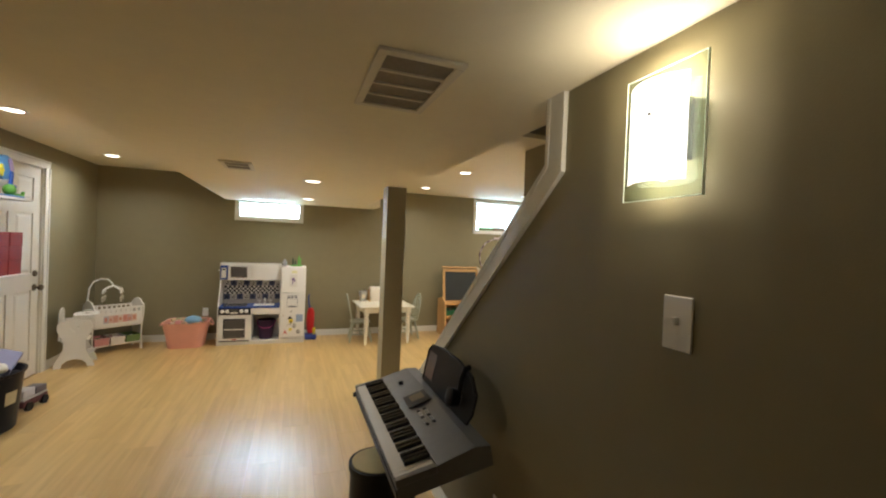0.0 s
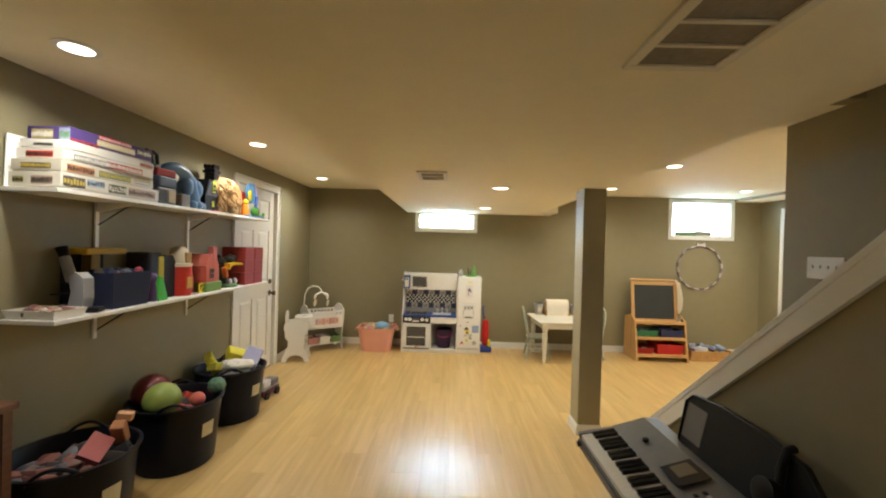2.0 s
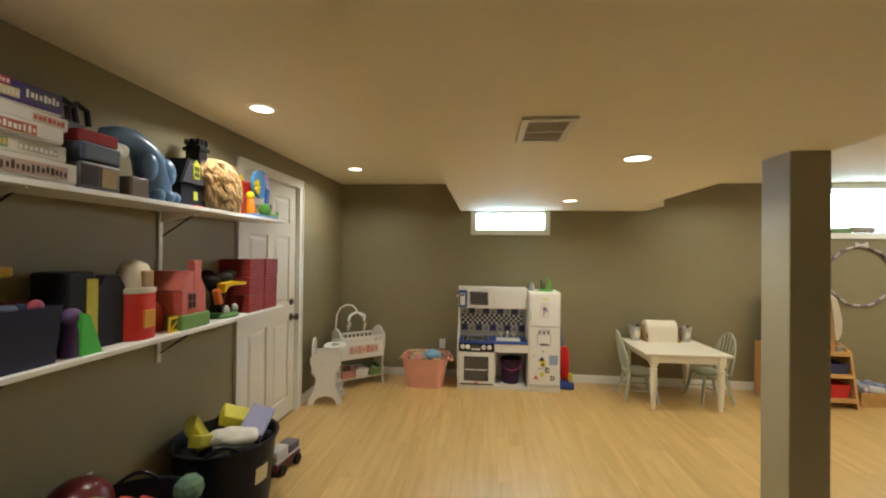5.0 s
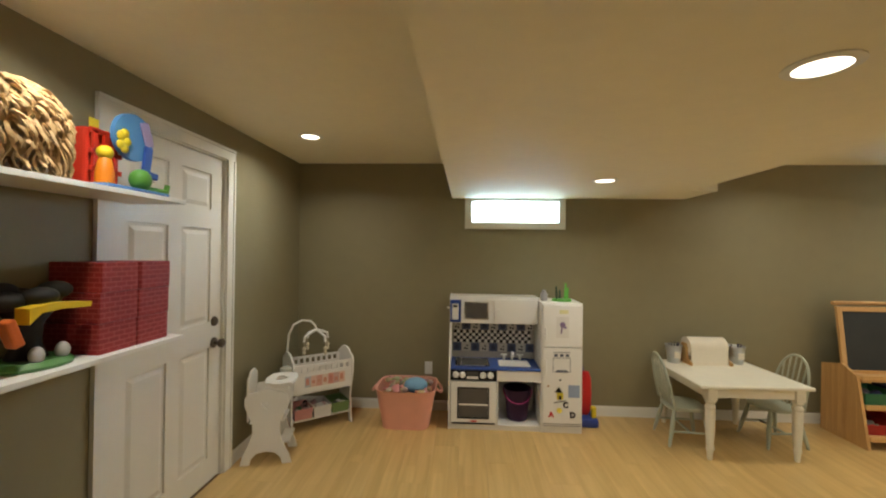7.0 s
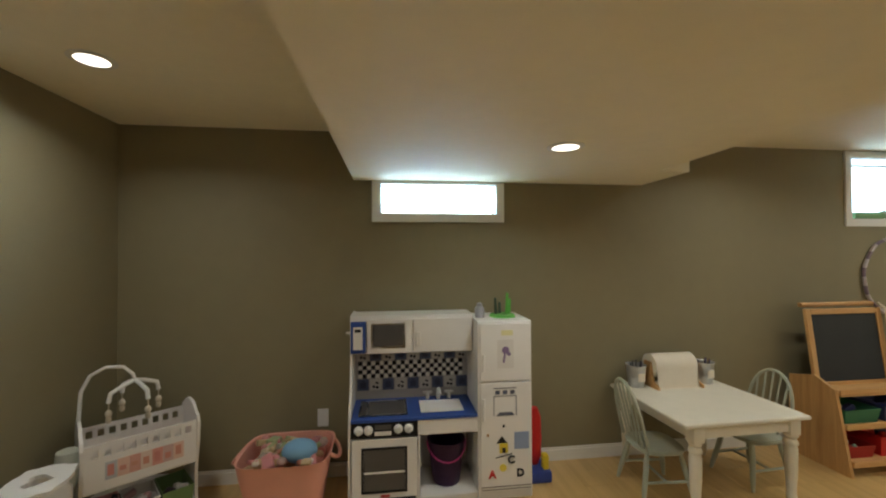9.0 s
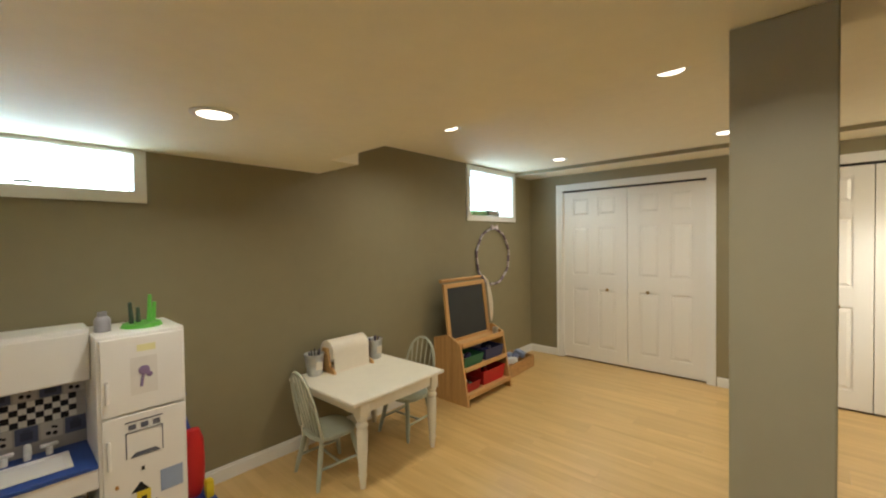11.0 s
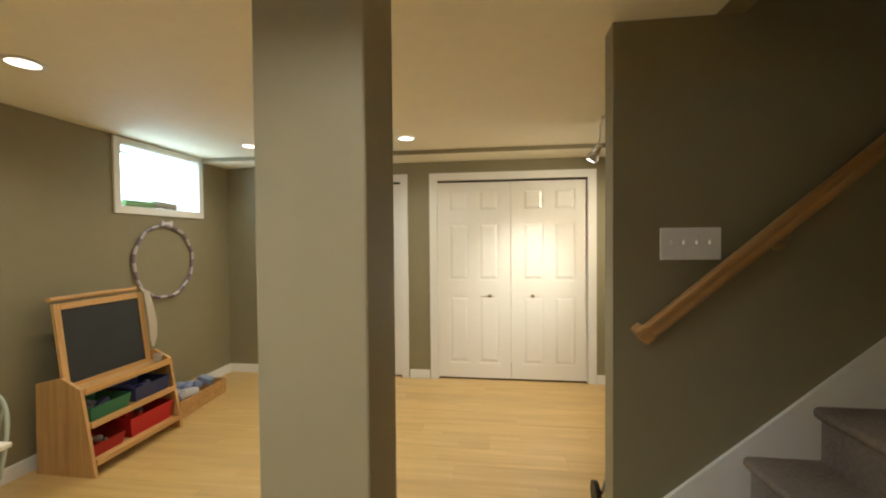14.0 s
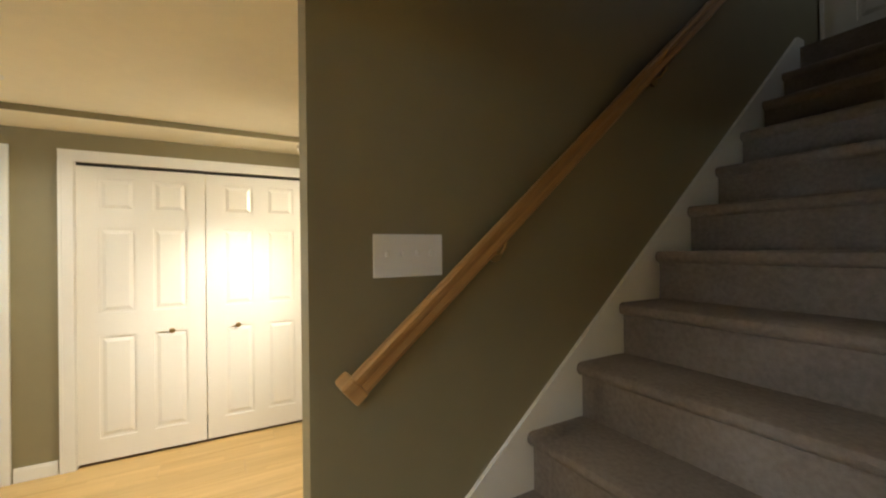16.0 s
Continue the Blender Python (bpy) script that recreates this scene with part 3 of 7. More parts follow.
bm = one(box, W2[0] - 0.3, W2[1] + 0.3, NY + 0.36, NY + 0.38, W2[2] - 0.2, W2[3] + 0.5)
solid("backdrop_well", bm, M_WELL, "pale daylit window well outside the window", "backdrop", "structure")
bm = one(box, W1[0] - 0.3, W1[1] + 0.3, NY + 0.26, NY + 0.28, W1[2] + 0.1, W1[3] + 0.6)
solid("backdrop", bm, M_DAY, "bright daylight outside the basement windows", "backdrop", "structure")
bm = one(box, W1[0] - 0.3, W1[1] + 0.3, NY + 0.26, NY + 0.28, W1[2] - 0.2, W1[2] + 0.099)
solid("backdrop_ground", bm, M_GRASS, "sunlit grass outside the basement window", "backdrop", "structure")


# lamps
def downlight(x, y, z, power):
    t = thing("ceiling_light", pose(x, y, z), "round recessed downlight, lit warm white", "downlight", "recessed downlights")
    bm = bm_new()
    prof = [(0.062, -0.002), (0.085, -0.001), (0.086, -0.004), (0.062, -0.007)]
    n = 28
    rings = [[bm.verts.new((r * math.cos(2 * math.pi * i / n), r * math.sin(2 * math.pi * i / n), h)) for i in range(n)] for r, h in prof]
    for a, b in zip(rings, rings[1:] + rings[:1]):
        for i in range(n):
            bm.faces.new((a[i], a[(i + 1) % n], b[(i + 1) % n], b[i]))
    part("trim_ring", bm, M_TRIM, t, smooth=True)
    part("lens", one(rod, (0, 0, -0.0055), (0, 0, -0.001), 0.066, None, 28), M_CAN, t)
    l = new("downlight_beam", bpy.data.lights.new("downlight_beam", "AREA"))
    l.data.shape, l.data.size, l.data.energy, l.data.color = "DISK", 0.12, CAN_POWER * power, CAN_WARM
    l.data.spread = radians(CAN_SPREAD)
    l.matrix_world = pose(x, y, z - 0.012)


for x, y, z, p in ((-1.065, 2.82, HIGH, 1.0), (-1.065, 4.44, HIGH, 1.0), (-1.065, 6.10, HIGH, 1.0), (0.972, 4.385, LOW, 1.0), (0.985, 6.04, LOW, 1.0),
                (2.6, 6.245, EHIGH, 1.0), (2.607, 4.83, EHIGH, 1.0), (4.25, 6.195, EHIGH, 1.0), (4.21, 4.80, EHIGH, 1.0)):
    downlight(x, y, z, p)

# sconce on the stair wall
SC = pose(STW, 1.392, 1.72)
sconce = thing("wall_sconce", SC, "square clear glass wall sconce with bright curved diffuser", "wall lamp")
part("backplate", one(box, -0.02, -0.001, -0.06, 0.06, -0.07, 0.07, 0.003), M_STEEL, sconce, "metal backplate")
bm = bm_new()
n = 10
for i in range(n + 1):
    a = -1 + 2 * i / n
    x = -0.045 - 0.035 * (1 - a * a)
    for z in (-0.115, 0.115):
        bm.verts.new((x, a * 0.078, z))
bm.verts.ensure_lookup_table()
for i in range(n):
    bm.faces.new([bm.verts[k] for k in (2 * i, 2 * i + 2, 2 * i + 3, 2 * i + 1)])
bmesh.ops.solidify(bm, geom=bm.faces[:], thickness=0.004)
part("diffuser", bm, M_SCONCE, sconce, "glowing curved white diffuser", True)
gl = part("glass_sheet", one(box, -0.030, -0.024, -0.105, 0.105, -0.15, 0.15, 0.0015), M_SGLASS, sconce, "clear square glass sheet")
gl.visible_shadow = False
# pale tint puts the lamp's gleam along the glass edges into colour
M_EDGE = mat("lit_glass_edge_tint", (0.8, 0.92, 0.82), 0.15)
for a in ((-0.1065, -0.1052, -0.1515, 0.1515), (0.1052, 0.1065, -0.1515, 0.1515), (-0.1052, 0.1052, -0.1515, -0.1502), (-0.1052, 0.1052, 0.1502, 0.1515)):
    part("glass_edge", one(box, -0.0305, -0.0235, a[0], a[1], a[2], a[3]), M_EDGE, sconce, "pale strip tinted to look like a lit glass edge")
for y in (-0.02,):
    part("stud", one(rod, (-0.092, y, 0.03), (-0.02, y, 0.03), 0.004), M_STEEL, sconce, "small metal fixing stud")
l = new("sconce_bulb", bpy.data.lights.new("sconce_bulb", "POINT"))
l.data.energy, l.data.color, l.data.shadow_soft_size = SCONCE_POWER, (1.0, 0.85, 0.6), 0.01
l.matrix_world = SC @ pose(-0.044, 0.0, 0.1)
l2 = new("sconce_bulb", bpy.data.lights.new("sconce_bulb", "POINT"))
l2.data.energy, l2.data.color, l2.data.shadow_soft_size = SCONCE_POWER * 0.3, (1.0, 0.85, 0.6), 0.01
l2.matrix_world = SC @ pose(-0.044, 0.0, -0.1)

# floor
floor = solid("floor", one(box, WX - 0.15, EX + 0.7, SY - 0.15, NY + 0.3, -0.12, -0.009), M_JOINT, "warm honey maple laminate floor with a soft gloss", "floor", "structure")

# ---- stairs ----
RISE, RUN, NOSE0 = 0.2, 0.237, 3.635
stairs = thing("staircase", pose((STW2 + RAILX) / 2, NOSE0, 0), "staircase covered in dark taupe carpet with rounded nosings", "stairs", kind="structure")
sw = (RAILX - STW2) / 2 - 0.018
bm = bm_new()
for i in range(1, 13):
    y = -(i - 1) * RUN
    z = i * RISE
    prof = [(y - 0.022, z - RISE), (y - 0.022, z - 0.05), (y - 0.008, z - 0.046), (y + 0.002, z - 0.036), (y + 0.006, z - 0.022), (y + 0.002, z - 0.008), (y - 0.012, z), (y - RUN - 0.022, z), (y - RUN - 0.022, z - RISE)]
    bm = bm_new()
    prism(bm, prof, "x", -sw, sw)
    part("step", bm, M_CARPET, stairs, smooth=True)
bm = bm_new()
box(bm, -sw, sw, -12 * RUN - 1.3, -12 * RUN, 2.3, 2.6)
part("landing", bm, M_CARPET, stairs)
for s in (-1, 1):
    bm = bm_new()
    yt = -12 * RUN
    prism(bm, [(0.09, 0.0), (0.09, 0.17), (yt + 0.02, 2.6 + 0.06), (yt - 0.06, 2.6 + 0.06), (yt - 0.06, 2.3), (-0.3, 0.0)], "x", s * (sw + 0.001), s * (sw + 0.017))
    part("skirt_board", bm, M_TRIM, stairs, "white painted skirt board")
# landing wall and door
LY = 0.45
bm = bm_new()
box(bm, STW2, RAILX, LY - 0.12, LY, 2.6, TOPZ)
solid("wall_landing", bm, M_WALL, "taupe wall at the head of the stairs", "wall", "structure")
d = thing("door_4", pose(2.2, LY, 2.6, 0, 0, 180), "white door at the head of the stairs", "door", kind="structure")
bm = bm_new()
door_face(bm, 0.72, 2.0, ROWS6)
part("leaf", bm, M_DOOR, d, m=pose(0, -0.034, 0.006))
part("casing", one(casing, -0.365, 0.365, 2.01, 0.06, 0.02), M_TRIM, d)

# handrail
hr = thing("handrail", pose(RAILX, 3.545, 1.062), "honey oak handrail on brackets along the stair wall", "handrail")
ang = math.degrees(math.atan(0.862))
L = 3.0
bm = bm_new()
prof = [(-0.080, -0.026), (-0.074, -0.037), (-0.056, -0.037), (-0.049, -0.026), (-0.053, -0.008), (-0.047, 0.006), (-0.047, 0.015), (-0.056, 0.023), (-0.074, 0.023), (-0.083, 0.015), (-0.083, 0.006), (-0.077, -0.008)]
a = [bm.verts.new((x, 0, z)) for x, z in prof]
b = [bm.verts.new((x, -L, z)) for x, z in prof]
n = len(prof)
for i in range(n):
    bm.faces.new((a[i], a[(i + 1) % n], b[(i + 1) % n], b[i]))
bm.faces.new(a)
bm.faces.new(b[::-1])
part("rail", bm, M_OAK, hr, m=pose(0, 0, 0, -ang, 0, 0))
part("return_block", one(box, -0.085, -0.001, -0.042, 0.0, -0.039, 0.026, 0.008), M_OAK, hr, "oak return at the lower end", m=pose(0, 0.0, 0.0, -ang, 0, 0) @ pose(0, 0.012, 0))
for dy in (0.5, 1.35, 2.2):
    z = dy * 0.862
    bm = bm_new()
    tube(bm, [(-0.002, -dy, z - 0.09), (-0.04, -dy, z - 0.088), (-0.062, -dy, z - 0.07), (-0.065, -dy, z - 0.038)], 0.006)
    rod(bm, (-0.001, -dy, z - 0.09), (-0.008, -dy, z - 0.09), 0.028)
    part("bracket", bm, M_BRASS, hr, "small metal rail bracket", True)


# switches and outlets
def switch_plate(name, m, w, h, gangs, label):
    t = thing(name, m, label, "light switch" if gangs else "outlet")
    part("plate", one(box, -w / 2, w / 2, -0.006, -0.0005, -h / 2, h / 2, 0.003), M_PLATE, t)
    for g in range(gangs):
        x = (g - (gangs - 1) / 2) * 0.046
        part("toggle", one(box, x - 0.005, x + 0.005, -0.017, -0.006, -0.003, 0.014, 0.002), M_PLATE, t)
    if not gangs:
        for z in (-0.02, 0.02):
            part("socket", one(box, -0.015, 0.015, -0.0085, -0.006, z - 0.013, z + 0.013, 0.002), M_PLATE, t)


switch_plate("switch_plate", pose(RAILX, 3.349, 1.402, 0, 0, -90), 0.218, 0.123, 4, "white four-gang light switch plate by the handrail")
switch_plate("switch_plate", pose(STW, 1.350, 1.288, 0, 0, -90), 0.073, 0.122, 1, "white single light switch plate below the sconce")
switch_plate("outlet", pose(-0.275, NY, 0.387), 0.07, 0.115, 0, "white wall outlet above the baseboard")
switch_plate("outlet", pose(WX, 3.86, 0.42, 0, 0, 90), 0.07, 0.115, 0, "white wall outlet behind the toy tubs")
switch_plate("outlet", pose(STW, 2.12, 0.36, 0, 0, -90), 0.07, 0.115, 0, "white wall outlet under the keyboard")


# ceiling grilles
def grille(x0, x1, y0, y1, z, bars, label):
    t = thing("ceiling_vent", pose((x0 + x1) / 2, (y0 + y1) / 2, z), label, "vent")
    hx, hy = (x1 - x0) / 2, (y1 - y0) / 2
    f = 0.028
    part("backing", one(box, -hx + 0.01, hx - 0.01, -hy + 0.01, hy - 0.01, -0.006, -0.001), M_VENTD, t, "grey filter behind the bars")
    bm = bm_new()
    for a, b, c, d in ((-hx, hx, -hy, -hy + f), (-hx, hx, hy - f, hy), (-hx, -hx + f, -hy + f, hy - f), (hx - f, hx, -hy + f, hy - f)):
        box(bm, a, b, c, d, -0.012, -0.0005, 0.003)
    part("frame", bm, M_VENT, t)
    for i in range(1, bars):
        y = -hy + f + (2 * hy - 2 * f) * i / bars
        part("bar", one(box, -hx + f, hx - f, y - 0.006, y + 0.006, -0.011, -0.006), M_VENT, t)


grille(1.018, 1.272, 1.735, 2.19, LOW, 4, "large cream return-air grille on the low ceiling")
grille(0.337, 0.541, 3.735, 4.04, LOW, 2, "small cream air vent on the low ceiling")

# spot lamp on a short rail by the closets
sp = thing("spotlight", pose(3.95, 3.4, 2.0), "small chrome track spotlight, lit, aimed at the closet", "spotlight")
way = (Vector((5.05, 3.83, 1.02)) - Vector((3.95, 3.4, 2.0))).normalized()
bm = bm_new()
rod(bm, -way * 0.11, -way * 0.05, 0.02, 0.028, 20)
rod(bm, -way * 0.05, (0, 0, 0), 0.028, 0.048, 20)
part("head", bm, M_STEEL, sp, smooth=True)
bm = one(rod, way * 0.0005, way * 0.006, 0.042, None, 20)
part("bulb", bm, M_SPOT, sp, "bright bulb face")
bm = bm_new()
tube(bm, [-way * 0.06, -way * 0.09 + Vector((-0.005, -0.01, 0.06)), Vector((-0.09, -0.03, 0.2)), Vector((-0.09, -0.05, 0.258))], 0.005)
part("arm", bm, M_STEEL, sp, "bent metal arm")
bm = bm_new()
box(bm, -0.10, -0.08, -1.4, -0.04, 0.246, 0.261, 0.002)
part("rail", bm, M_STEEL, sp, "slim ceiling rail")
l = new("spot_beam", bpy.data.lights.new("spot_beam", "SPOT"))
l.data.energy, l.data.color, l.data.spot_size, l.data.spot_blend, l.data.shadow_soft_size = SPOT_POWER, (1.0, 0.95, 0.82), radians(54), 1.0, 0.03
l.matrix_world = look(Vector((3.95, 3.4, 2.0)) + way * 0.012, (5.05, 3.83, 1.02))


# second head further along the same rail, added unseen as wide fill light
sp2 = copy_thing(sp, pose(3.86, 2.55, 2.0, 0, 0, 14))
for o in [o for o in sp2.children if o.name.startswith(("rail",))]:
    bpy.data.objects.remove(o)
tagged(sp2, "chrome spotlight head added unseen further along the rail as fill")
l = new("spot_beam", bpy.data.lights.new("spot_beam", "SPOT"))
l.data.energy, l.data.color, l.data.spot_size, l.data.spot_blend, l.data.shadow_soft_size = SPOT_POWER * 1.36, (1.0, 0.86, 0.62), radians(120), 1.0, 0.03
l.matrix_world = look((3.92, 2.57, 1.97), (4.9, 4.3, 0.6))


# ---- wall shelves ----
def wall_shelf(z, label):
    t = thing("wall_shelf", pose(WX, 2.92, z), label, "shelf", "shelves on the west wall")
    part("board", one(box, 0.004, 0.275, 0, 2.16, -0.02, 0, 0.0015), M_WHITE, t)
    for y in (0.505, 1.32):
        part("standard", one(box, 0.0015, 0.012, y - 0.012, y + 0.012, -0.2 if z < 1.3 else -0.6, -0.021), M_WHITE, t, "white slotted wall standard")
        bm = bm_new()
        prism(bm, [(0.012, -0.02), (0.25, -0.02), (0.25, -0.028), (0.03, -0.075), (0.012, -0.075)], "y", y - 0.004, y + 0.004)
        part("bracket", bm, M_WHITE, t, "white metal shelf bracket")
        # dark bar modelled in place of the bracket's diagonal shadow
        bm = one(rod, (0.02, y, -0.15), (0.2, y + 0.01, -0.03), 0.004, None, 8)
        part("shadow_bar", bm, M_BLACKP, t, "thin dark diagonal bar standing in for a bracket shadow")


wall_shelf(1.685, "long white wall shelf crowded with games and toys")
wall_shelf(1.065, "long white wall shelf crowded with playsets")
S1, S2 = 1.6855, 1.0655     # tops of the shelves

# ---- play table and chairs ----
tb = thing("play_table", pose(2.112, 6.595, 0, 0, 0, 1.5), "low cream painted wooden play table with turned legs", "table")
part("tabletop", one(box, -0.395, 0.395, -0.36, 0.36, 0.511, 0.535, 0.007), M_CREAM, tb)
bm = bm_new()
for a, b, c, d in ((-0.31, 0.31, -0.333, -0.313), (-0.31, 0.31, 0.313, 0.333), (-0.34, -0.32, -0.3, 0.3), (0.32, 0.34, -0.3, 0.3)):
    box(bm, a, b, c, d, 0.445, 0.511)
part("apron", bm, M_CREAM, tb)
for sx in (-1, 1):
    for sy in (-1, 1):
        bm = bm_new()
        box(bm, -0.033, 0.033, -0.033, 0.033, 0.425, 0.51, 0.003)
        lathe(bm, [(0.033, 0.425), (0.036, 0.415), (0.024, 0.398), (0.034, 0.385), (0.036, 0.372), (0.028, 0.358), (0.033, 0.34), (0.03, 0.22), (0.022, 0.09), (0.026, 0.075), (0.021, 0.06), (0.016, 0.0)], seg=18)
        part("leg", bm, M_CREAM, tb, smooth=True, m=pose(sx * 0.305, sy * 0.315, 0))


def windsor_chair():
    t = thing("chair", pose(0, 0, 0), "small sage green wooden chair with a spindle back", "chair", "chairs at the play table")
    bm = bm_new()
    out = []
    for i in range(28):
        a = 2 * math.pi * i / 28
        r = 1 / ((abs(math.cos(a)) ** 3 + abs(math.sin(a)) ** 3) ** (1 / 3))
        out.append((0.145 * r * math.cos(a), 0.15 * r * math.sin(a)))
    prism(bm, out, "z", 0.268, 0.292)
    bmesh.ops.bevel(bm, geom=[e for e in bm.edges if abs(e.verts[0].co.z - e.verts[1].co.z) < 1e-5], offset=0.006, segments=2, affect="EDGES")
    part("seat", bm, M_SAGE, t, smooth=True)
    for sx in (-1, 1):
        for sy in (-1, 1):
            bm = bm_new()
            a, b = Vector((sx * 0.10, sy * 0.10, 0.27)), Vector((sx * 0.155, sy * 0.15, 0.0))
            m1, m2 = a.lerp(b, 0.25), a.lerp(b, 0.7)
            rod(bm, a, m1, 0.011, 0.016)
            rod(bm, m1, m2, 0.016, 0.015)
            rod(bm, m2, b, 0.015, 0.010)
            part("leg", bm, M_SAGE, t, smooth=True)
    for sy in (-1, 1):
        part("stretcher", one(rod, (-0.135, sy * 0.13, 0.11), (0.135, sy * 0.13, 0.11), 0.008), M_SAGE, t, smooth=True)
    part("stretcher", one(rod, (0, -0.13, 0.11), (0, 0.13, 0.11), 0.008), M_SAGE, t, smooth=True)
    pts = []
    for i in range(21):
        a = math.pi * i / 20
        y = 0.15 * math.cos(a)
        z = 0.285 + 0.39 * math.sin(a) ** 0.55
        pts.append((0.115 + 0.22 * (z - 0.285), y, z))
    part("bow", one(tube, pts, 0.010), M_SAGE, t, smooth=True)
    for i in range(5):
        y = -0.08 + 0.04 * i
        zt = 0.285 + 0.39 * math.sin(math.acos(max(-1, min(1, y * 1.25 / 0.15)))) ** 0.55
        part("spindle", one(rod, (0.115, y, 0.285), (0.115 + 0.22 * (zt - 0.285), y * 1.25, zt), 0.0065, None, 8), M_SAGE, t, smooth=True)
    return t


ch = windsor_chair()
ch.matrix_basis = pose(2.49, 6.615, 0, 0, 0, 4)
copy_thing(ch, pose(1.782, 6.575, 0, 0, 0, 176))

# things on the table
TT = 0.5355
def pail(x, y):
    t = thing("metal_pail", pose(x, y, TT), "small galvanised metal pail on the play table", "pail", "pails on the table")
    bm = bm_new()
    lathe(bm, [(0.048, 0), (0.05, 0.006), (0.056, 0.06), (0.058, 0.064), (0.057, 0.068), (0.064, 0.14), (0.069, 0.143), (0.067, 0.149), (0.061, 0.143), (0.045, 0.008)], seg=24)
    part("bucket", bm, M_GALV, t, smooth=True)
    part("label", one(box, -0.025, 0.025, -0.066, -0.0615, 0.045, 0.1, 0.001), M_PAPER, t, "cream paper label")
    rng = random.Random(int(x * 100))
    for k in range(7):
        a = rng.uniform(0, 6.28)
        q = Vector((0.03 * math.cos(a), 0.03 * math.sin(a), 0.0))
        part("pencil", one(rod, q * 0.5 + Vector((0, 0, 0.012)), q * 1.25 + Vector((0, 0, rng.uniform(0.15, 0.175))), 0.0045, None, 6), paint(*rng.choice(((0.05, 0.04, 0.08), (0.12, 0.1, 0.16), (0.3, 0.2, 0.08), (0.08, 0.08, 0.09)))), t, "dark crayon standing in the pail")
    pts = [(0.062 * math.cos(a), 0.01, 0.12 + 0.05 * math.sin(a) - 0.04) for a in [math.pi * (1 + i / 12) for i in range(13)]]
    part("handle", one(tube, pts, 0.002, 6), M_STEEL, t, "thin wire handle", True)


pail(1.858, 6.865)
pail(2.380, 6.868)
pr = thing("paper_roll_holder", pose(2.108, 6.862, TT, 0, 0, 1), "wooden tabletop holder with a wide roll of cream paper", "paper roll")
bm = one(rod, (-0.155, 0, 0.14), (0.155, 0, 0.14), 0.08, None, 32)
part("roll", bm, M_PAPER, pr, "thick roll of cream paper", True)
bm = bm_new()
prism(bm, [(-0.0805, 0.14), (-0.0815, 0.06), (-0.083, 0.004), (-0.1, 0.003), (-0.1, 0.0015), (-0.0845, 0.002), (-0.083, 0.06), (-0.082, 0.14)], "x", -0.15, 0.15)
part("loose_sheet", bm, M_PAPER, pr, "end of the paper pulled out")
for s in (-1, 1):
    bm = bm_new()
    prism(bm, [(-0.115, 0.001), (0.07, 0.001), (0.07, 0.03), (0.03, 0.17), (-0.03, 0.17), (-0.06, 0.045), (-0.115, 0.022)], "x", s * 0.158, s * 0.172)
    part("side", bm, M_PINEX, pr, "pine side bracket")

# ---- easel ----
ea = thing("easel", pose(3.442, 6.695, 0), "pine children's easel with chalkboard and storage shelves", "easel")
for s in (-1, 1):
    bm = bm_new()
    prism(bm, [(-0.20, 0.0), (0.21, 0.0), (0.2, 0.56), (0.02, 0.60), (-0.11, 0.535)], "x", s * 0.325, s * 0.345)
    part("side_panel", bm, M_PINE, ea)
for y0, y1, z0 in ((-0.185, 0.2, 0.075), (-0.15, 0.2, 0.30)):
    part("shelf", one(box, -0.324, 0.324, y0, y1, z0, z0 + 0.018, 0.002), M_PINEX, ea)
    part("lip", one(box, -0.324, 0.324, y0 - 0.014, y0 - 0.0005, z0 - 0.01, z0 + 0.028, 0.002), M_PINEX, ea)
part("tray", one(box, -0.324, 0.324, -0.115, 0.04, 0.50, 0.518, 0.002), M_PINEX, ea)
part("tray_lip", one(box, -0.324, 0.324, -0.128, -0.1155, 0.495, 0.54, 0.002), M_PINEX, ea)
part("back_panel", one(box, -0.324, 0.324, 0.201, 0.207, 0.07, 0.55), M_PINEX, ea)
TILT_E = pose(0, 0.045, 0.52, -7)
fr = part("board_frame", one(box, -0.315, -0.275, -0.012, 0.012, -0.02, 0.53, 0.003), M_PINE, ea, m=TILT_E)
part("board_frame", one(box, 0.275, 0.315, -0.012, 0.012, -0.02, 0.53, 0.003), M_PINE, ea, m=TILT_E)
part("board_frame", one(box, -0.2745, 0.2745, -0.012, 0.012, 0.49, 0.53, 0.003), M_PINEX, ea, m=TILT_E)
part("board_frame", one(box, -0.2745, 0.2745, -0.012, 0.012, -0.02, 0.02, 0.003), M_PINEX, ea, m=TILT_E)
part("chalkboard", one(box, -0.2745, 0.2745, -0.003, 0.008, 0.0205, 0.4895), M_CHALK, ea, "dark slate chalkboard", m=TILT_E)
part("paper_rod", one(rod, (-0.31, 0.03, 0.56), (0.3, 0.03, 0.56), 0.017, None, 16), M_PINEX, ea, "wooden paper rod along the top", True, m=TILT_E)
bm = bm_new()
pts = [(0.3, -0.02, 0.57), (0.325, -0.045, 0.52), (0.335, -0.05, 0.40), (0.34, -0.052, 0.28), (0.33, -0.05, 0.17), (0.315, -0.05, 0.10)]
ws = [0.016, 0.03, 0.04, 0.044, 0.038, 0.016]
va = [bm.verts.new((p[0] - w, p[1], p[2])) for p, w in zip(pts, ws)]
vb = [bm.verts.new((p[0] + w, p[1] + 0.012, p[2])) for p, w in zip(pts, ws)]
for i in range(len(pts) - 1):
    bm.faces.new((va[i], vb[i], vb[i + 1], va[i + 1]))
bmesh.ops.solidify(bm, geom=bm.faces[:], thickness=0.006)
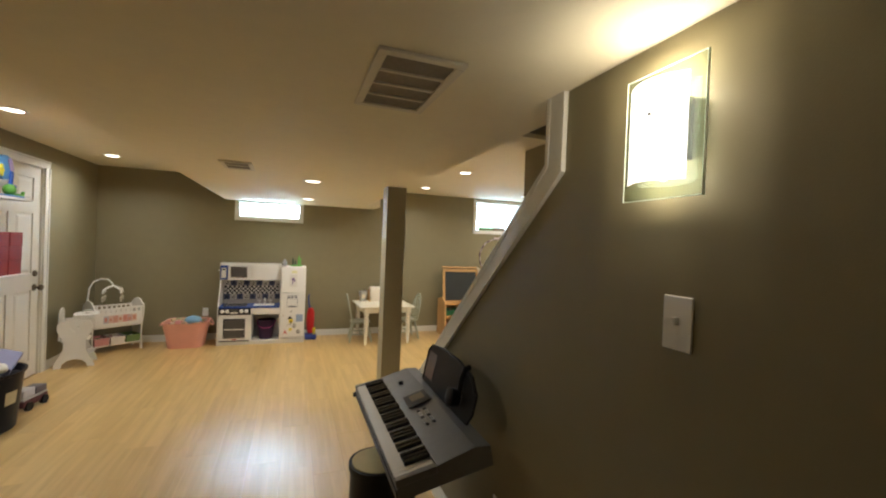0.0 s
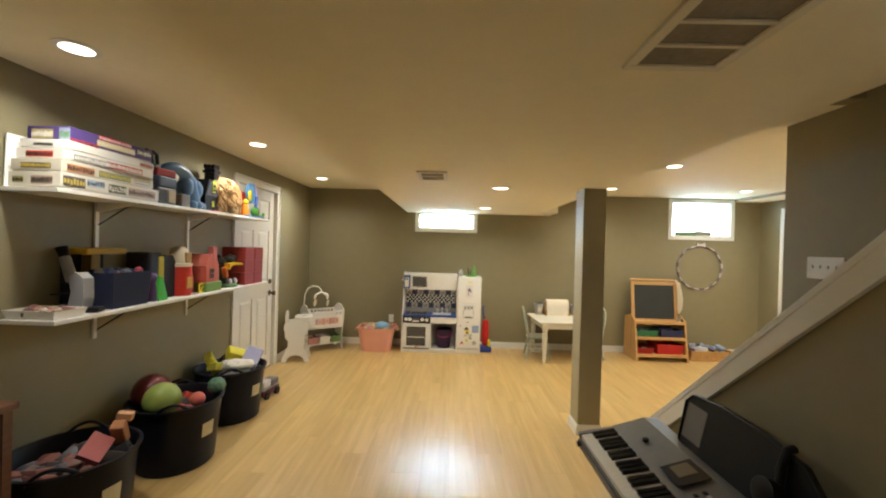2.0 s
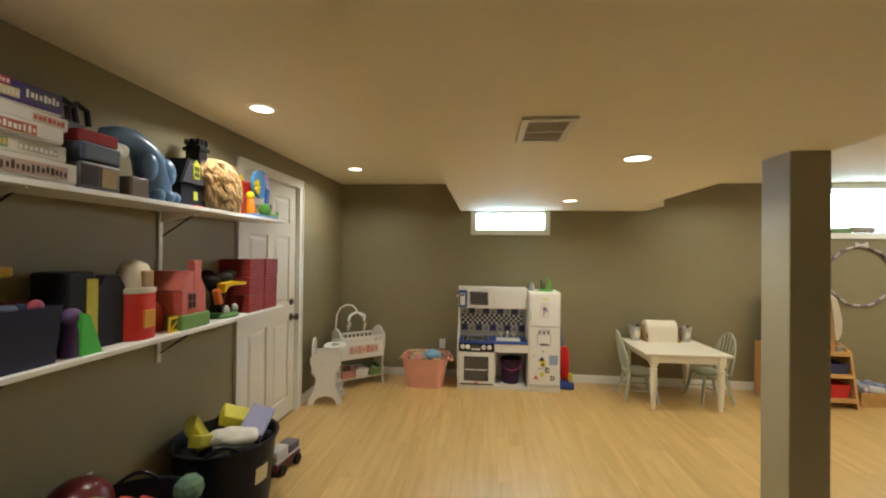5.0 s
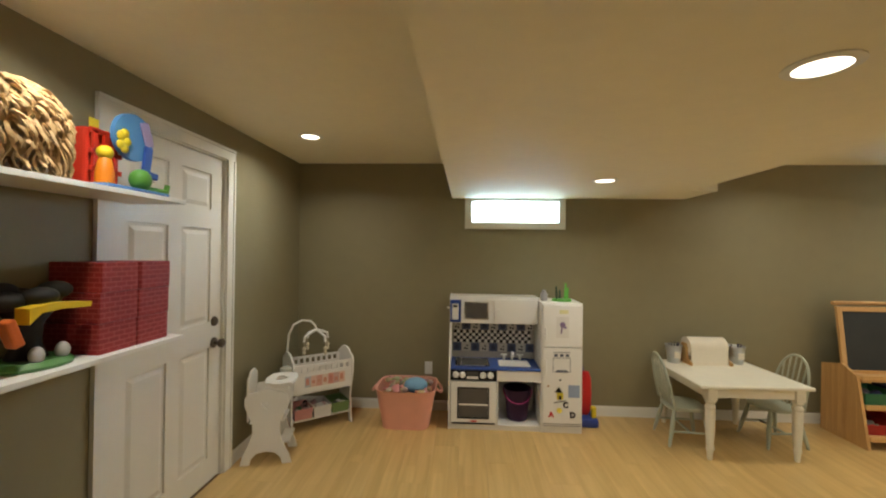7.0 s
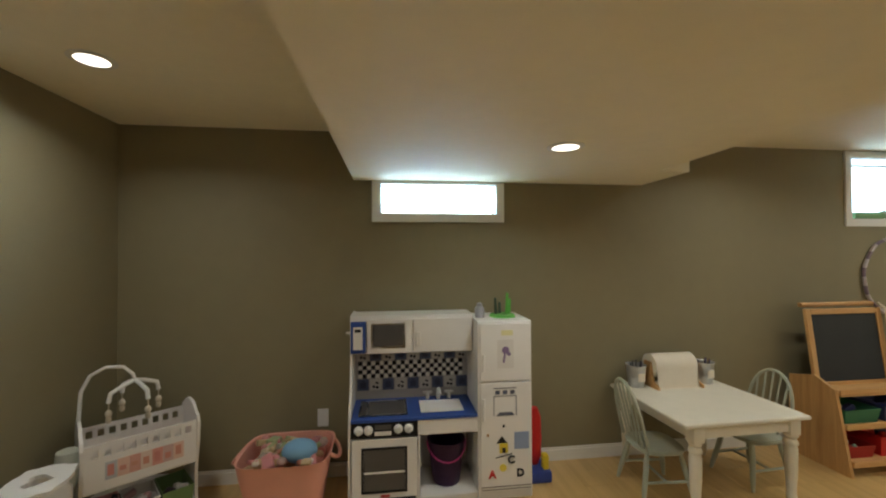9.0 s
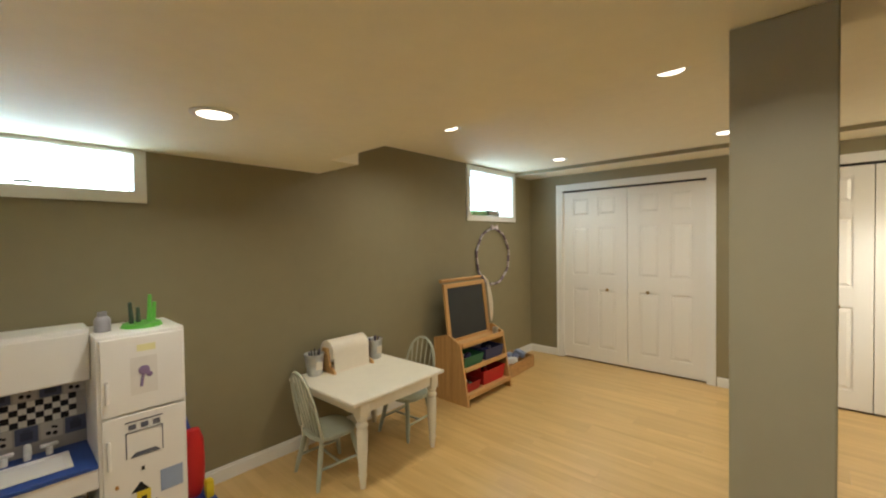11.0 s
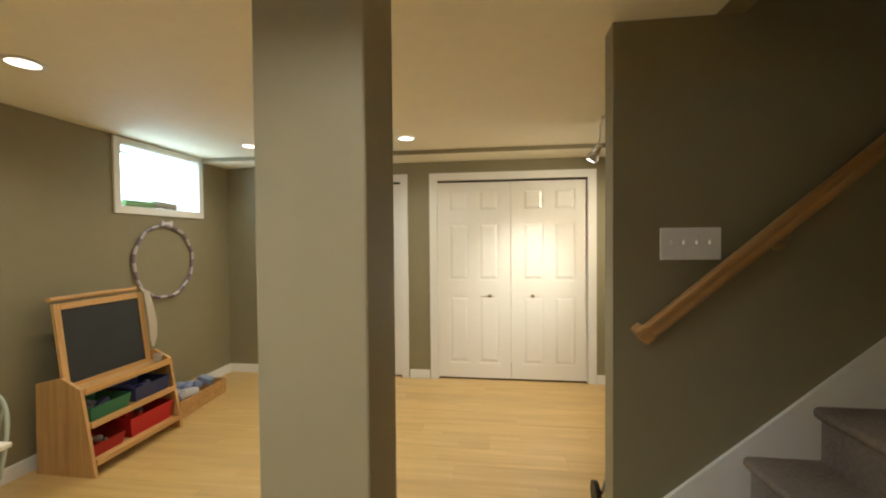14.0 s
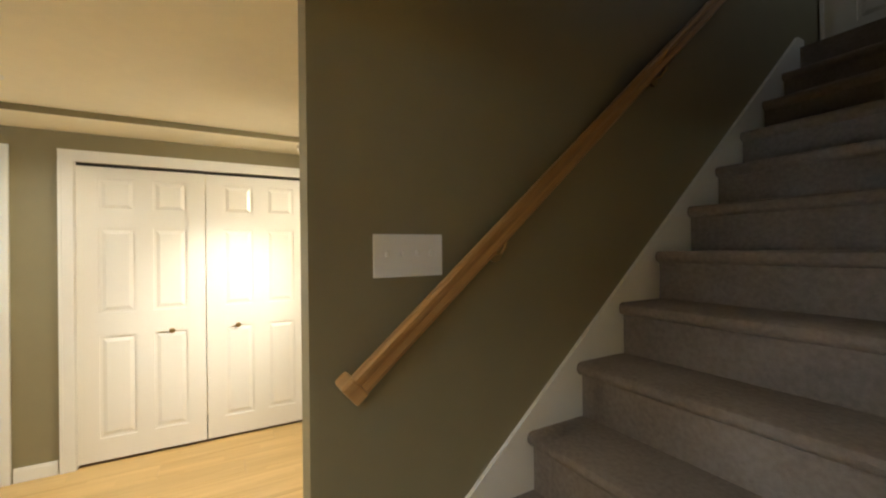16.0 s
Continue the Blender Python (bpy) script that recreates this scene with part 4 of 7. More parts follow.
sock = part("eraser_cloth", bm, M_PAPER, ea, "cream cloth hung from the frame", True, m=TILT_E)
part("chalk_cup", one(lathe, [(0.025, 0), (0.032, 0.06), (0.029, 0.06), (0.022, 0.005)], seg=14), M_GALV, ea, "small metal chalk cup", True, m=pose(0.275, -0.06, 0.5185))


def heap(parent_m, x0, x1, y0, y1, z, colours, n, size, name, label, category, seed):
    """Loose toys lying in a container: each a lump of its own."""
    rng = random.Random(seed)
    for i in range(n):
        bm = bm_new()
        k = rng.random()
        s = size * rng.uniform(0.7, 1.25)
        if k < 0.4:
            box(bm, -s, s, -s * 0.7, s * 0.7, -s * 0.5, s * 0.5, s * 0.18)
        elif k < 0.7:
            ball(bm, (0, 0, 0), s * 0.9, 1, rng.uniform(0.6, 1), rng.uniform(0.5, 0.9), 12, 8)
        else:
            rod(bm, (-s, 0, 0), (s, 0, 0), s * 0.4, s * 0.5, 10)
            ball(bm, (s, 0, 0), s * 0.5, 1, 1, 1, 10, 6)
        c = rng.choice(colours)
        m = parent_m @ pose(rng.uniform(x0, x1), rng.uniform(y0, y1), z + rng.uniform(0, size * 0.5), rng.uniform(-35, 35), rng.uniform(-35, 35), rng.uniform(0, 360))
        solid(name, bm, paint(*c), label, category, group=label, m=m, smooth=True)


# bins on the easel shelves
def bin_open(name, m, w, d, h, material, label, category="bin"):
    t = 0.005
    bm = bm_new()
    o = [(-w / 2, -d / 2), (w / 2, -d / 2), (w / 2, d / 2), (-w / 2, d / 2)]
    k = 0.9
    lo = [bm.verts.new((x * k, y * k, 0)) for x, y in o]
    hi = [bm.verts.new((x, y, h)) for x, y in o]
    hi2 = [bm.verts.new((x - math.copysign(t, x), y - math.copysign(t, y), h)) for x, y in o]
    lo2 = [bm.verts.new((x * k - math.copysign(t, x), y * k - math.copysign(t, y), t)) for x, y in o]
    bm.faces.new(lo[::-1])
    bm.faces.new(lo2)
    for i in range(4):
        j = (i + 1) % 4
        bm.faces.new((lo[i], lo[j], hi[j], hi[i]))
        bm.faces.new((hi[i], hi[j], hi2[j], hi2[i]))
        bm.faces.new((hi2[i], hi2[j], lo2[j], lo2[i]))
    return solid(name, bm, material, label, category, m=m)


EM = pose(3.442, 6.695, 0)
bin_open("plastic_bin", EM @ pose(-0.17, 0.0, 0.3185), 0.28, 0.28, 0.09, paint(0.03, 0.16, 0.08), "dark green plastic bin on the easel shelf")
bin_open("plastic_bin", EM @ pose(0.15, 0.0, 0.3185), 0.3, 0.28, 0.1, paint(0.03, 0.04, 0.12), "dark blue plastic bin on the easel shelf")
bin_open("plastic_bin", EM @ pose(0.13, 0.0, 0.0935), 0.36, 0.3, 0.13, paint(0.5, 0.02, 0.02), "bright red plastic bin on the easel shelf")
bin_open("plastic_bin", EM @ pose(-0.2, 0.0, 0.0935), 0.22, 0.3, 0.08, paint(0.36, 0.02, 0.02), "red plastic bin of small toys on the easel shelf")
heap(EM, -0.27, -0.1, -0.08, 0.08, 0.36, [(0.05, 0.2, 0.1), (0.04, 0.05, 0.15), (0.2, 0.2, 0.25)], 7, 0.035, "small_toy", "small dark toy in a storage bin", "toy", 3)
heap(EM, 0.05, 0.27, -0.08, 0.08, 0.37, [(0.04, 0.05, 0.2), (0.1, 0.12, 0.2), (0.3, 0.25, 0.2)], 7, 0.035, "small_toy", "small dark toy in a storage bin", "toy", 4)
heap(EM, 0.0, 0.25, -0.09, 0.09, 0.17, [(0.55, 0.02, 0.02), (0.6, 0.05, 0.03), (0.1, 0.1, 0.15)], 7, 0.035, "small_toy", "small red toy in a storage bin", "toy", 5)
heap(EM, -0.27, -0.13, -0.1, 0.08, 0.13, [(0.5, 0.5, 0.48), (0.3, 0.4, 0.3), (0.5, 0.1, 0.08)], 7, 0.025, "small_toy", "small pale toy in a storage bin", "toy", 6)

# crate by the easel
cr = thing("wooden_crate", pose(4.18, 6.77, 0, 0, 0, 3), "low brown wooden crate full of wrapped packages", "crate")
for a, b, c, d in ((-0.3, 0.3, -0.15, -0.135), (-0.3, 0.3, 0.135, 0.15), (-0.3, -0.285, -0.134, 0.134), (0.285, 0.3, -0.134, 0.134)):
    part("side", one(box, a, b, c, d, 0.0, 0.135, 0.003), M_OAK, cr)
part("bottom", one(box, -0.284, 0.284, -0.134, 0.134, 0.004, 0.012), M_OAK, cr)
heap(pose(4.18, 6.77, 0), -0.22, 0.2, -0.09, 0.09, 0.14, [(0.25, 0.3, 0.42), (0.55, 0.55, 0.55), (0.15, 0.18, 0.3), (0.4, 0.36, 0.42), (0.6, 0.58, 0.5)], 16, 0.055, "wrapped_package", "blue and white package heaped in the crate", "package", 7)

# hoop on the wall
hp = thing("decorative_hoop", pose(4.18, NY - 0.02, 1.262), "purple and white braided hoop hung under the window", "hoop")
R, n = 0.315, 28
for i in range(n):
    a0, a1 = 2 * math.pi * i / n, 2 * math.pi * (i + 1) / n
    pts = [((R + 0.004 * math.sin(9 * a)) * math.cos(a), 0, (R + 0.004 * math.sin(9 * a)) * math.sin(a)) for a in (a0, (a0 + a1) / 2, a1)]
    part("band", one(tube, pts, 0.013, 8), paint(0.2, 0.15, 0.19) if i % 2 else paint(0.5, 0.44, 0.45), hp, smooth=True)
bm = bm_new()
for s in (-1, 1):
    prism(bm, [(0, 0.0), (s * 0.055, 0.035), (s * 0.06, -0.02)], "y", -0.016, 0.004)
ball(bm, (0, -0.006, 0.004), 0.016, 1, 0.8, 1, 10, 8)
part("bow", bm, paint(0.66, 0.58, 0.62), hp, "pale bow at the top", m=pose(0, -0.012, R + 0.01))
# rolled cloth on the window sill
bm = bm_new()
rod(bm, (-0.33, 0, 0.03), (-0.05, 0, 0.03), 0.028, 0.032, 14)
solid("rolled_towel", bm, paint(0.22, 0.36, 0.16, 0.9), "green and white rolled towel on the window sill", "towel", m=pose(4.19, NY + 0.05, W2[2] + 0.005), smooth=True)
bm = bm_new()
rod(bm, (-0.09, 0, 0.04), (0.14, 0.01, 0.035), 0.035, 0.03, 14)
solid("rolled_towel", bm, paint(0.30, 0.27, 0.2, 0.9), "grey brown rolled cloth on the window sill", "towel", m=pose(4.22, NY + 0.03, W2[2] + 0.005), smooth=True)

# ---- toy kitchen ----
K = pose(-0.074, 6.602, 0)
BLUE = paint(0.035, 0.085, 0.33)
BLACK = paint(0.012, 0.012, 0.014, 0.35)
GREYW = paint(0.10, 0.095, 0.09, 0.25)
kt = thing("toy_kitchen", K, "white wooden toy kitchen with blue worktop and chequered backsplash", "toy kitchen")
bm = bm_new()
prism(bm, [(0.0, 0.0), (0.35, 0.0), (0.35, 1.085), (0.125, 1.085), (0.12, 0.78), (0.10, 0.70), (0.05, 0.60), (0.005, 0.53), (0.0, 0.48)], "x", 0.0, 0.014)
part("side_panel", bm, M_WHITE, kt)
part("back_panel", one(box, 0.014, 0.745, 0.338, 0.35, 0.02, 1.08), M_WHITE, kt)
part("worktop", one(box, 0.0145, 0.752, -0.006, 0.337, 0.492, 0.51, 0.002), BLUE, kt, "glossy blue worktop")
part("bottom_shelf", one(box, 0.0145, 0.752, 0.004, 0.337, 0.03, 0.045), M_WHITE, kt)
part("kick_board", one(box, 0.0145, 0.752, 0.012, 0.025, 0.0, 0.03), M_WHITE, kt)
part("divider", one(box, 0.398, 0.41, 0.002, 0.337, 0.0455, 0.4915), M_WHITE, kt)
part("drawer_front", one(box, 0.4105, 0.752, 0.0, 0.014, 0.405, 0.4915, 0.002), M_WHITE, kt)
part("control_panel", one(box, 0.0145, 0.3975, -0.004, 0.012, 0.405, 0.4915, 0.002), BLACK, kt, "black control panel")
for x in (0.06, 0.115, 0.285, 0.345):
    bm = bm_new()
    lathe(bm, [(0.026, 0.0), (0.026, 0.006), (0.018, 0.016), (0.014, 0.02)], seg=18)
    box(bm, -0.004, 0.004, -0.02, 0.02, 0.016, 0.026, 0.001)
    part("knob", bm, M_WHITE, kt, "round white knob", True, m=pose(x, -0.0045, 0.452, 90))
part("clock_display", one(box, 0.15, 0.245, -0.007, -0.0045, 0.45, 0.478), GREYW, kt, "grey oven display")
part("button_strip", one(box, 0.15, 0.245, -0.007, -0.0045, 0.418, 0.44), M_WHITE, kt, "white button strip")
oven = part("oven_door", one(box, 0.02, 0.394, -0.008, 0.006, 0.05, 0.398, 0.003), M_WHITE, kt)
bm = bm_new()
for a in ((0.075, 0.335, 0.34, 0.352), (0.075, 0.335, 0.095, 0.107), (0.075, 0.085, 0.107, 0.34), (0.325, 0.335, 0.107, 0.34)):
    box(bm, a[0], a[1], -0.012, -0.0085, a[2], a[3])
part("window_trim", bm, BLACK, oven, "black window outline")
part("oven_glass", one(box, 0.086, 0.324, -0.0105, -0.0085, 0.108, 0.339), GREYW, oven, "dark grey oven window")
part("rack", one(box, 0.088, 0.322, -0.0125, -0.011, 0.205, 0.217), M_WHITE, oven, "pale oven rack")
part("badge", one(box, 0.185, 0.235, -0.0105, -0.0085, 0.07, 0.082), paint(0.5, 0.03, 0.03), oven, "small red badge")
part("vent_strip", one(box, 0.03, 0.385, -0.0115, -0.0085, 0.052, 0.064), BLACK, oven, "black vent strip")
# stove top, sink, tap
part("stove_top", one(box, 0.06, 0.335, 0.04, 0.27, 0.5105, 0.516, 0.002), GREYW, kt, "dark glassy stove top")
bm = bm_new()
for a in ((0.055, 0.34, 0.035, 0.045), (0.055, 0.34, 0.265, 0.275), (0.055, 0.065, 0.045, 0.265), (0.33, 0.34, 0.045, 0.265), (0.1, 0.106, 0.045, 0.265)):
    box(bm, a[0], a[1], a[2], a[3], 0.516, 0.519)
part("stove_trim", bm, M_STEEL, kt, "grey stove outline")
bm = bm_new()
o = [(0.42, 0.05), (0.68, 0.05), (0.68, 0.25), (0.42, 0.25)]
i_ = [(0.445, 0.075), (0.655, 0.075), (0.655, 0.225), (0.445, 0.225)]
for (a, b) in ((0, 1), (1, 2), (2, 3), (3, 0)):
    v = [bm.verts.new((*p, 0.5145)) for p in (o[a], o[b])] + [bm.verts.new((*p, 0.5145)) for p in (i_[b], i_[a])]
    bm.faces.new(v)
    v2 = [bm.verts.new((*p, 0.5145)) for p in (i_[a], i_[b])] + [bm.verts.new((*p, 0.5112)) for p in (i_[b], i_[a])]
    bm.faces.new(v2)
bm.faces.new([bm.verts.new((*p, 0.5112)) for p in i_])
part("sink", bm, M_WHITE, kt, "white sink basin")
bm = bm_new()
tube(bm, [(0.55, 0.285, 0.511), (0.55, 0.285, 0.555), (0.55, 0.27, 0.575), (0.55, 0.235, 0.575), (0.55, 0.215, 0.56)], 0.013)
part("tap", bm, M_WHITE, kt, "white toy tap", True)
for x in (0.48, 0.62):
    bm = bm_new()
    rod(bm, (x, 0.285, 0.511), (x, 0.285, 0.545), 0.012)
    box(bm, x - 0.03, x + 0.03, 0.278, 0.292, 0.545, 0.562, 0.005)
    part("tap_handle", bm, M_WHITE, kt, "white tap handle", True)
# upper cabinets
part("upper_cabinet", one(box, 0.0145, 0.752, 0.135, 0.337, 0.85, 1.08), M_WHITE, kt)
mw = part("microwave_door", one(box, 0.1, 0.375, 0.12, 0.1345, 0.856, 1.06, 0.003), M_WHITE, kt)
bm = bm_new()
for a in ((0.125, 0.33, 1.028, 1.036), (0.125, 0.33, 0.888, 0.896), (0.125, 0.133, 0.896, 1.028), (0.322, 0.33, 0.896, 1.028)):
    box(bm, a[0], a[1], 0.116, 0.1195, a[2], a[3])
part("window_trim", bm, M_STEEL, mw, "silver window outline")
part("microwave_window", one(box, 0.134, 0.321, 0.1175, 0.1195, 0.897, 1.027), GREYW, mw, "dark grey microwave window")
part("cabinet_door", one(box, 0.38, 0.748, 0.12, 0.1345, 0.856, 1.06, 0.003), M_WHITE, kt)
part("door_pull", one(box, 0.4, 0.425, 0.108, 0.1195, 0.9, 0.98, 0.004), M_WHITE, kt)
part("phone_base", one(box, 0.004, 0.094, 0.112, 0.1345, 0.86, 1.05, 0.003), BLUE, kt, "blue telephone panel")
ph = part("phone", one(box, 0.02, 0.075, 0.098, 0.1115, 0.885, 1.02, 0.004), M_WHITE, kt, "white toy telephone")
part("screen", one(box, 0.03, 0.065, 0.0945, 0.0978, 0.99, 1.008), BLACK, ph, "dark phone screen")
part("side_hook", one(rod, (-0.004, 0.14, 0.98), (-0.022, 0.13, 0.985), 0.008), M_WHITE, kt, smooth=True)
# backsplash tiles
SPLW, SPLK, SPLG = paint(0.46, 0.44, 0.42), paint(0.015, 0.014, 0.02), paint(0.09, 0.11, 0.2)
part("backsplash", one(box, 0.0145, 0.752, 0.332, 0.3375, 0.511, 0.85), SPLW, kt, "grey printed backsplash")
s = 0.0275
tm = {}
for key, mt in (("k", SPLK), ("w", M_WHITE)):
    tm[key] = mesh_of(one(box, -s / 2, s / 2, -0.002, 0, -s / 2, s / 2), "tile", mt)
for r in range(4):
    for c in range(25):
        t = new("tile", tm["k" if (r + c) % 2 else "w"])
        t.parent = kt
        t.matrix_basis = pose(0.045 + c * s, 0.3318, 0.66 + r * s)
big = {}
for key, mt in (("b", SPLG), ("w", paint(0.6, 0.58, 0.55))):
    big[key] = mesh_of(one(box, -0.037, 0.037, -0.0025, 0, -0.037, 0.037), "tile", mt)
for row, z in ((0, 0.605), (1, 0.797)):
    for c in range(9):
        key = "b" if (c + row) % 2 == 0 else "w"
        t = new("tile", big[key])
        t.parent = kt
        t.matrix_basis = pose(0.062 + c * 0.0815, 0.3318, z)
        bm = bm_new()
        if key == "w":
            for dx, dz, rr in ((-0.012, -0.014, 0.009), (0.010, -0.018, 0.009), (0.004, 0.012, 0.006), (0.014, 0.008, 0.006)):
                rod(bm, (dx, -0.0045, dz), (dx, -0.0026, dz), rr, None, 10)
            part("motif", bm, SPLK, t, "dark cherry print")
        else:
            box(bm, -0.02, 0.02, -0.0042, -0.0026, -0.022, 0.016, 0.001)
            box(bm, -0.012, 0.012, -0.0042, -0.0026, 0.018, 0.026, 0.001)
            part("motif", bm, paint(0.05, 0.06, 0.11), t, "dark blue jar print")
# refrigerator tower
bm = bm_new()
box(bm, 0.753, 1.085, 0.0, 0.35, 0.0, 1.055, 0.004)
fr = part("refrigerator", bm, M_WHITE, kt, "white toy refrigerator tower")
for z0, z1 in ((0.70, 1.04), (0.045, 0.69)):
    dr = part("door", one(box, 0.765, 1.075, -0.014, -0.0005, z0, z1, 0.004), M_WHITE, fr)
part("handle", one(box, 0.778, 0.793, -0.03, -0.0145, 0.76, 0.86, 0.005), M_WHITE, fr)
part("handle", one(box, 0.778, 0.793, -0.03, -0.0145, 0.47, 0.6, 0.005), M_WHITE, fr)
for z in (0.062, 0.078):
    part("groove_line", one(box, 0.77, 1.07, -0.0165, -0.0145, z, z + 0.005), paint(0.2, 0.19, 0.18), fr, "thin grey line")
# dispenser print
bm = bm_new()
for a in ((0.845, 0.985, 0.655, 0.66), (0.845, 0.985, 0.61, 0.613), (0.845, 0.849, 0.495, 0.61), (0.981, 0.985, 0.495, 0.61)):
    box(bm, a[0], a[1], -0.0165, -0.0145, a[2], a[3])
for x in (0.87, 0.915, 0.96):
    box(bm, x - 0.014, x + 0.014, -0.0165, -0.0145, 0.622, 0.645)
prism(bm, [(0.86, 0.495), (0.975, 0.495), (0.955, 0.515), (0.88, 0.515)], "y", -0.0165, -0.0145)
part("dispenser_print", bm, paint(0.12, 0.13, 0.17), fr, "printed water dispenser")


def magnet(outline, colour, x, z, label, thick=0.004):
    bm = bm_new()
    prism(bm, outline, "y", -0.0145 - thick, -0.0147)
    solid("magnet", bm, paint(*colour), label, "magnet", m=K @ pose(x, 0, z))


def rect(w, h):
    return [(-w / 2, -h / 2), (w / 2, -h / 2), (w / 2, h / 2), (-w / 2, h / 2)]


magnet([(-0.035, 0.02), (0.03, 0.02), (0.0, 0.062)], (0.02, 0.02, 0.02), 0.895, 0.315, "black roof-shaped magnet on the toy refrigerator")
magnet(rect(0.052, 0.055), (0.75, 0.6, 0.05), 0.905, 0.305, "yellow house-shaped magnet on the toy refrigerator")
magnet(rect(0.02, 0.03), (0.05, 0.04, 0.03), 0.905, 0.293, "small dark door magnet on the toy refrigerator", 0.006)
magnet([(-0.05, -0.012), (0.05, 0.008), (0.05, 0.012), (-0.05, -0.008)], (0.05, 0.05, 0.05), 0.905, 0.26, "thin black strip magnet on the toy refrigerator")
magnet(rect(0.09, 0.1), (0.30, 0.38, 0.55), 1.015, 0.345, "pale blue paper note on the toy refrigerator", 0.002)
magnet([(0.022 * math.cos(2 * math.pi * i / 14), 0.022 * math.sin(2 * math.pi * i / 14)) for i in range(14)], (0.8, 0.68, 0.1), 0.9, 0.19, "round yellow magnet on the toy refrigerator")
magnet(rect(0.012, 0.016), (0.03, 0.03, 0.03), 0.905, 0.435, "tiny dark magnet on the toy refrigerator")
magnet(rect(0.012, 0.016), (0.4, 0.2, 0.05), 0.81, 0.385, "tiny brown magnet on the toy refrigerator")
bm = bm_new()
ball(bm, (0, -0.003, 0.012), 0.022, 1, 0.1, 1)
ball(bm, (0.02, -0.003, -0.01), 0.012, 1, 0.1, 1)
rod(bm, (-0.004, -0.003, -0.01), (-0.012, -0.003, -0.06), 0.006)
solid("sticker", bm, paint(0.25, 0.18, 0.32), "purple flower drawing on the toy refrigerator", "sticker", m=K @ pose(0.92, -0.0145, 0.87))
magnet(rect(0.10, 0.17), (0.74, 0.72, 0.68), 0.92, 0.86, "pale paper drawing taped to the toy refrigerator", 0.0008)
magnet(rect(0.07, 0.03), (0.75, 0.72, 0.4), 0.93, 0.985, "pale yellow label on the toy refrigerator", 0.001)
for ch_, colour, x, z in (("A", (0.6, 0.03, 0.03), 0.835, 0.155), ("C", (0.03, 0.03, 0.03), 0.95, 0.235), ("D", (0.03, 0.03, 0.03), 1.005, 0.155)):
    cu = bpy.data.curves.new("letter_magnet", "FONT")
    cu.body, cu.size, cu.extrude, cu.align_x = ch_, 0.062, 0.003, "CENTER"
    cu.offset = 0.002
    cu.materials.append(paint(*colour))
    lt = new("letter_magnet", cu)
    bpy.context.view_layer.update()
    me = bpy.data.meshes.new_from_object(lt.evaluated_get(bpy.context.evaluated_depsgraph_get()))
    bpy.data.objects.remove(lt)
    lt = new("letter_magnet", me)
    lt.matrix_basis = K @ pose(x, -0.0178, z - 0.02, 90)
    tagged(lt, "letter %s magnet on the toy refrigerator" % ch_, "magnet", "letter magnets")
# on top of the refrigerator
gs = thing("toy_dish_rack", K @ pose(0.95, 0.16, 1.0555), "bright green toy stand with upright pegs", "toy")
part("base", one(rod, (0, 0, 0), (0, 0, 0.018), 0.085, 0.075, 24), paint(0.12, 0.42, 0.06), gs, smooth=True)
for x, y, h, c in ((-0.04, 0.0, 0.12, (0.05, 0.08, 0.05)), (-0.01, 0.02, 0.09, (0.06, 0.1, 0.06)), (0.03, 0.0, 0.15, (0.14, 0.5, 0.08)), (0.05, 0.02, 0.11, (0.14, 0.5, 0.08))):
    part("peg", one(rod, (x, y, 0.018), (x * 1.15, y, h), 0.011, 0.008, 10), paint(*c), gs, smooth=True)
bm = bm_new()
lathe(bm, [(0.03, 0), (0.032, 0.05), (0.026, 0.065), (0.018, 0.07), (0.018, 0.09), (0.002, 0.092)], seg=16)
solid("shaker", bm, paint(0.35, 0.34, 0.36, 0.3), "small grey toy shaker on the refrigerator top", "toy", m=K @ pose(0.80, 0.15, 1.0555), smooth=True)
# bucket in the cupboard
bk = thing("toy_bucket", K @ pose(0.585, 0.17, 0.0455), "dark purple toy bucket with a pink handle", "bucket")
bm = bm_new()
lathe(bm, [(0.085, 0), (0.115, 0.25), (0.12, 0.25), (0.12, 0.26), (0.11, 0.26), (0.08, 0.01)], seg=24)
part("bucket", bm, paint(0.045, 0.02, 0.05), bk, smooth=True)
part("handle", one(tube, [(0.12 * math.cos(a), -0.12 * abs(math.sin(a)) * 0.9, 0.245 - 0.09 * abs(math.sin(a))) for a in [math.pi * i / 12 for i in range(13)]], 0.005, 8), paint(0.5, 0.06, 0.25), bk, "pink handle", True)

# toy vacuum beside the kitchen
vc = thing("toy_vacuum", pose(1.10, 6.80, 0), "red, blue and yellow toy upright vacuum cleaner", "toy vacuum")
part("base", one(box, -0.075, 0.085, -0.09, 0.1, 0.0, 0.075, 0.018), paint(0.04, 0.07, 0.30), vc, "blue base", True)
bm = bm_new()
lathe(bm, [(0.03, 0.07), (0.05, 0.12), (0.055, 0.25), (0.05, 0.38), (0.03, 0.44)], seg=18, sx=1.0, sy=0.8)
part("body", bm, paint(0.55, 0.02, 0.02), vc, "red body", True, m=pose(0, 0.03, 0))
part("trim", one(box, 0.03, 0.07, -0.07, -0.02, 0.075, 0.17, 0.01), paint(0.7, 0.55, 0.03), vc, "yellow side trim", True)
part("handle", one(tube, [(-0.01, 0.05, 0.42), (-0.03, 0.09, 0.52), (-0.035, 0.1, 0.60), (-0.02, 0.08, 0.63)], 0.011), paint(0.05, 0.08, 0.28), vc, "blue handle", True)

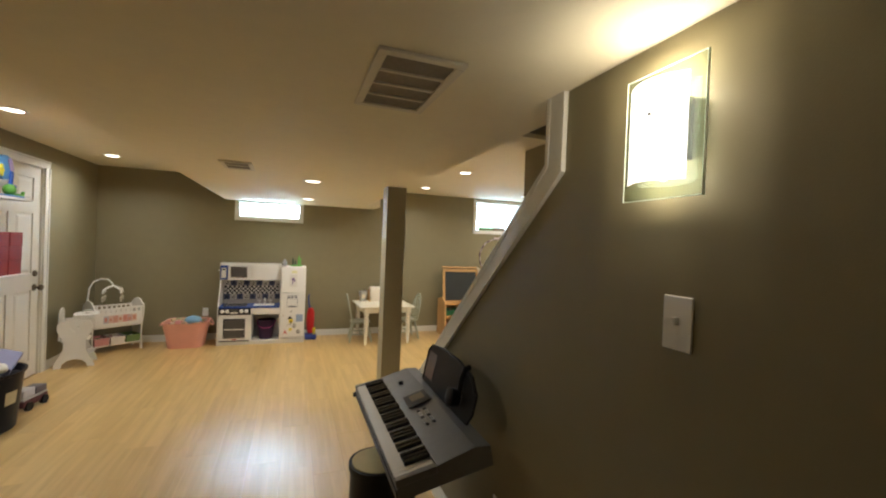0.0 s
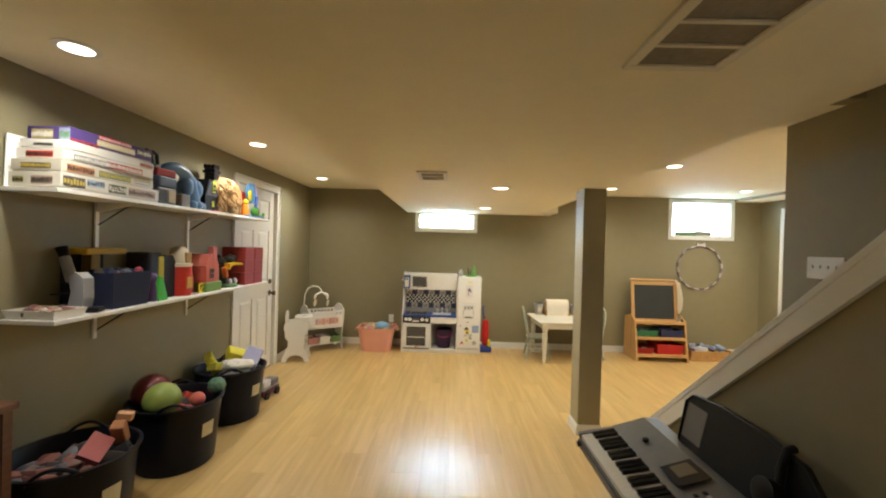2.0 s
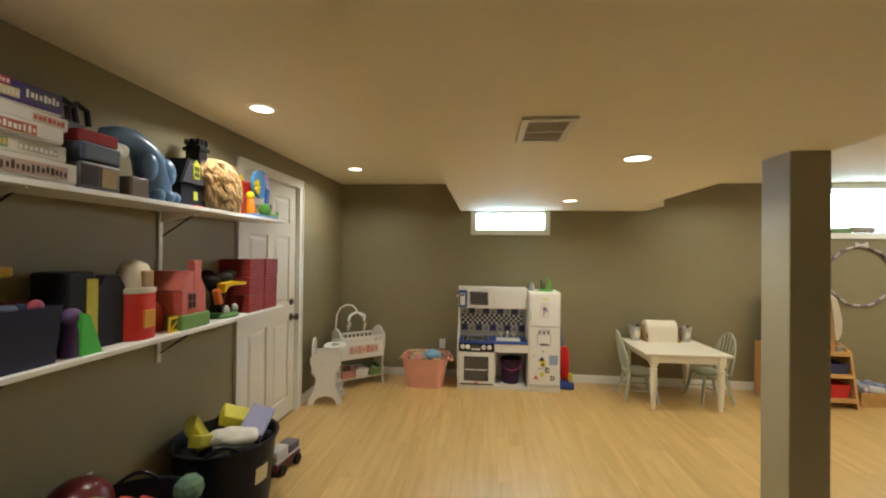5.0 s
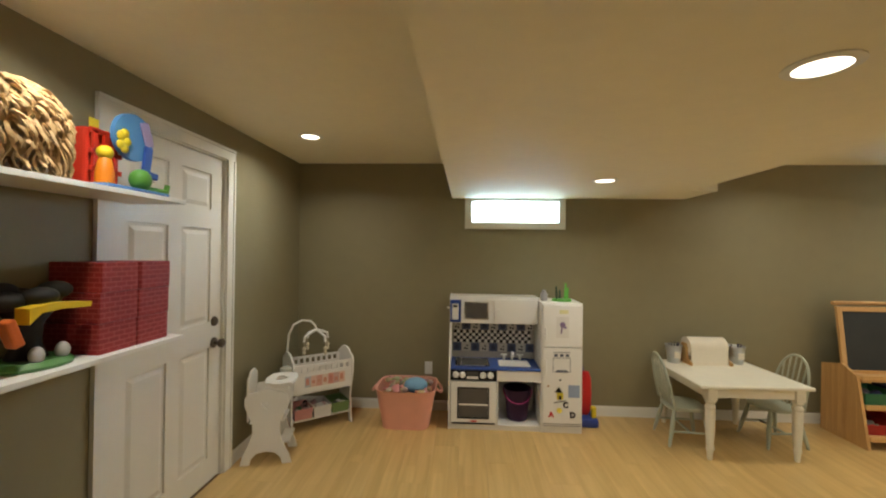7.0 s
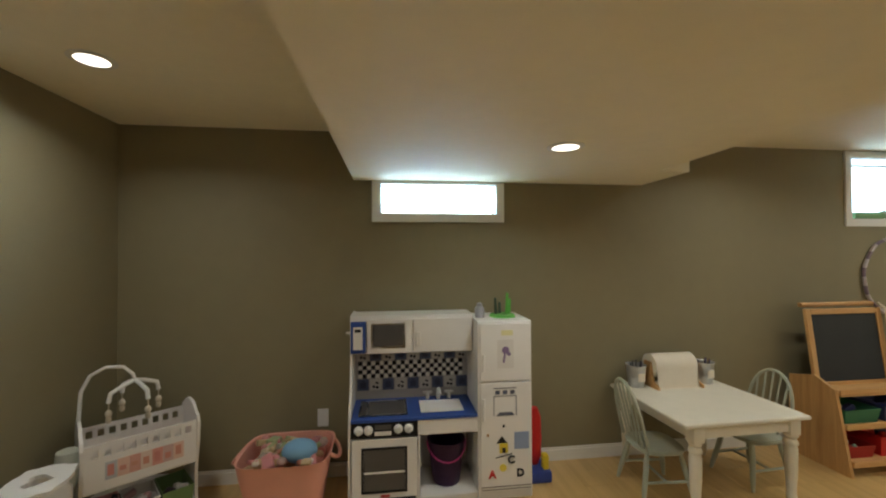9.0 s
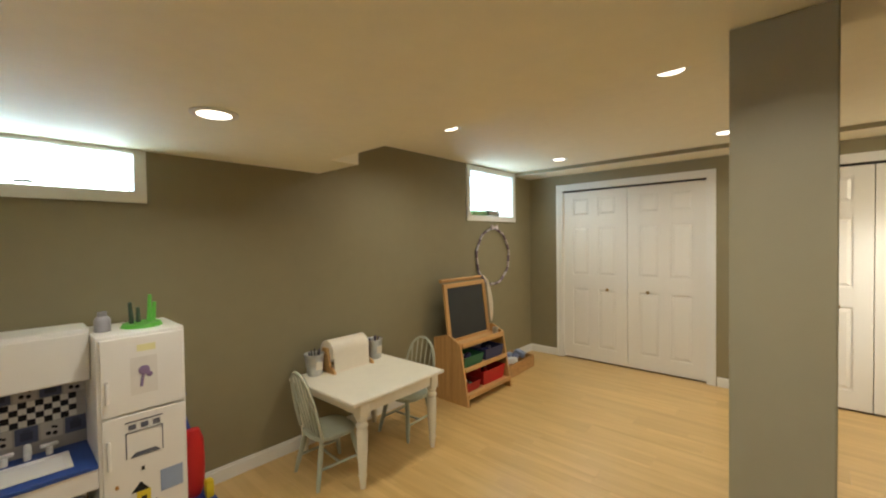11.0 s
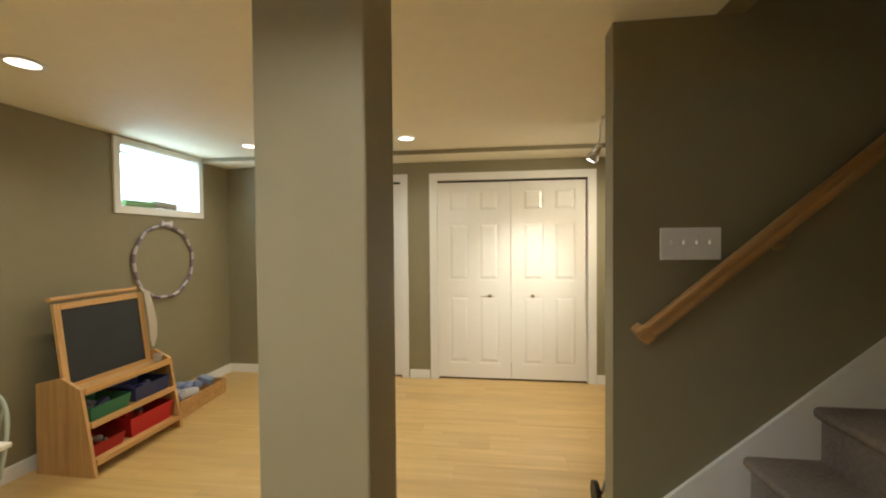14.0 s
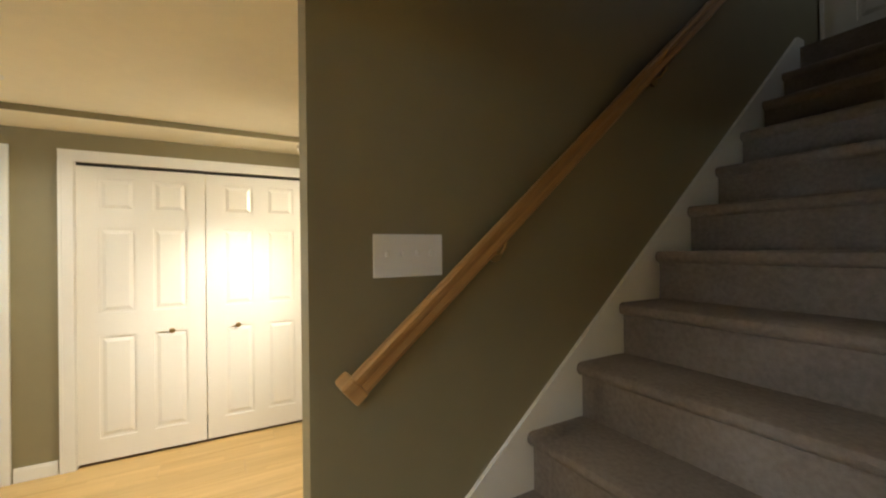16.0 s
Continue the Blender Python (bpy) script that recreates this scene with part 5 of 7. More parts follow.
# ---- pink tub ----
pk = thing("pink_tub", pose(-0.43, 6.73, 0), "salmon pink flexible tub heaped with small toys", "tub")
bm = bm_new()
prof = [(0.196, 0.18, 0.0), (0.214, 0.195, 0.12), (0.236, 0.212, 0.23), (0.252, 0.222, 0.312), (0.257, 0.226, 0.322), (0.244, 0.215, 0.317), (0.19, 0.17, 0.02)]
n = 40
rings = []
for a_, b_, z in prof:
    ring = []
    for i in range(n):
        a = 2 * math.pi * i / n
        e = 0.42
        c_, s_ = math.cos(a), math.sin(a)
        ring.append(bm.verts.new((a_ * math.copysign(abs(c_) ** e, c_), b_ * math.copysign(abs(s_) ** e, s_), z)))
    rings.append(ring)
for lo, hi in zip(rings, rings[1:]):
    for i in range(n):
        bm.faces.new((lo[i], lo[(i + 1) % n], hi[(i + 1) % n], hi[i]))
bm.faces.new(rings[0][::-1])
bm.faces.new(rings[-1])
part("tub", bm, M_PINK, pk, smooth=True)
for sx in (-1, 1):
    pts = [(sx * (0.25 + 0.045 * math.sin(a)), 0.09 * math.cos(a), 0.318 - 0.03 * math.sin(a) * 1.6) for a in [math.pi * i / 12 for i in range(13)]]
    part("handle", one(tube, pts, 0.012, 8), M_PINK, pk, "soft loop handle", True)
heap(pose(-0.43, 6.73, 0), -0.19, 0.19, -0.15, 0.15, 0.30, [(0.55, 0.42, 0.22), (0.5, 0.2, 0.12), (0.6, 0.5, 0.35), (0.5, 0.35, 0.3), (0.35, 0.4, 0.2), (0.6, 0.25, 0.25), (0.65, 0.6, 0.5)], 46, 0.036, "small_toy", "small tan or pink toy heaped in the pink tub", "toy", 11)
heap(pose(-0.43, 6.73, 0), -0.17, 0.17, -0.14, 0.14, 0.26, [(0.5, 0.35, 0.2), (0.5, 0.2, 0.15), (0.4, 0.35, 0.3)], 24, 0.045, "small_toy", "small tan or pink toy heaped in the pink tub", "toy", 12)
bm = bm_new()
ball(bm, (0, 0, 0), 0.09, 1.1, 0.9, 0.7)
solid("soft_toy", bm, paint(0.22, 0.42, 0.62, 0.8), "pale blue soft toy in the pink tub", "soft toy", m=pose(-0.35, 6.66, 0.335), smooth=True)

# ---- doll crib with storage, in the corner ----
CM = pose(-1.185, 6.64, 0, 0, 0, 38)
cb = thing("doll_crib", CM, "white wooden doll crib with mobile and storage bins below", "doll crib")


def end_panel(x0, x1, heart=False):
    bm = bm_new()
    out = [(-0.15, 0), (-0.105, 0), (-0.10, 0.05), (-0.07, 0.085), (0.07, 0.085), (0.10, 0.05), (0.105, 0), (0.15, 0), (0.13, 0.10), (0.118, 0.2), (0.13, 0.30), (0.165, 0.42), (0.175, 0.53), (0.155, 0.565), (0.12, 0.575), (0.09, 0.60), (0.05, 0.615), (0.0, 0.62), (-0.05, 0.615), (-0.09, 0.60), (-0.12, 0.575), (-0.155, 0.565), (-0.175, 0.53), (-0.165, 0.42), (-0.13, 0.30), (-0.118, 0.2), (-0.13, 0.10)]
    prism(bm, out, "x", x0, x1)
    return bm


part("end_panel", end_panel(-0.25, -0.235), M_WHITE, cb)
part("end_panel", end_panel(0.235, 0.25), M_WHITE, cb)
part("lower_shelf", one(box, -0.2345, 0.2345, -0.125, 0.125, 0.085, 0.1), M_WHITE, cb)
part("crib_floor", one(box, -0.2345, 0.2345, -0.13, 0.13, 0.30, 0.315), M_WHITE, cb)
for y in (-0.15, 0.15):
    slots = []
    for i in range(9):
        x = -0.195 + i * 0.0488
        slots.append([(x - 0.014, 0.478), (x + 0.014, 0.478), (x + 0.014, 0.518), (x - 0.014, 0.518)])
    bm = bm_new()
    plate(bm, [(-0.2345, 0.318), (0.2345, 0.318), (0.2345, 0.54), (-0.2345, 0.54)], slots, -0.006, 0.006)
    part("side_rail", bm, M_WHITE, cb, m=pose(0, y, 0, 0, 0, -90) @ pose(0, 0, 0))
rng = random.Random(8)
for i, c in enumerate(((0.5, 0.52, 0.56), (0.72, 0.5, 0.42), (0.66, 0.36, 0.3), (0.74, 0.62, 0.54), (0.68, 0.34, 0.28), (0.6, 0.42, 0.4), (0.76, 0.55, 0.45))):
    x = -0.155 + i * 0.047
    part("printed_picture", one(box, x, x + 0.046, -0.1585, -0.1565, 0.362, 0.448), paint(*c), cb, "pink and peach printed picture strip")
    part("print_bar", one(box, x + 0.008, x + 0.034, -0.1598, -0.1587, 0.375 + rng.uniform(0, 0.02), 0.41 + rng.uniform(0, 0.025)), paint(0.62, 0.25 + 0.1 * rng.random(), 0.22), cb)
part("mattress", one(box, -0.225, 0.225, -0.125, 0.125, 0.3155, 0.38, 0.02), paint(0.62, 0.42, 0.38, 0.9), cb, "pink patterned doll mattress", True)
part("mobile_arm", one(tube, [(-0.242, 0.05, 0.45), (-0.242, 0.05, 0.62), (-0.235, 0.04, 0.76), (-0.20, 0.03, 0.84), (-0.14, 0.01, 0.875), (-0.07, 0.0, 0.865), (-0.03, 0.0, 0.82), (-0.02, 0.0, 0.785)], 0.009), M_WHITE, cb, "white curved mobile arm", True)
bm = bm_new()
for a in (0, 90):
    c_, s_ = math.cos(radians(a + 20)), math.sin(radians(a + 20))
    tube(bm, [(-0.02 - 0.12 * c_, -0.12 * s_, 0.70), (-0.02 - 0.112 * c_, -0.112 * s_, 0.745), (-0.02 - 0.05 * c_, -0.05 * s_, 0.772), (-0.02, 0, 0.785), (-0.02 + 0.05 * c_, 0.05 * s_, 0.772), (-0.02 + 0.112 * c_, 0.112 * s_, 0.745), (-0.02 + 0.12 * c_, 0.12 * s_, 0.70)], 0.011)
part("mobile_cross", bm, M_WHITE, cb, smooth=True)
for a in (20, 110, 200, 290):
    x, y = -0.02 + 0.12 * math.cos(radians(a)), 0.12 * math.sin(radians(a))
    bm = bm_new()
    rod(bm, (x, y, 0.66), (x, y, 0.70), 0.003)
    ball(bm, (x, y, 0.645), 0.02, 0.8, 0.8, 1.0, 10, 8)
    ball(bm, (x, y, 0.615), 0.015, 0.9, 0.9, 1.3, 10, 8)
    part("mobile_charm", bm, paint(0.62, 0.55, 0.42), cb, "small cream hanging charm", True)
bm = bm_new()
lathe(bm, [(0.02, -0.09), (0.045, -0.08), (0.052, 0.0), (0.045, 0.08), (0.02, 0.09)], seg=18)
part("music_box", bm, paint(0.5, 0.52, 0.44, 0.6), cb, "grey green padded music box on the crib end", True, m=pose(-0.285, -0.1, 0.45))
for x, c in ((-0.155, (0.62, 0.3, 0.3)), (0.0, (0.72, 0.70, 0.66)), (0.155, (0.16, 0.26, 0.10))):
    bin_open("storage_bin", CM @ pose(x, -0.03, 0.1005), 0.148, 0.22, 0.085, paint(*c), "small open storage bin under the doll crib")
heap(CM, -0.19, 0.19, -0.09, 0.03, 0.15, [(0.06, 0.05, 0.06), (0.5, 0.3, 0.3), (0.6, 0.58, 0.55), (0.1, 0.18, 0.08)], 14, 0.03, "small_toy", "small toy in a crib storage bin", "toy", 21)

# doll high chair
HM = pose(-1.315, 6.07, 0, 0, 0, 14)
hc = thing("doll_high_chair", HM, "white wooden doll high chair with heart cut-outs", "doll high chair")


def heart(s):
    pts = []
    for i in range(20):
        t = 2 * math.pi * i / 20
        pts.append((s * 16 * math.sin(t) ** 3 / 16, s * (13 * math.cos(t) - 5 * math.cos(2 * t) - 2 * math.cos(3 * t) - math.cos(4 * t)) / 16))
    return pts


def chair_side(y0, y1):
    bm = bm_new()
    right = [(0.165, 0.0), (0.15, 0.06), (0.115, 0.13), (0.088, 0.20), (0.088, 0.27), (0.115, 0.34), (0.14, 0.40), (0.138, 0.455), (0.11, 0.485), (0.06, 0.49), (0.03, 0.51), (0.0, 0.515)]
    out = [(-0.105, 0.0), (-0.095, 0.04), (-0.06, 0.075), (0.0, 0.088), (0.06, 0.075), (0.095, 0.04), (0.105, 0.0)] + right + [(-x, z) for x, z in right[-2::-1]]
    plate(bm, out, [[(x, z + 0.405) for x, z in heart(0.036)]], y0, y1)
    return bm


for x in (-0.115, 0.115):
    sd = part("side_panel", chair_side(-0.007, 0.007), M_WHITE, hc, m=pose(0, x * 1.0, 0) @ pose(0, 0, 0, 0, 0, 90))
part("seat", one(box, -0.11, 0.11, -0.107, 0.107, 0.27, 0.285, 0.003), M_WHITE, hc)
bm = bm_new()
prism(bm, [(-0.107, 0.285), (0.107, 0.285), (0.112, 0.53), (0.115, 0.56), (0.1, 0.585), (0.075, 0.585), (0.06, 0.605), (0.035, 0.615), (0.0, 0.612), (-0.035, 0.615), (-0.06, 0.605), (-0.075, 0.585), (-0.1, 0.585), (-0.115, 0.56), (-0.112, 0.53), (-0.107, 0.285)][:-1], "x", -0.128, -0.116)
part("backrest", bm, M_WHITE, hc)
rim = [(0.13 * math.copysign(abs(math.cos(a)) ** 0.6, math.cos(a)) * (1 + 0.05 * math.cos(8 * a)), 0.1 * math.copysign(abs(math.sin(a)) ** 0.6, math.sin(a)) * (1 + 0.05 * math.cos(8 * a))) for a in [2 * math.pi * i / 48 for i in range(48)]]
bm = bm_new()
plate(bm, rim, [heart(0.054)], 0.0, 0.014)
part("tray", bm, M_WHITE, hc, "white tray with a heart cut through it", m=pose(0.075, 0, 0.534, 0, -90, 0) @ pose(0, 0, 0))
for y in (-0.1, 0.1):
    part("tray_arm", one(box, -0.02, 0.14, y - 0.008, y + 0.008, 0.49, 0.518, 0.003), M_WHITE, hc)
part("foot_rest", one(box, 0.08, 0.15, -0.107, 0.107, 0.13, 0.142, 0.003), M_WHITE, hc)


# ---- tubs of toys by the west wall ----
def big_tub(x, y, label):
    t = thing("plastic_tub", pose(x, y, 0), label, "tub", "dark tubs of toys")
    bm = bm_new()
    lathe(bm, [(0.215, 0.0), (0.225, 0.01), (0.262, 0.40), (0.275, 0.405), (0.278, 0.42), (0.262, 0.422), (0.25, 0.405), (0.212, 0.015)], seg=40)
    part("tub", bm, M_NAVY, t, smooth=True)
    for s in (0, 180):
        pts = [(0.262 * math.cos(b), 0.262 * math.sin(b), 0.40 + 0.055 * math.sin(math.pi * (i / 10))) for i, b in enumerate([radians(s - 60 + 22 - i * 4.4) for i in range(11)])]
        part("handle", one(tube, pts, 0.009, 8), M_NAVY, t, "dark rope handle", True)
    a = radians(-22)
    bm = bm_new()
    for k in range(5):
        b0, b1 = a + k * 0.07, a + (k + 1) * 0.07
        v = [bm.verts.new((r * math.cos(b), r * math.sin(b), z)) for b, z, r in ((b0, 0.2, 0.2462), (b1, 0.2, 0.2462), (b1, 0.29, 0.2547), (b0, 0.29, 0.2547))]
        bm.faces.new(v)
    part("label", bm, paint(0.55, 0.5, 0.33), t, "pale paper label")
    return t


big_tub(-1.235, 3.02, "dark navy plastic tub of mixed toys with a paper label")
big_tub(-1.205, 3.72, "dark navy plastic tub of balls with a paper label")
big_tub(-1.235, 4.42, "dark navy plastic tub heaped with blocks and books")
DK = [(0.03, 0.03, 0.035), (0.06, 0.05, 0.05), (0.12, 0.1, 0.09), (0.2, 0.08, 0.07), (0.1, 0.1, 0.12)]
heap(pose(-1.235, 3.02, 0), -0.16, 0.16, -0.16, 0.16, 0.34, DK, 34, 0.055, "loose_toy", "loose dark toy in a tub", "toy", 31)
heap(pose(-1.205, 3.72, 0), -0.16, 0.16, -0.16, 0.16, 0.33, [(0.5, 0.06, 0.05), (0.55, 0.12, 0.12), (0.06, 0.05, 0.06), (0.1, 0.16, 0.12), (0.45, 0.1, 0.1)], 30, 0.055, "loose_toy", "loose red toy in a tub", "toy", 32)
heap(pose(-1.235, 4.42, 0), -0.16, 0.16, -0.16, 0.16, 0.33, [(0.04, 0.04, 0.06), (0.06, 0.06, 0.09), (0.3, 0.3, 0.3), (0.1, 0.1, 0.14)], 26, 0.055, "loose_toy", "loose dark toy in a tub", "toy", 33)


def toy_ball(x, y, z, r, c, label):
    solid("toy_ball", one(ball, (0, 0, 0), r, 1, 1, 1, 28, 18), paint(*c, 0.3, 0.2), label, "ball", m=pose(x, y, z), smooth=True)


toy_ball(-1.20, 3.575, 0.455, 0.105, (0.28, 0.36, 0.09), "glossy green and grey play ball in a tub")
toy_ball(-1.345, 3.68, 0.46, 0.115, (0.12, 0.012, 0.015), "dark red play ball in a tub")
toy_ball(-1.03, 3.66, 0.435, 0.045, (0.6, 0.14, 0.12), "small coral pink ball in a tub")
bm = bm_new()
bmesh.ops.create_icosphere(bm, subdivisions=2, radius=0.06)
solid("faceted_toy", bm, paint(0.12, 0.22, 0.16, 0.15), "dark green faceted toy in a tub", "toy", m=pose(-1.03, 3.87, 0.45))


def block(x, y, z, sx, sy, sz, c, rx, ry, rz, name, label, category):
    solid(name, one(box, -sx / 2, sx / 2, -sy / 2, sy / 2, -sz / 2, sz / 2, min(sx, sy, sz) * 0.12), paint(*c), label, category, m=pose(x, y, z, rx, ry, rz))


block(-1.22, 4.47, 0.50, 0.15, 0.12, 0.07, (0.58, 0.52, 0.04), 20, 25, 40, "foam_block", "yellow foam block heaped in a tub", "block")
block(-1.33, 4.31, 0.47, 0.06, 0.13, 0.15, (0.5, 0.45, 0.04), 10, -25, 30, "foam_block", "yellow foam block heaped in a tub", "block")
block(-1.26, 4.28, 0.45, 0.13, 0.10, 0.06, (0.46, 0.42, 0.05), -10, 15, 70, "foam_block", "yellow foam block heaped in a tub", "block")
block(-1.085, 4.47, 0.48, 0.13, 0.2, 0.05, (0.26, 0.26, 0.42), 25, 20, 15, "picture_book", "lavender hardback book standing in a tub", "book")
bm = one(ball, (0, 0, 0), 0.06, 2.2, 1.0, 0.75, 28, 18)
for v in bm.verts:
    v.co += v.co.normalized() * 0.022 * noise.noise(v.co * 22)
solid("white_cloth", bm, paint(0.72, 0.7, 0.64, 0.9), "crumpled white cloth on a tub of toys", "cloth", m=pose(-1.13, 4.32, 0.46, 0, 0, 15), smooth=True)
block(-1.11, 3.15, 0.45, 0.06, 0.06, 0.13, (0.45, 0.2, 0.09), 25, 0, 20, "loose_toy", "orange tan toy standing in a tub", "toy")
block(-1.10, 3.17, 0.53, 0.07, 0.045, 0.04, (0.6, 0.34, 0.2), 0, 10, 20, "loose_toy", "peach coloured toy standing in a tub", "toy")
block(-1.13, 3.03, 0.43, 0.10, 0.14, 0.03, (0.42, 0.12, 0.12), 30, 35, 30, "loose_toy", "dusty red toy in a tub", "toy")
# toy truck on the floor
tr = thing("toy_truck", pose(-1.13, 4.86, 0, 0, 0, 82), "small white and red toy truck on the floor", "toy truck")
part("body", one(box, -0.13, 0.13, -0.055, 0.055, 0.03, 0.085, 0.012), paint(0.12, 0.03, 0.04), tr, "dark red body", True)
part("bed_panel", one(box, -0.128, 0.128, -0.054, 0.054, 0.086, 0.1, 0.004), paint(0.5, 0.48, 0.5), tr, "pale side panel")
part("cab", one(box, -0.125, 0.0, -0.05, 0.05, 0.101, 0.17, 0.012), paint(0.55, 0.53, 0.55), tr, "white cab", True)
part("cargo", one(box, 0.005, 0.12, -0.05, 0.05, 0.101, 0.155, 0.008), paint(0.16, 0.14, 0.16), tr, "grey cargo box", True)
for x in (-0.08, 0.08):
    for y in (-0.056, 0.056):
        part("wheel", one(rod, (x, y - 0.012, 0.035), (x, y + 0.012, 0.035), 0.035, None, 16), M_BLACKP, tr, smooth=True)
# small wooden table by the tubs
st = thing("side_table", pose(-1.355, 2.47, 0), "dark reddish wooden side table by the tubs", "side table")
DKW = wood("dark_wood", (0.07, 0.025, 0.012), (0.16, 0.06, 0.03), 0.4, "Y")
part("top", one(box, -0.155, 0.155, -0.275, 0.275, 0.74, 0.768, 0.004), DKW, st)
for sx in (-1, 1):
    for sy in (-1, 1):
        part("leg", one(box, sx * 0.125 - 0.018, sx * 0.125 + 0.018, sy * 0.24 - 0.018, sy * 0.24 + 0.018, 0, 0.7395), DKW, st)

# ---- games and toys on the upper shelf ----
SX = -1.385


def game_box(y0, y1, x0, x1, z0, h, colour, labels, label, turn=0):
    t = thing("board_game", pose((x0 + x1) / 2, (y0 + y1) / 2, z0, 0, 0, turn), label, "board game", "stack of board games")
    dx, dy = (x1 - x0) / 2, (y1 - y0) / 2
    part("lid", one(box, -dx, dx, -dy, dy, h * 0.12, h, 0.002), paint(*colour, 0.4), t)
    part("base", one(box, -dx + 0.003, dx - 0.003, -dy + 0.003, dy - 0.003, 0, h * 0.118), paint(0.55, 0.52, 0.48), t)
    for a, b, c, d, col, side in labels:
        if side == "e":
            bm = one(box, dx + 0.0002, dx + 0.0014, -dy + 2 * dy * a, -dy + 2 * dy * b, h * c, h * d)
        else:
            bm = one(box, -dx + 2 * dx * a, -dx + 2 * dx * b, -dy - 0.0014, -dy - 0.0002, h * c, h * d)
        part("printed_band", bm, paint(*col, 0.4), t, "printed band on the box edge")
    # small unreadable print as rows of bars
    rng = random.Random(int(z0 * 1000))
    inks = ((0.06, 0.05, 0.05), (0.5, 0.05, 0.04), (0.08, 0.13, 0.36), (0.6, 0.46, 0.1), (0.12, 0.26, 0.12), (0.7, 0.68, 0.64), (0.32, 0.2, 0.14))
    for a, b, c, d, col, side in labels:
        n = max(4, int((b - a) * 44))
        ink = rng.choice([q for q in inks if abs(sum(q) - sum(col)) > 0.45])
        for k in range(n):
            u0 = a + (b - a) * (k + 0.15) / n
            u1 = u0 + (b - a) * rng.uniform(0.45, 0.75) / n
            v0 = c + (d - c) * rng.uniform(0.12, 0.3)
            v1 = c + (d - c) * rng.uniform(0.6, 0.88)
            if side == "e":
                bm = one(box, dx + 0.0016, dx + 0.0024, -dy + 2 * dy * u0, -dy + 2 * dy * u1, h * v0, h * v1)
            else:
                bm = one(box, -dx + 2 * dx * u0, -dx + 2 * dx * u1, -dy - 0.0024, -dy - 0.0016, h * v0, h * v1)
            part("print_bar", bm, paint(*ink, 0.4), t)


WB = (0.66, 0.63, 0.56)
game_box(2.945, 3.57, -1.505, -1.25, S1, 0.075, WB, [(0.02, 0.2, 0.2, 0.85, (0.12, 0.09, 0.08), "e"), (0.22, 0.38, 0.4, 0.85, (0.35, 0.45, 0.6), "e"), (0.42, 0.6, 0.2, 0.8, (0.1, 0.1, 0.05), "e"), (0.44, 0.58, 0.35, 0.65, (0.6, 0.5, 0.1), "e"), (0.63, 0.95, 0.2, 0.8, (0.45, 0.32, 0.26), "e"), (0.1, 0.3, 0.3, 0.7, (0.35, 0.32, 0.1), "s"), (0.45, 0.85, 0.25, 0.75, (0.4, 0.3, 0.24), "s")], "large white board game box with printed edges")
game_box(2.95, 3.55, -1.50, -1.265, S1 + 0.0755, 0.06, (0.62, 0.58, 0.5), [(0.05, 0.3, 0.2, 0.8, (0.5, 0.22, 0.1), "e"), (0.35, 0.7, 0.25, 0.8, (0.22, 0.28, 0.14), "e"), (0.75, 0.95, 0.3, 0.7, (0.4, 0.36, 0.26), "e"), (0.2, 0.8, 0.3, 0.7, (0.15, 0.12, 0.08), "s")], "white board game box with brown print", 1.5)
game_box(2.97, 3.53, -1.50, -1.26, S1 + 0.136, 0.055, (0.68, 0.66, 0.62), [(0.1, 0.45, 0.2, 0.75, (0.3, 0.28, 0.26), "e"), (0.42, 0.85, 0.2, 0.8, (0.42, 0.1, 0.07), "e"), (0.25, 0.8, 0.25, 0.75, (0.6, 0.05, 0.03), "s")], "white board game box with red lettering bars", -1)
game_box(2.98, 3.56, -1.495, -1.27, S1 + 0.1915, 0.045, (0.72, 0.7, 0.66), [(0.8, 0.98, 0.2, 0.8, (0.5, 0.46, 0.36), "e"), (0.3, 0.7, 0.3, 0.6, (0.3, 0.28, 0.26), "s")], "plain white board game box", 2)
game_box(3.03, 3.54, -1.50, -1.28, S1 + 0.237, 0.075, (0.08, 0.05, 0.2), [(0.0, 0.3, 0.0, 0.25, (0.6, 0.03, 0.06), "e"), (0.28, 0.75, 0.25, 0.65, (0.65, 0.55, 0.25), "e"), (0.3, 0.7, 0.72, 1.0, (0.6, 0.04, 0.12), "e"), (0.78, 0.98, 0.3, 0.9, (0.08, 0.08, 0.12), "e"), (0.1, 0.6, 0.2, 0.8, (0.45, 0.38, 0.16), "s"), (0.75, 1.0, 0.1, 0.9, (0.3, 0.35, 0.5), "s")], "purple and red board game box on top of the stack", -2)
part_lid = one(box, 0, 0.006, 0, 0.09, 0, 0.25, 0.001)
solid("white_board", part_lid, M_WHITE, "white board leaning on the wall behind the games", "board", m=pose(-1.508, 2.80 + 0.13, S1, 0, 2, 0))
# clear tubs
CLR = paint(0.10, 0.12, 0.17, 0.2)
block(-1.38, 3.68, S1 + 0.055, 0.22, 0.17, 0.108, (0.11, 0.105, 0.11), 0, 0, 0, "storage_box", "smoky clear storage box of small parts", "storage box")
block(-1.37, 3.68, S1 + 0.145, 0.2, 0.17, 0.07, (0.06, 0.075, 0.12), 0, 0, 4, "storage_box", "dark blue storage box of small parts", "storage box")
block(-1.37, 3.69, S1 + 0.205, 0.18, 0.15, 0.048, (0.32, 0.03, 0.04), 0, 0, -5, "toy_case", "dark red toy case on a storage box", "toy case")
block(-1.42, 3.65, S1 + 0.25, 0.1, 0.12, 0.04, (0.03, 0.03, 0.04), 0, 0, 12, "toy_case", "black toy case on a storage box", "toy case")
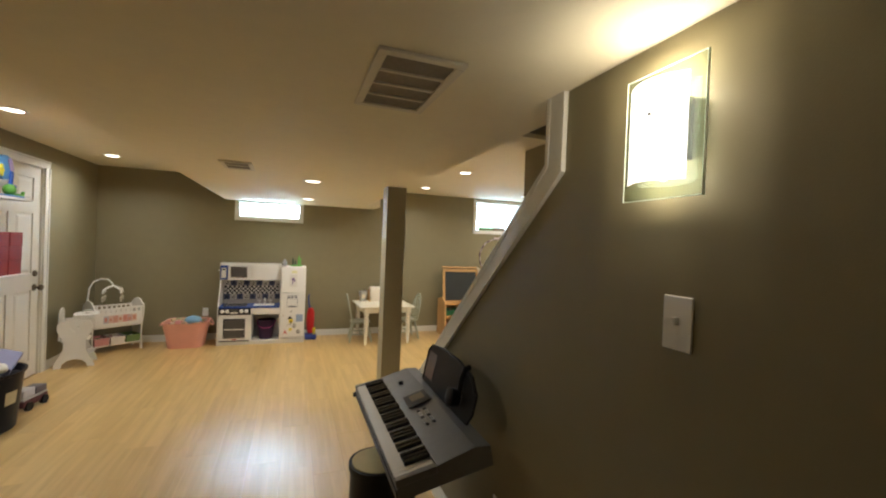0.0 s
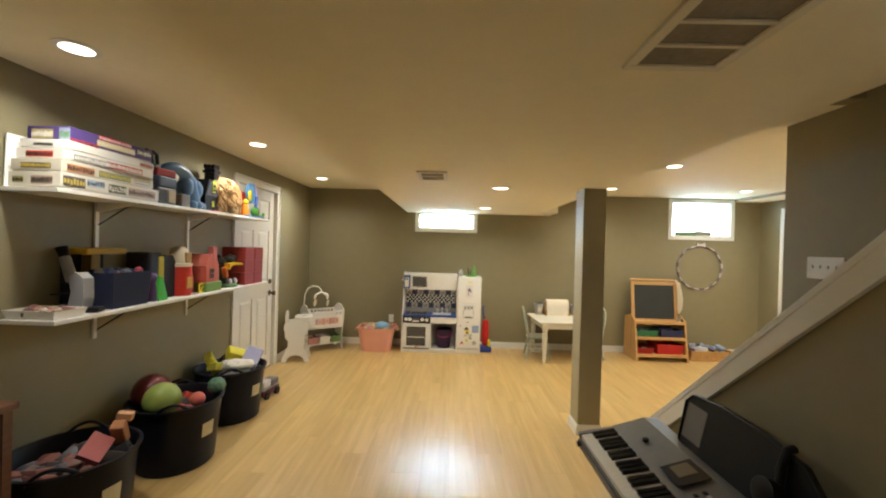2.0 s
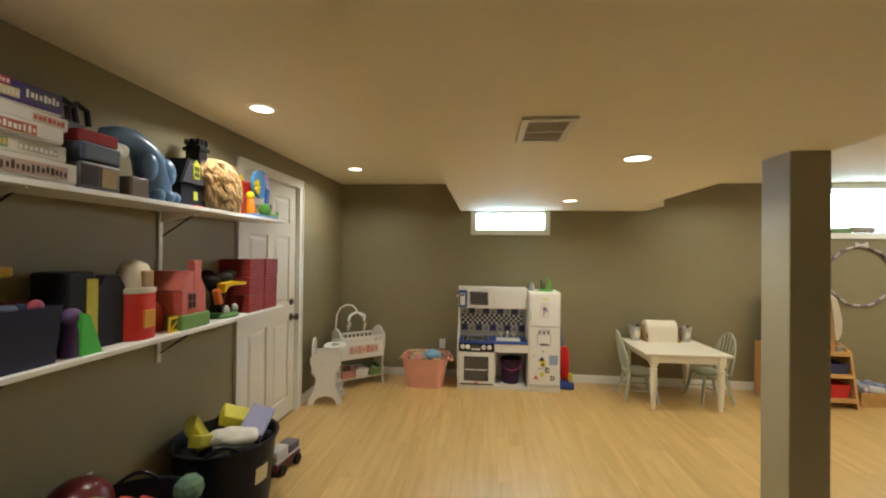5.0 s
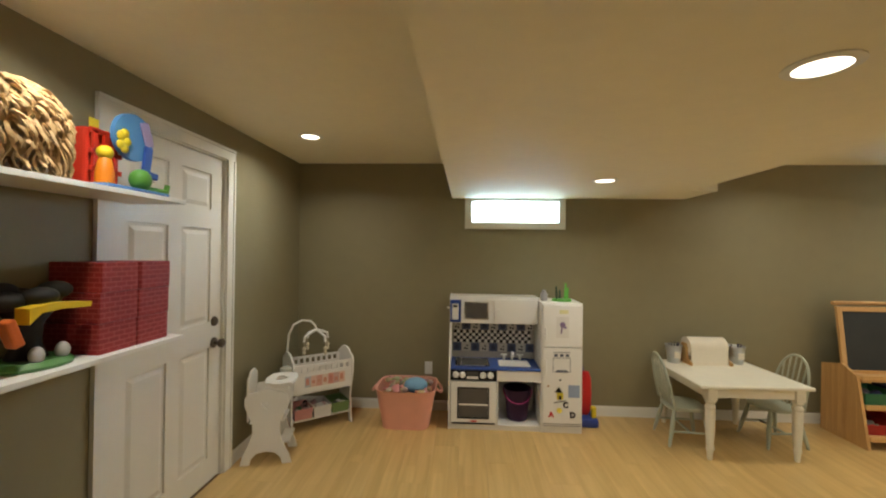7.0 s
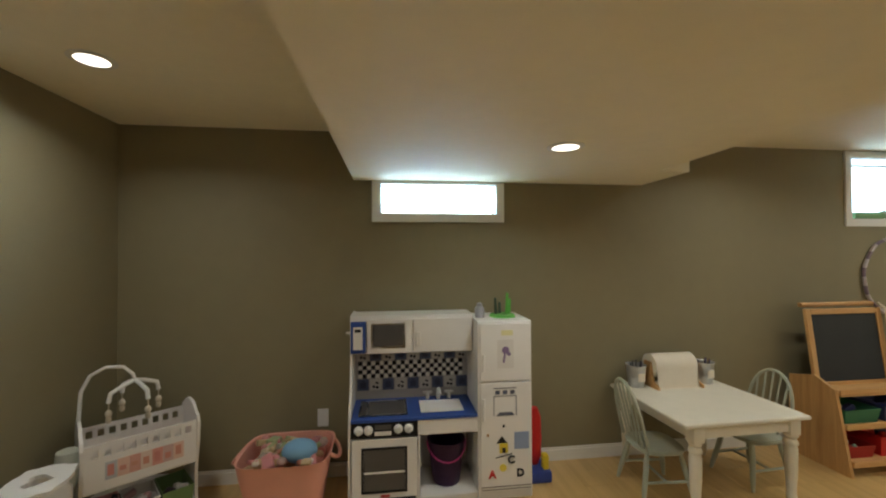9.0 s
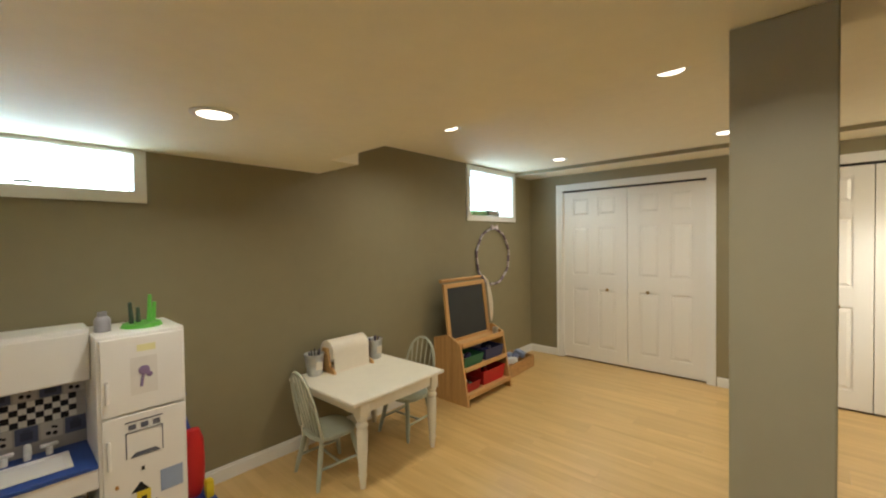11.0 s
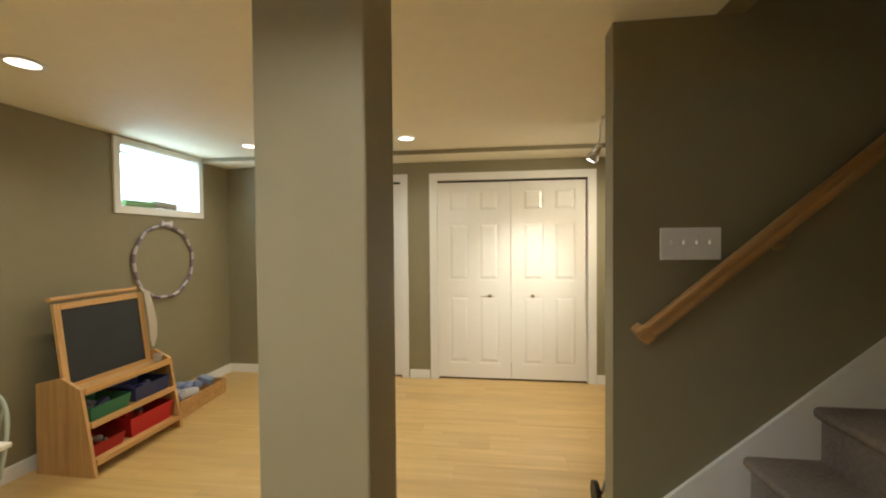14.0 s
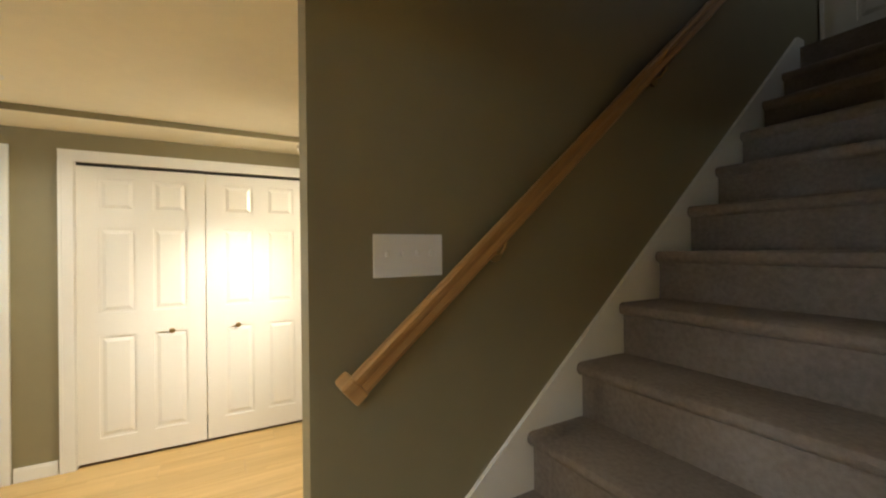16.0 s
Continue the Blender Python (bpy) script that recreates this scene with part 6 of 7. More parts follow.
block(-1.30, 3.86, S1 + 0.045, 0.06, 0.09, 0.088, (0.14, 0.1, 0.07), 0, 0, 0, "small_box", "small printed brown box", "box")
for k_, (y_, c_) in enumerate(((3.635, (0.05, 0.035, 0.03)), (3.715, (0.34, 0.24, 0.12)))):
    solid("printed_card", one(box, -0.001, 0.001, -0.032, 0.032, -0.038, 0.038), paint(*c_), "small printed card on a storage box", "card", m=pose(-1.2675, y_, S1 + 0.055))
bm = one(ball, (0, 0, 0), 0.05, 0.9, 1.1, 0.7, 24, 14)
for v in bm.verts:
    v.co += v.co.normalized() * 0.02 * noise.noise(v.co * 26)
solid("soft_toy", bm, paint(0.55, 0.56, 0.55, 0.9), "pale crumpled soft toy on the storage boxes", "soft toy", m=pose(-1.35, 3.80, S1 + 0.20), smooth=True)
bm = bm_new()
box(bm, -0.05, 0.05, -0.028, 0.028, 0.0, 0.19, 0.008)
solid("toy_case", bm, paint(0.02, 0.022, 0.03), "tall dark toy case behind the soft toy", "toy case", m=pose(-1.42, 3.80, S1), smooth=False)
bm = bm_new()
for a_ in (0.0, 0.05):
    tube(bm, [(0.0, -0.06 + a_, 0.0), (0.0, -0.065 + a_, 0.05), (0.0, -0.03 + a_, 0.075), (0.0, 0.01 + a_, 0.06), (0.0, 0.02 + a_, 0.0)], 0.011)
solid("looped_toy", bm, M_BLACKP, "black looped plastic toy on the storage boxes", "toy", m=pose(-1.38, 3.66, S1 + 0.268), smooth=True)
# blue-grey animal playset: arched body on thick legs
bm = bm_new()
spine = [(0.085, 0.0, 0.088), (0.085, 0.06, 0.086), (0.08, 0.13, 0.08), (0.06, 0.19, 0.072), (0.02, 0.235, 0.06), (-0.04, 0.258, 0.05), (-0.1, 0.255, 0.042), (-0.145, 0.24, 0.032), (-0.165, 0.228, 0.015)]
rings = []
for i, (y, z, r) in enumerate(spine):
    y0, z0 = spine[max(0, i - 1)][:2]
    y1, z1 = spine[min(len(spine) - 1, i + 1)][:2]
    d = Vector((0, y1 - y0, z1 - z0)).normalized()
    u = Vector((0, -d.z, d.y))
    rings.append([bm.verts.new(Vector((0.85 * r * math.cos(2 * math.pi * k / 20), y, z)) + u * r * math.sin(2 * math.pi * k / 20) * (0.9 + 0.08 * math.sin(3 * i))) for k in range(20)])
for lo, hi in zip(rings, rings[1:]):
    for k in range(20):
        bm.faces.new((lo[k], lo[(k + 1) % 20], hi[(k + 1) % 20], hi[k]))
bm.faces.new(rings[0])
bm.faces.new(rings[-1])
for x, y in ((0.06, 0.05), (0.065, 0.1), (0.055, 0.145), (-0.03, 0.16)):
    ball(bm, (x, y, 0.028), 0.03, 1, 1, 1, 12, 8)
ball(bm, (0.035, 0.12, 0.14), 0.045, 0.8, 1.1, 1.5)
ball(bm, (0.03, 0.03, 0.15), 0.045, 0.8, 1, 1.6)
solid("animal_playset", bm, paint(0.09, 0.17, 0.30, 0.3), "blue-grey moulded plastic animal playset", "playset", m=pose(-1.375, 3.945, S1) @ Matrix.Scale(1.06, 4), smooth=True)
# dark castle
cs = thing("toy_castle", pose(-1.40, 4.30, S1), "black toy haunted castle with a tall tower", "toy castle")
bm = bm_new()
box(bm, -0.08, 0.08, -0.15, 0.015, 0.0, 0.12)
prism(bm, [(-0.17, 0.12), (0.018, 0.12), (-0.06, 0.25), (-0.12, 0.25)], "x", -0.07, 0.09)
part("house", bm, paint(0.012, 0.011, 0.015), cs)
bm = bm_new()
prism(bm, [(-0.16, 0.125), (0.0, 0.125), (-0.068, 0.24), (-0.11, 0.24)], "x", 0.091, 0.095)
part("roof_face", bm, paint(0.07, 0.066, 0.09), cs, "grey roof face")
bm = bm_new()
box(bm, -0.04, 0.045, 0.022, 0.088, 0.0, 0.36, 0.006)
for x in (-0.035, 0.0, 0.035):
    for y in (0.028, 0.055, 0.082):
        box(bm, x - 0.01, x + 0.01, y - 0.008, y + 0.008, 0.36, 0.392)
box(bm, -0.05, 0.053, 0.016, 0.096, 0.325, 0.345)
part("tower", bm, paint(0.01, 0.009, 0.012), cs)
bm = bm_new()
box(bm, 0.096, 0.102, -0.09, -0.045, 0.15, 0.22)
prism(bm, [(-0.095, 0.22), (-0.04, 0.22), (-0.0675, 0.25)], "x", 0.096, 0.102)
part("dormer", bm, paint(0.5, 0.55, 0.05), cs, "yellow green dormer window")
for y0 in (-0.084, -0.065):
    for z0 in (0.158, 0.188):
        part("pane", one(box, 0.1022, 0.1032, y0, y0 + 0.014, z0, z0 + 0.024), paint(0.03, 0.03, 0.02), cs, "dark window pane")
part("lower_window", one(box, 0.0805, 0.084, -0.065, -0.035, 0.04, 0.085, 0.002), paint(0.5, 0.55, 0.05), cs, "yellow green window")
for z0 in (0.06, 0.15, 0.24):
    part("tower_window", one(box, 0.0455, 0.048, 0.045, 0.075, z0, z0 + 0.04, 0.002), paint(0.12, 0.11, 0.15), cs, "grey arched slit window")
part("door_step", one(box, 0.082, 0.115, -0.09, -0.02, 0.0, 0.012, 0.003), paint(0.5, 0.04, 0.04), cs, "red doorstep")
M_HAIR = mat("blonde_fibre", (0.62, 0.42, 0.19), 0.6, grain=0.2, scale=45, spec=0.3, bump=0.7, bump_scale=90, stretch=(3, 3, 0.5))
_nt = M_HAIR.node_tree
_ge, _rp = _nt.nodes.new("ShaderNodeNewGeometry"), _nt.nodes.new("ShaderNodeValToRGB")
_rp.color_ramp.elements[0].color, _rp.color_ramp.elements[1].color = (0.5, 0.32, 0.14, 1), (0.7, 0.5, 0.27, 1)
_nt.links.new(_ge.outputs["Random Per Island"], _rp.inputs["Fac"])
_nt.links.new(_rp.outputs["Color"], _nt.nodes["Principled BSDF"].inputs["Base Color"])
# blonde styling head, turned to the wall: loose locks over a rounded crown
rng = random.Random(5)
bm = bm_new()
ball(bm, (0, 0, 0.17), 0.105, 1, 1.1, 1.1, 20, 14)
for i in range(430):
    a = rng.uniform(0, 6.28)
    e = math.asin(rng.uniform(-0.45, 0.99))
    out, side = Vector((math.cos(a), math.sin(a), 0)), Vector((-math.sin(a), math.cos(a), 0))
    p = Vector((0.104 * math.cos(a) * math.cos(e), 0.118 * math.sin(a) * math.cos(e), 0.17 + 0.115 * math.sin(e)))
    L, ph, turns, wide = rng.uniform(0.07, 0.18), rng.uniform(0, 6.28), rng.uniform(1.0, 2.4), rng.uniform(0.009, 0.019)
    thick = rng.uniform(0.0028, 0.0062)
    rings = []
    for k in range(15):
        q = k / 14
        t_ = ph + turns * 6.28 * q
        c = p + out * (0.05 * math.sin(min(1.0, q * 1.3) * 1.57) * (0.35 + 0.65 * math.sin(e))) + Vector((0, 0, -L * q * (0.3 + 0.7 * q))) + (out * math.cos(t_) + side * math.sin(t_)) * wide * (0.3 + 0.7 * q)
        r = thick * (0.45 + 0.9 * math.sin(math.pi * (0.12 + 0.8 * q)))
        ring = []
        for j in range(6):
            b = 6.2832 * j / 6
            v = c + (out * math.cos(b) + (side * 0.8 + Vector((0, 0, 0.6))) * math.sin(b)) * r * (1 + 0.22 * math.sin(3 * b + ph))
            ring.append(bm.verts.new((max(-0.125, min(v.x, 0.135)), v.y, max(0.004, v.z))))
        rings.append(ring)
    for lo, hi in zip(rings, rings[1:]):
        for j in range(6):
            bm.faces.new((lo[j], lo[(j + 1) % 6], hi[(j + 1) % 6], hi[j]))
    bm.faces.new(rings[0])
    bm.faces.new(rings[-1])
solid("styling_head", bm, M_HAIR, "curly blonde toy styling head on the shelf", "doll head", m=pose(-1.37, 4.455, S1) @ Matrix.Scale(1.08, 4), smooth=True)
# bright playset at the shelf's end
ps = thing("ride_playset", pose(-1.36, 4.805, S1) @ Matrix.Scale(1.13, 4), "bright red, blue and orange toy fairground playset", "playset")
part("base", one(box, -0.08, 0.10, -0.11, 0.16, 0.0, 0.012, 0.004), paint(0.08, 0.22, 0.5), ps, "blue base")
bm = bm_new()
for y in (-0.06, -0.02, 0.02):
    box(bm, -0.01, 0.0, y, y + 0.014, 0.012, 0.2)
for z in (0.06, 0.12, 0.19):
    box(bm, -0.01, 0.0, -0.07, 0.05, z, z + 0.016)
box(bm, -0.07, -0.02, -0.07, 0.05, 0.012, 0.21, 0.01)
part("lattice", bm, paint(0.6, 0.035, 0.015), ps, "red lattice wall")
bm = bm_new()
lathe(bm, [(0.028, 0.012), (0.026, 0.05), (0.02, 0.09), (0.014, 0.1)], seg=16)
part("figure_body", bm, paint(0.75, 0.22, 0.01), ps, "orange figure body", True, m=pose(0.05, -0.07, 0))
part("figure_head", one(ball, (0.05, -0.07, 0.118), 0.024), paint(0.75, 0.55, 0.02), ps, "yellow figure head", True)
part("wheel", one(rod, (-0.002, 0, 0), (0.016, 0, 0), 0.085, None, 32), paint(0.10, 0.30, 0.62), ps, "large blue wheel", True, m=pose(0.02, 0.065, 0.205))
bm = bm_new()
box(bm, 0.018, 0.024, 0.02, 0.06, -0.05, 0.04, 0.002)
part("wheel_seat", bm, paint(0.42, 0.34, 0.6), ps, "lilac wheel seat", m=pose(0.02, 0.075, 0.22, 20))
bm = bm_new()
box(bm, 0.018, 0.03, 0.03, 0.065, -0.12, -0.01, 0.004)
box(bm, 0.018, 0.034, 0.045, 0.1, -0.125, -0.1, 0.004)
part("slide", bm, paint(0.03, 0.1, 0.45), ps, "dark blue slide", m=pose(0.02, 0.075, 0.2, -8))
bm = bm_new()
for k in range(5):
    ball(bm, (0.02, -0.02 + 0.014 * math.cos(k * 1.25), 0.028 * math.sin(k * 1.25)), 0.017, 0.5, 1, 1, 10, 6)
part("star", bm, paint(0.72, 0.6, 0.03), ps, "yellow star", True, m=pose(0.022, 0.03, 0.18))
part("green_figure", one(ball, (0.06, 0.065, 0.05), 0.036, 1, 1, 1.1), paint(0.1, 0.32, 0.05), ps, "green round figure", True)
bm = bm_new()
tube(bm, [(0.07, 0.08, 0.02), (0.08, 0.13, 0.018), (0.085, 0.16, 0.02), (0.085, 0.165, 0.045)], 0.01)
part("green_tail", bm, paint(0.16, 0.42, 0.08), ps, "green tail", True)
part("flag", one(box, -0.045, -0.04, -0.035, 0.0, 0.21, 0.25, 0.001), paint(0.7, 0.6, 0.05), ps, "yellow flag")

# ---- playsets on the lower shelf ----
# microscope
ms = thing("toy_microscope", pose(-1.39, 3.165, S2) @ Matrix.Scale(0.9, 4), "white and black toy microscope", "microscope")
part("foot", one(box, -0.1, 0.08, -0.045, 0.045, 0, 0.03, 0.008), M_BLACKP, ms)
bm = bm_new()
prism(bm, [(0.0, 0.03), (0.085, 0.03), (0.095, 0.09), (0.09, 0.2), (0.05, 0.235), (0.0, 0.21), (0.02, 0.12)], "y", -0.035, 0.035)
part("arm", bm, paint(0.3, 0.3, 0.33), ms, "grey arm")
part("tube", one(rod, (-0.005, 0, 0.18), (-0.055, 0, 0.32), 0.03, 0.026, 16), paint(0.3, 0.3, 0.32), ms, "grey tube", True)
part("eyepiece", one(rod, (-0.055, 0, 0.32), (-0.075, 0, 0.375), 0.024, 0.03, 16), M_BLACKP, ms, "black eyepiece", True)
part("stage", one(box, -0.09, 0.0, -0.05, 0.05, 0.1, 0.112, 0.002), M_BLACKP, ms)
# tray of bits
bin_open("white_tray", pose(-1.375, 3.015, S2), 0.25, 0.17, 0.042, M_WHITE, "shallow white tray of small bits", "tray")
heap(pose(-1.375, 3.015, S2), -0.09, 0.09, -0.06, 0.06, 0.03, [(0.3, 0.16, 0.13), (0.45, 0.34, 0.26), (0.14, 0.1, 0.1), (0.5, 0.45, 0.4), (0.4, 0.2, 0.2)], 26, 0.02, "small_toy", "small brown piece in a white tray", "toy", 41)
block(-1.30, 3.19, S2 + 0.014, 0.07, 0.08, 0.026, (0.015, 0.015, 0.02), 0, 0, 20, "loose_toy", "flat black toy on the shelf edge", "toy")
# yellow topped garage
gg = thing("toy_garage", pose(-1.42, 3.33, S2), "dark toy garage with a yellow deck", "toy garage")
part("column", one(box, -0.06, 0.0, -0.03, 0.03, 0.0, 0.3, 0.006), paint(0.35, 0.22, 0.03), gg, "ochre column")
part("deck", one(box, -0.08, 0.07, -0.13, 0.13, 0.301, 0.335, 0.008), paint(0.5, 0.3, 0.02), gg, "yellow deck")
part("wall", one(box, -0.085, -0.065, -0.12, 0.12, 0.0, 0.30), paint(0.03, 0.03, 0.04), gg)
# clear blue bin
bin_open("plastic_bin", pose(-1.375, 3.40, S2), 0.235, 0.28, 0.2, paint(0.03, 0.036, 0.07, 0.2), "dark blue translucent bin of toys on the shelf")
heap(pose(-1.375, 3.40, S2), -0.08, 0.08, -0.1, 0.1, 0.185, [(0.03, 0.04, 0.08), (0.2, 0.15, 0.1), (0.08, 0.1, 0.15), (0.3, 0.05, 0.08)], 16, 0.035, "small_toy", "small dark toy in a shelf bin", "toy", 42)
bm = bm_new()
lathe(bm, [(0.035, 0), (0.03, 0.09), (0.022, 0.12)], seg=14)
ball(bm, (0, 0, 0.145), 0.032)
solid("toy_figure", bm, paint(0.12, 0.06, 0.18), "purple toy figure beside the bin", "toy figure", m=pose(-1.31, 3.615, S2), smooth=True)
bm = bm_new()
prism(bm, [(-0.03, 0), (0.05, 0), (0.03, 0.06), (0.0, 0.15), (-0.03, 0.16)], "x", -0.02, 0.02)
solid("toy_slide", bm, paint(0.08, 0.5, 0.08), "bright green toy slide on the shelf edge", "toy slide", m=pose(-1.285, 3.645, S2))
# black boxes with yellow stripe
block(-1.40, 3.66, S2 + 0.155, 0.16, 0.12, 0.308, (0.014, 0.014, 0.016), 0, 0, 0, "toy_case", "tall black toy case", "toy case")
bm = one(box, -0.001, 0.003, -0.022, 0.022, -0.12, 0.12)
for k in range(4):
    box(bm, 0.0032, 0.005, -0.012, 0.012, -0.1 + k * 0.055, -0.07 + k * 0.055)
solid("striped_panel", bm, paint(0.5, 0.42, 0.05), "yellow panel with printed squares on a black case", "panel", m=pose(-1.3195, 3.70, S2 + 0.16))
bm = bm_new()
prism(bm, [(-0.06, 0.0), (0.06, 0.0), (0.06, 0.24), (0.03, 0.29), (-0.03, 0.29), (-0.06, 0.24)], "x", -0.09, 0.07)
solid("toy_case", bm, paint(0.02, 0.018, 0.025), "black arched toy case", "toy case", m=pose(-1.40, 3.795, S2))
# red silo with white top
si = thing("toy_silo", pose(-1.355, 3.925, S2), "red toy silo with a white domed top", "toy silo")
bm = bm_new()
lathe(bm, [(0.08, 0.0), (0.08, 0.20), (0.074, 0.21)], seg=24)
part("body", bm, paint(0.5, 0.025, 0.015), si, smooth=True)
bm = bm_new()
lathe(bm, [(0.083, 0.205), (0.083, 0.225), (0.07, 0.23), (0.066, 0.29), (0.05, 0.33), (0.02, 0.348), (0.002, 0.35)], seg=24)
part("dome", bm, paint(0.68, 0.62, 0.5), si, "cream white dome", True)
part("dome_door", one(box, 0.055, 0.075, -0.028, 0.028, 0.232, 0.305, 0.008), paint(0.4, 0.25, 0.12), si, "tan dome opening")
part("label", one(box, 0.074, 0.0835, -0.03, 0.03, 0.05, 0.13, 0.004), paint(0.6, 0.3, 0.05), si, "orange label")
# small barn and gate
bm = bm_new()
prism(bm, [(-0.05, 0.0), (0.05, 0.0), (0.05, 0.09), (0.03, 0.13), (0.0, 0.145), (-0.03, 0.13), (-0.05, 0.09)], "x", -0.06, 0.05)
solid("toy_barn", bm, paint(0.35, 0.04, 0.02), "small red toy barn", "toy barn", m=pose(-1.40, 4.045, S2))
bm = bm_new()
for a in ((-0.04, 0.04, 0.0, 0.012), (-0.04, 0.04, 0.062, 0.074), (-0.04, -0.03, 0.012, 0.062), (0.03, 0.04, 0.012, 0.062)):
    box(bm, -0.004, 0.004, a[0], a[1], a[2], a[3])
prism(bm, [(-0.03, 0.012), (-0.02, 0.012), (0.03, 0.062), (0.02, 0.062)], "x", -0.003, 0.003)
solid("toy_gate", bm, paint(0.68, 0.52, 0.02), "small yellow toy gate", "toy gate", m=pose(-1.285, 4.085, S2))
# pink house
PKH = paint(0.58, 0.16, 0.13)
ph = thing("toy_house", pose(-1.37, 4.18, S2), "pink toy house with a chimney on a green base", "toy house")
part("base", one(box, -0.09, 0.112, -0.085, 0.12, 0.0, 0.075, 0.01), paint(0.16, 0.30, 0.08), ph, "green base")
bm = bm_new()
prism(bm, [(-0.075, 0.0755), (0.075, 0.0755), (0.075, 0.19), (0.086, 0.198), (0.03, 0.29), (-0.03, 0.29), (-0.086, 0.198), (-0.075, 0.19)], "x", -0.085, 0.105)
part("house_body", bm, PKH, ph)
bm = bm_new()
prism(bm, [(0.0, 0.20), (0.055, 0.20), (0.05, 0.325), (0.056, 0.33), (0.056, 0.345), (0.0, 0.345), (0.0, 0.33), (0.006, 0.325)], "x", 0.068, 0.1065)
part("chimney", bm, PKH, ph)
bm = bm_new()
prism(bm, [(0.085, 0.0755), (0.112, 0.0755), (0.112, 0.165), (0.1, 0.19), (0.085, 0.19)], "x", -0.07, 0.09)
part("porch", bm, PKH, ph)
for y0 in (-0.04,):
    bm = bm_new()
    box(bm, 0.1052, 0.108, y0, y0 + 0.055, 0.1, 0.18)
    w_ = part("window", bm, paint(0.4, 0.13, 0.1), ph, "dark pink window frame")
    for a, b in ((0.004, 0.025), (0.03, 0.051)):
        for c, d in ((0.105, 0.137), (0.143, 0.175)):
            part("pane", one(box, 0.1082, 0.1092, y0 + a, y0 + b, c, d), paint(0.05, 0.03, 0.03), w_)
# tree house with yellow slide
th = thing("tree_playset", pose(-1.39, 4.542, S2) @ Matrix.Scale(0.92, 4), "dark toy tree playset with a yellow slide", "playset")
bm = bm_new()
lathe(bm, [(0.115, 0.0), (0.12, 0.012), (0.1, 0.03)], seg=20, sx=0.9, sy=1.05)
part("base", bm, paint(0.07, 0.2, 0.05), th, "green base", True, m=pose(0.02, 0, 0))
bm = bm_new()
lathe(bm, [(0.06, 0.03), (0.04, 0.08), (0.045, 0.15), (0.075, 0.2), (0.07, 0.24), (0.03, 0.27)], seg=16)
for k in range(6):
    ball(bm, (0.05 * math.cos(k), 0.085 * math.sin(k), 0.25 + 0.02 * math.sin(k * 2)), 0.05, 1, 1.1, 0.7, 10, 8)
part("tree", bm, paint(0.022, 0.02, 0.017, 0.6), th, "dark moulded tree", True)
bm = bm_new()
prism(bm, [(-0.09, 0.165), (-0.05, 0.2), (0.02, 0.205), (0.13, 0.2), (0.135, 0.22), (0.0, 0.232), (-0.09, 0.22)], "x", 0.06, 0.115)
part("slide", bm, paint(0.68, 0.46, 0.015), th, "yellow slide")
part("slide_support", one(box, 0.065, 0.108, -0.085, -0.05, 0.125, 0.225, 0.008), paint(0.6, 0.13, 0.02), th, "orange slide support", m=pose(0, 0, 0, 20))
for y in (-0.04, 0.05):
    part("animal", one(ball, (0.085, y, 0.05), 0.024, 1, 0.9, 1.3), paint(0.45, 0.43, 0.42), th, "small pale animal figure", True)
# red cardboard bricks
CB = mat("red_brick_cardboard", (0.30, 0.022, 0.018), 0.55, grain=0.2, scale=60)
_nt = CB.node_tree
_bt, _tc, _sp = _nt.nodes.new("ShaderNodeTexBrick"), _nt.nodes.new("ShaderNodeTexCoord"), _nt.nodes.new("ShaderNodeSeparateXYZ")
_ad, _cx = _nt.nodes.new("ShaderNodeMath"), _nt.nodes.new("ShaderNodeCombineXYZ")
_nt.links.new(_tc.outputs["Object"], _sp.inputs[0])
_nt.links.new(_sp.outputs["X"], _ad.inputs[0])
_nt.links.new(_sp.outputs["Y"], _ad.inputs[1])
_nt.links.new(_ad.outputs[0], _cx.inputs[0])
_nt.links.new(_sp.outputs["Z"], _cx.inputs[1])
_nt.links.new(_cx.outputs[0], _bt.inputs["Vector"])
_bt.inputs["Color1"].default_value, _bt.inputs["Color2"].default_value, _bt.inputs["Mortar"].default_value = (0.30, 0.02, 0.018, 1), (0.24, 0.014, 0.014, 1), (0.42, 0.09, 0.075, 1)
_bt.inputs["Scale"].default_value, _bt.inputs["Mortar Size"].default_value, _bt.inputs["Brick Width"].default_value, _bt.inputs["Row Height"].default_value = 1.0, 0.0016, 0.045, 0.019
_nt.links.new(_bt.outputs["Color"], _nt.nodes["Principled BSDF"].inputs["Base Color"])
for i, (y, z, w_, h_) in enumerate(((4.83, 0.0, 0.165, 0.113), (5.0, 0.0, 0.165, 0.113), (4.835, 0.1135, 0.165, 0.113), (5.003, 0.1135, 0.168, 0.113), (4.84, 0.227, 0.155, 0.113), (5.012, 0.227, 0.16, 0.113))):
    bm = one(box, -0.11, 0.11, -w_ / 2, w_ / 2, 0, h_ - 0.001, 0.003)
    tagged(part("cardboard_brick", bm, CB, None, m=pose(-1.385, y - 0.062, S2 + z, 0, 0, (0, 1, -1, 1.5, -2, 1)[i])), "red cardboard building brick stacked on the shelf", "toy brick", "cardboard bricks")

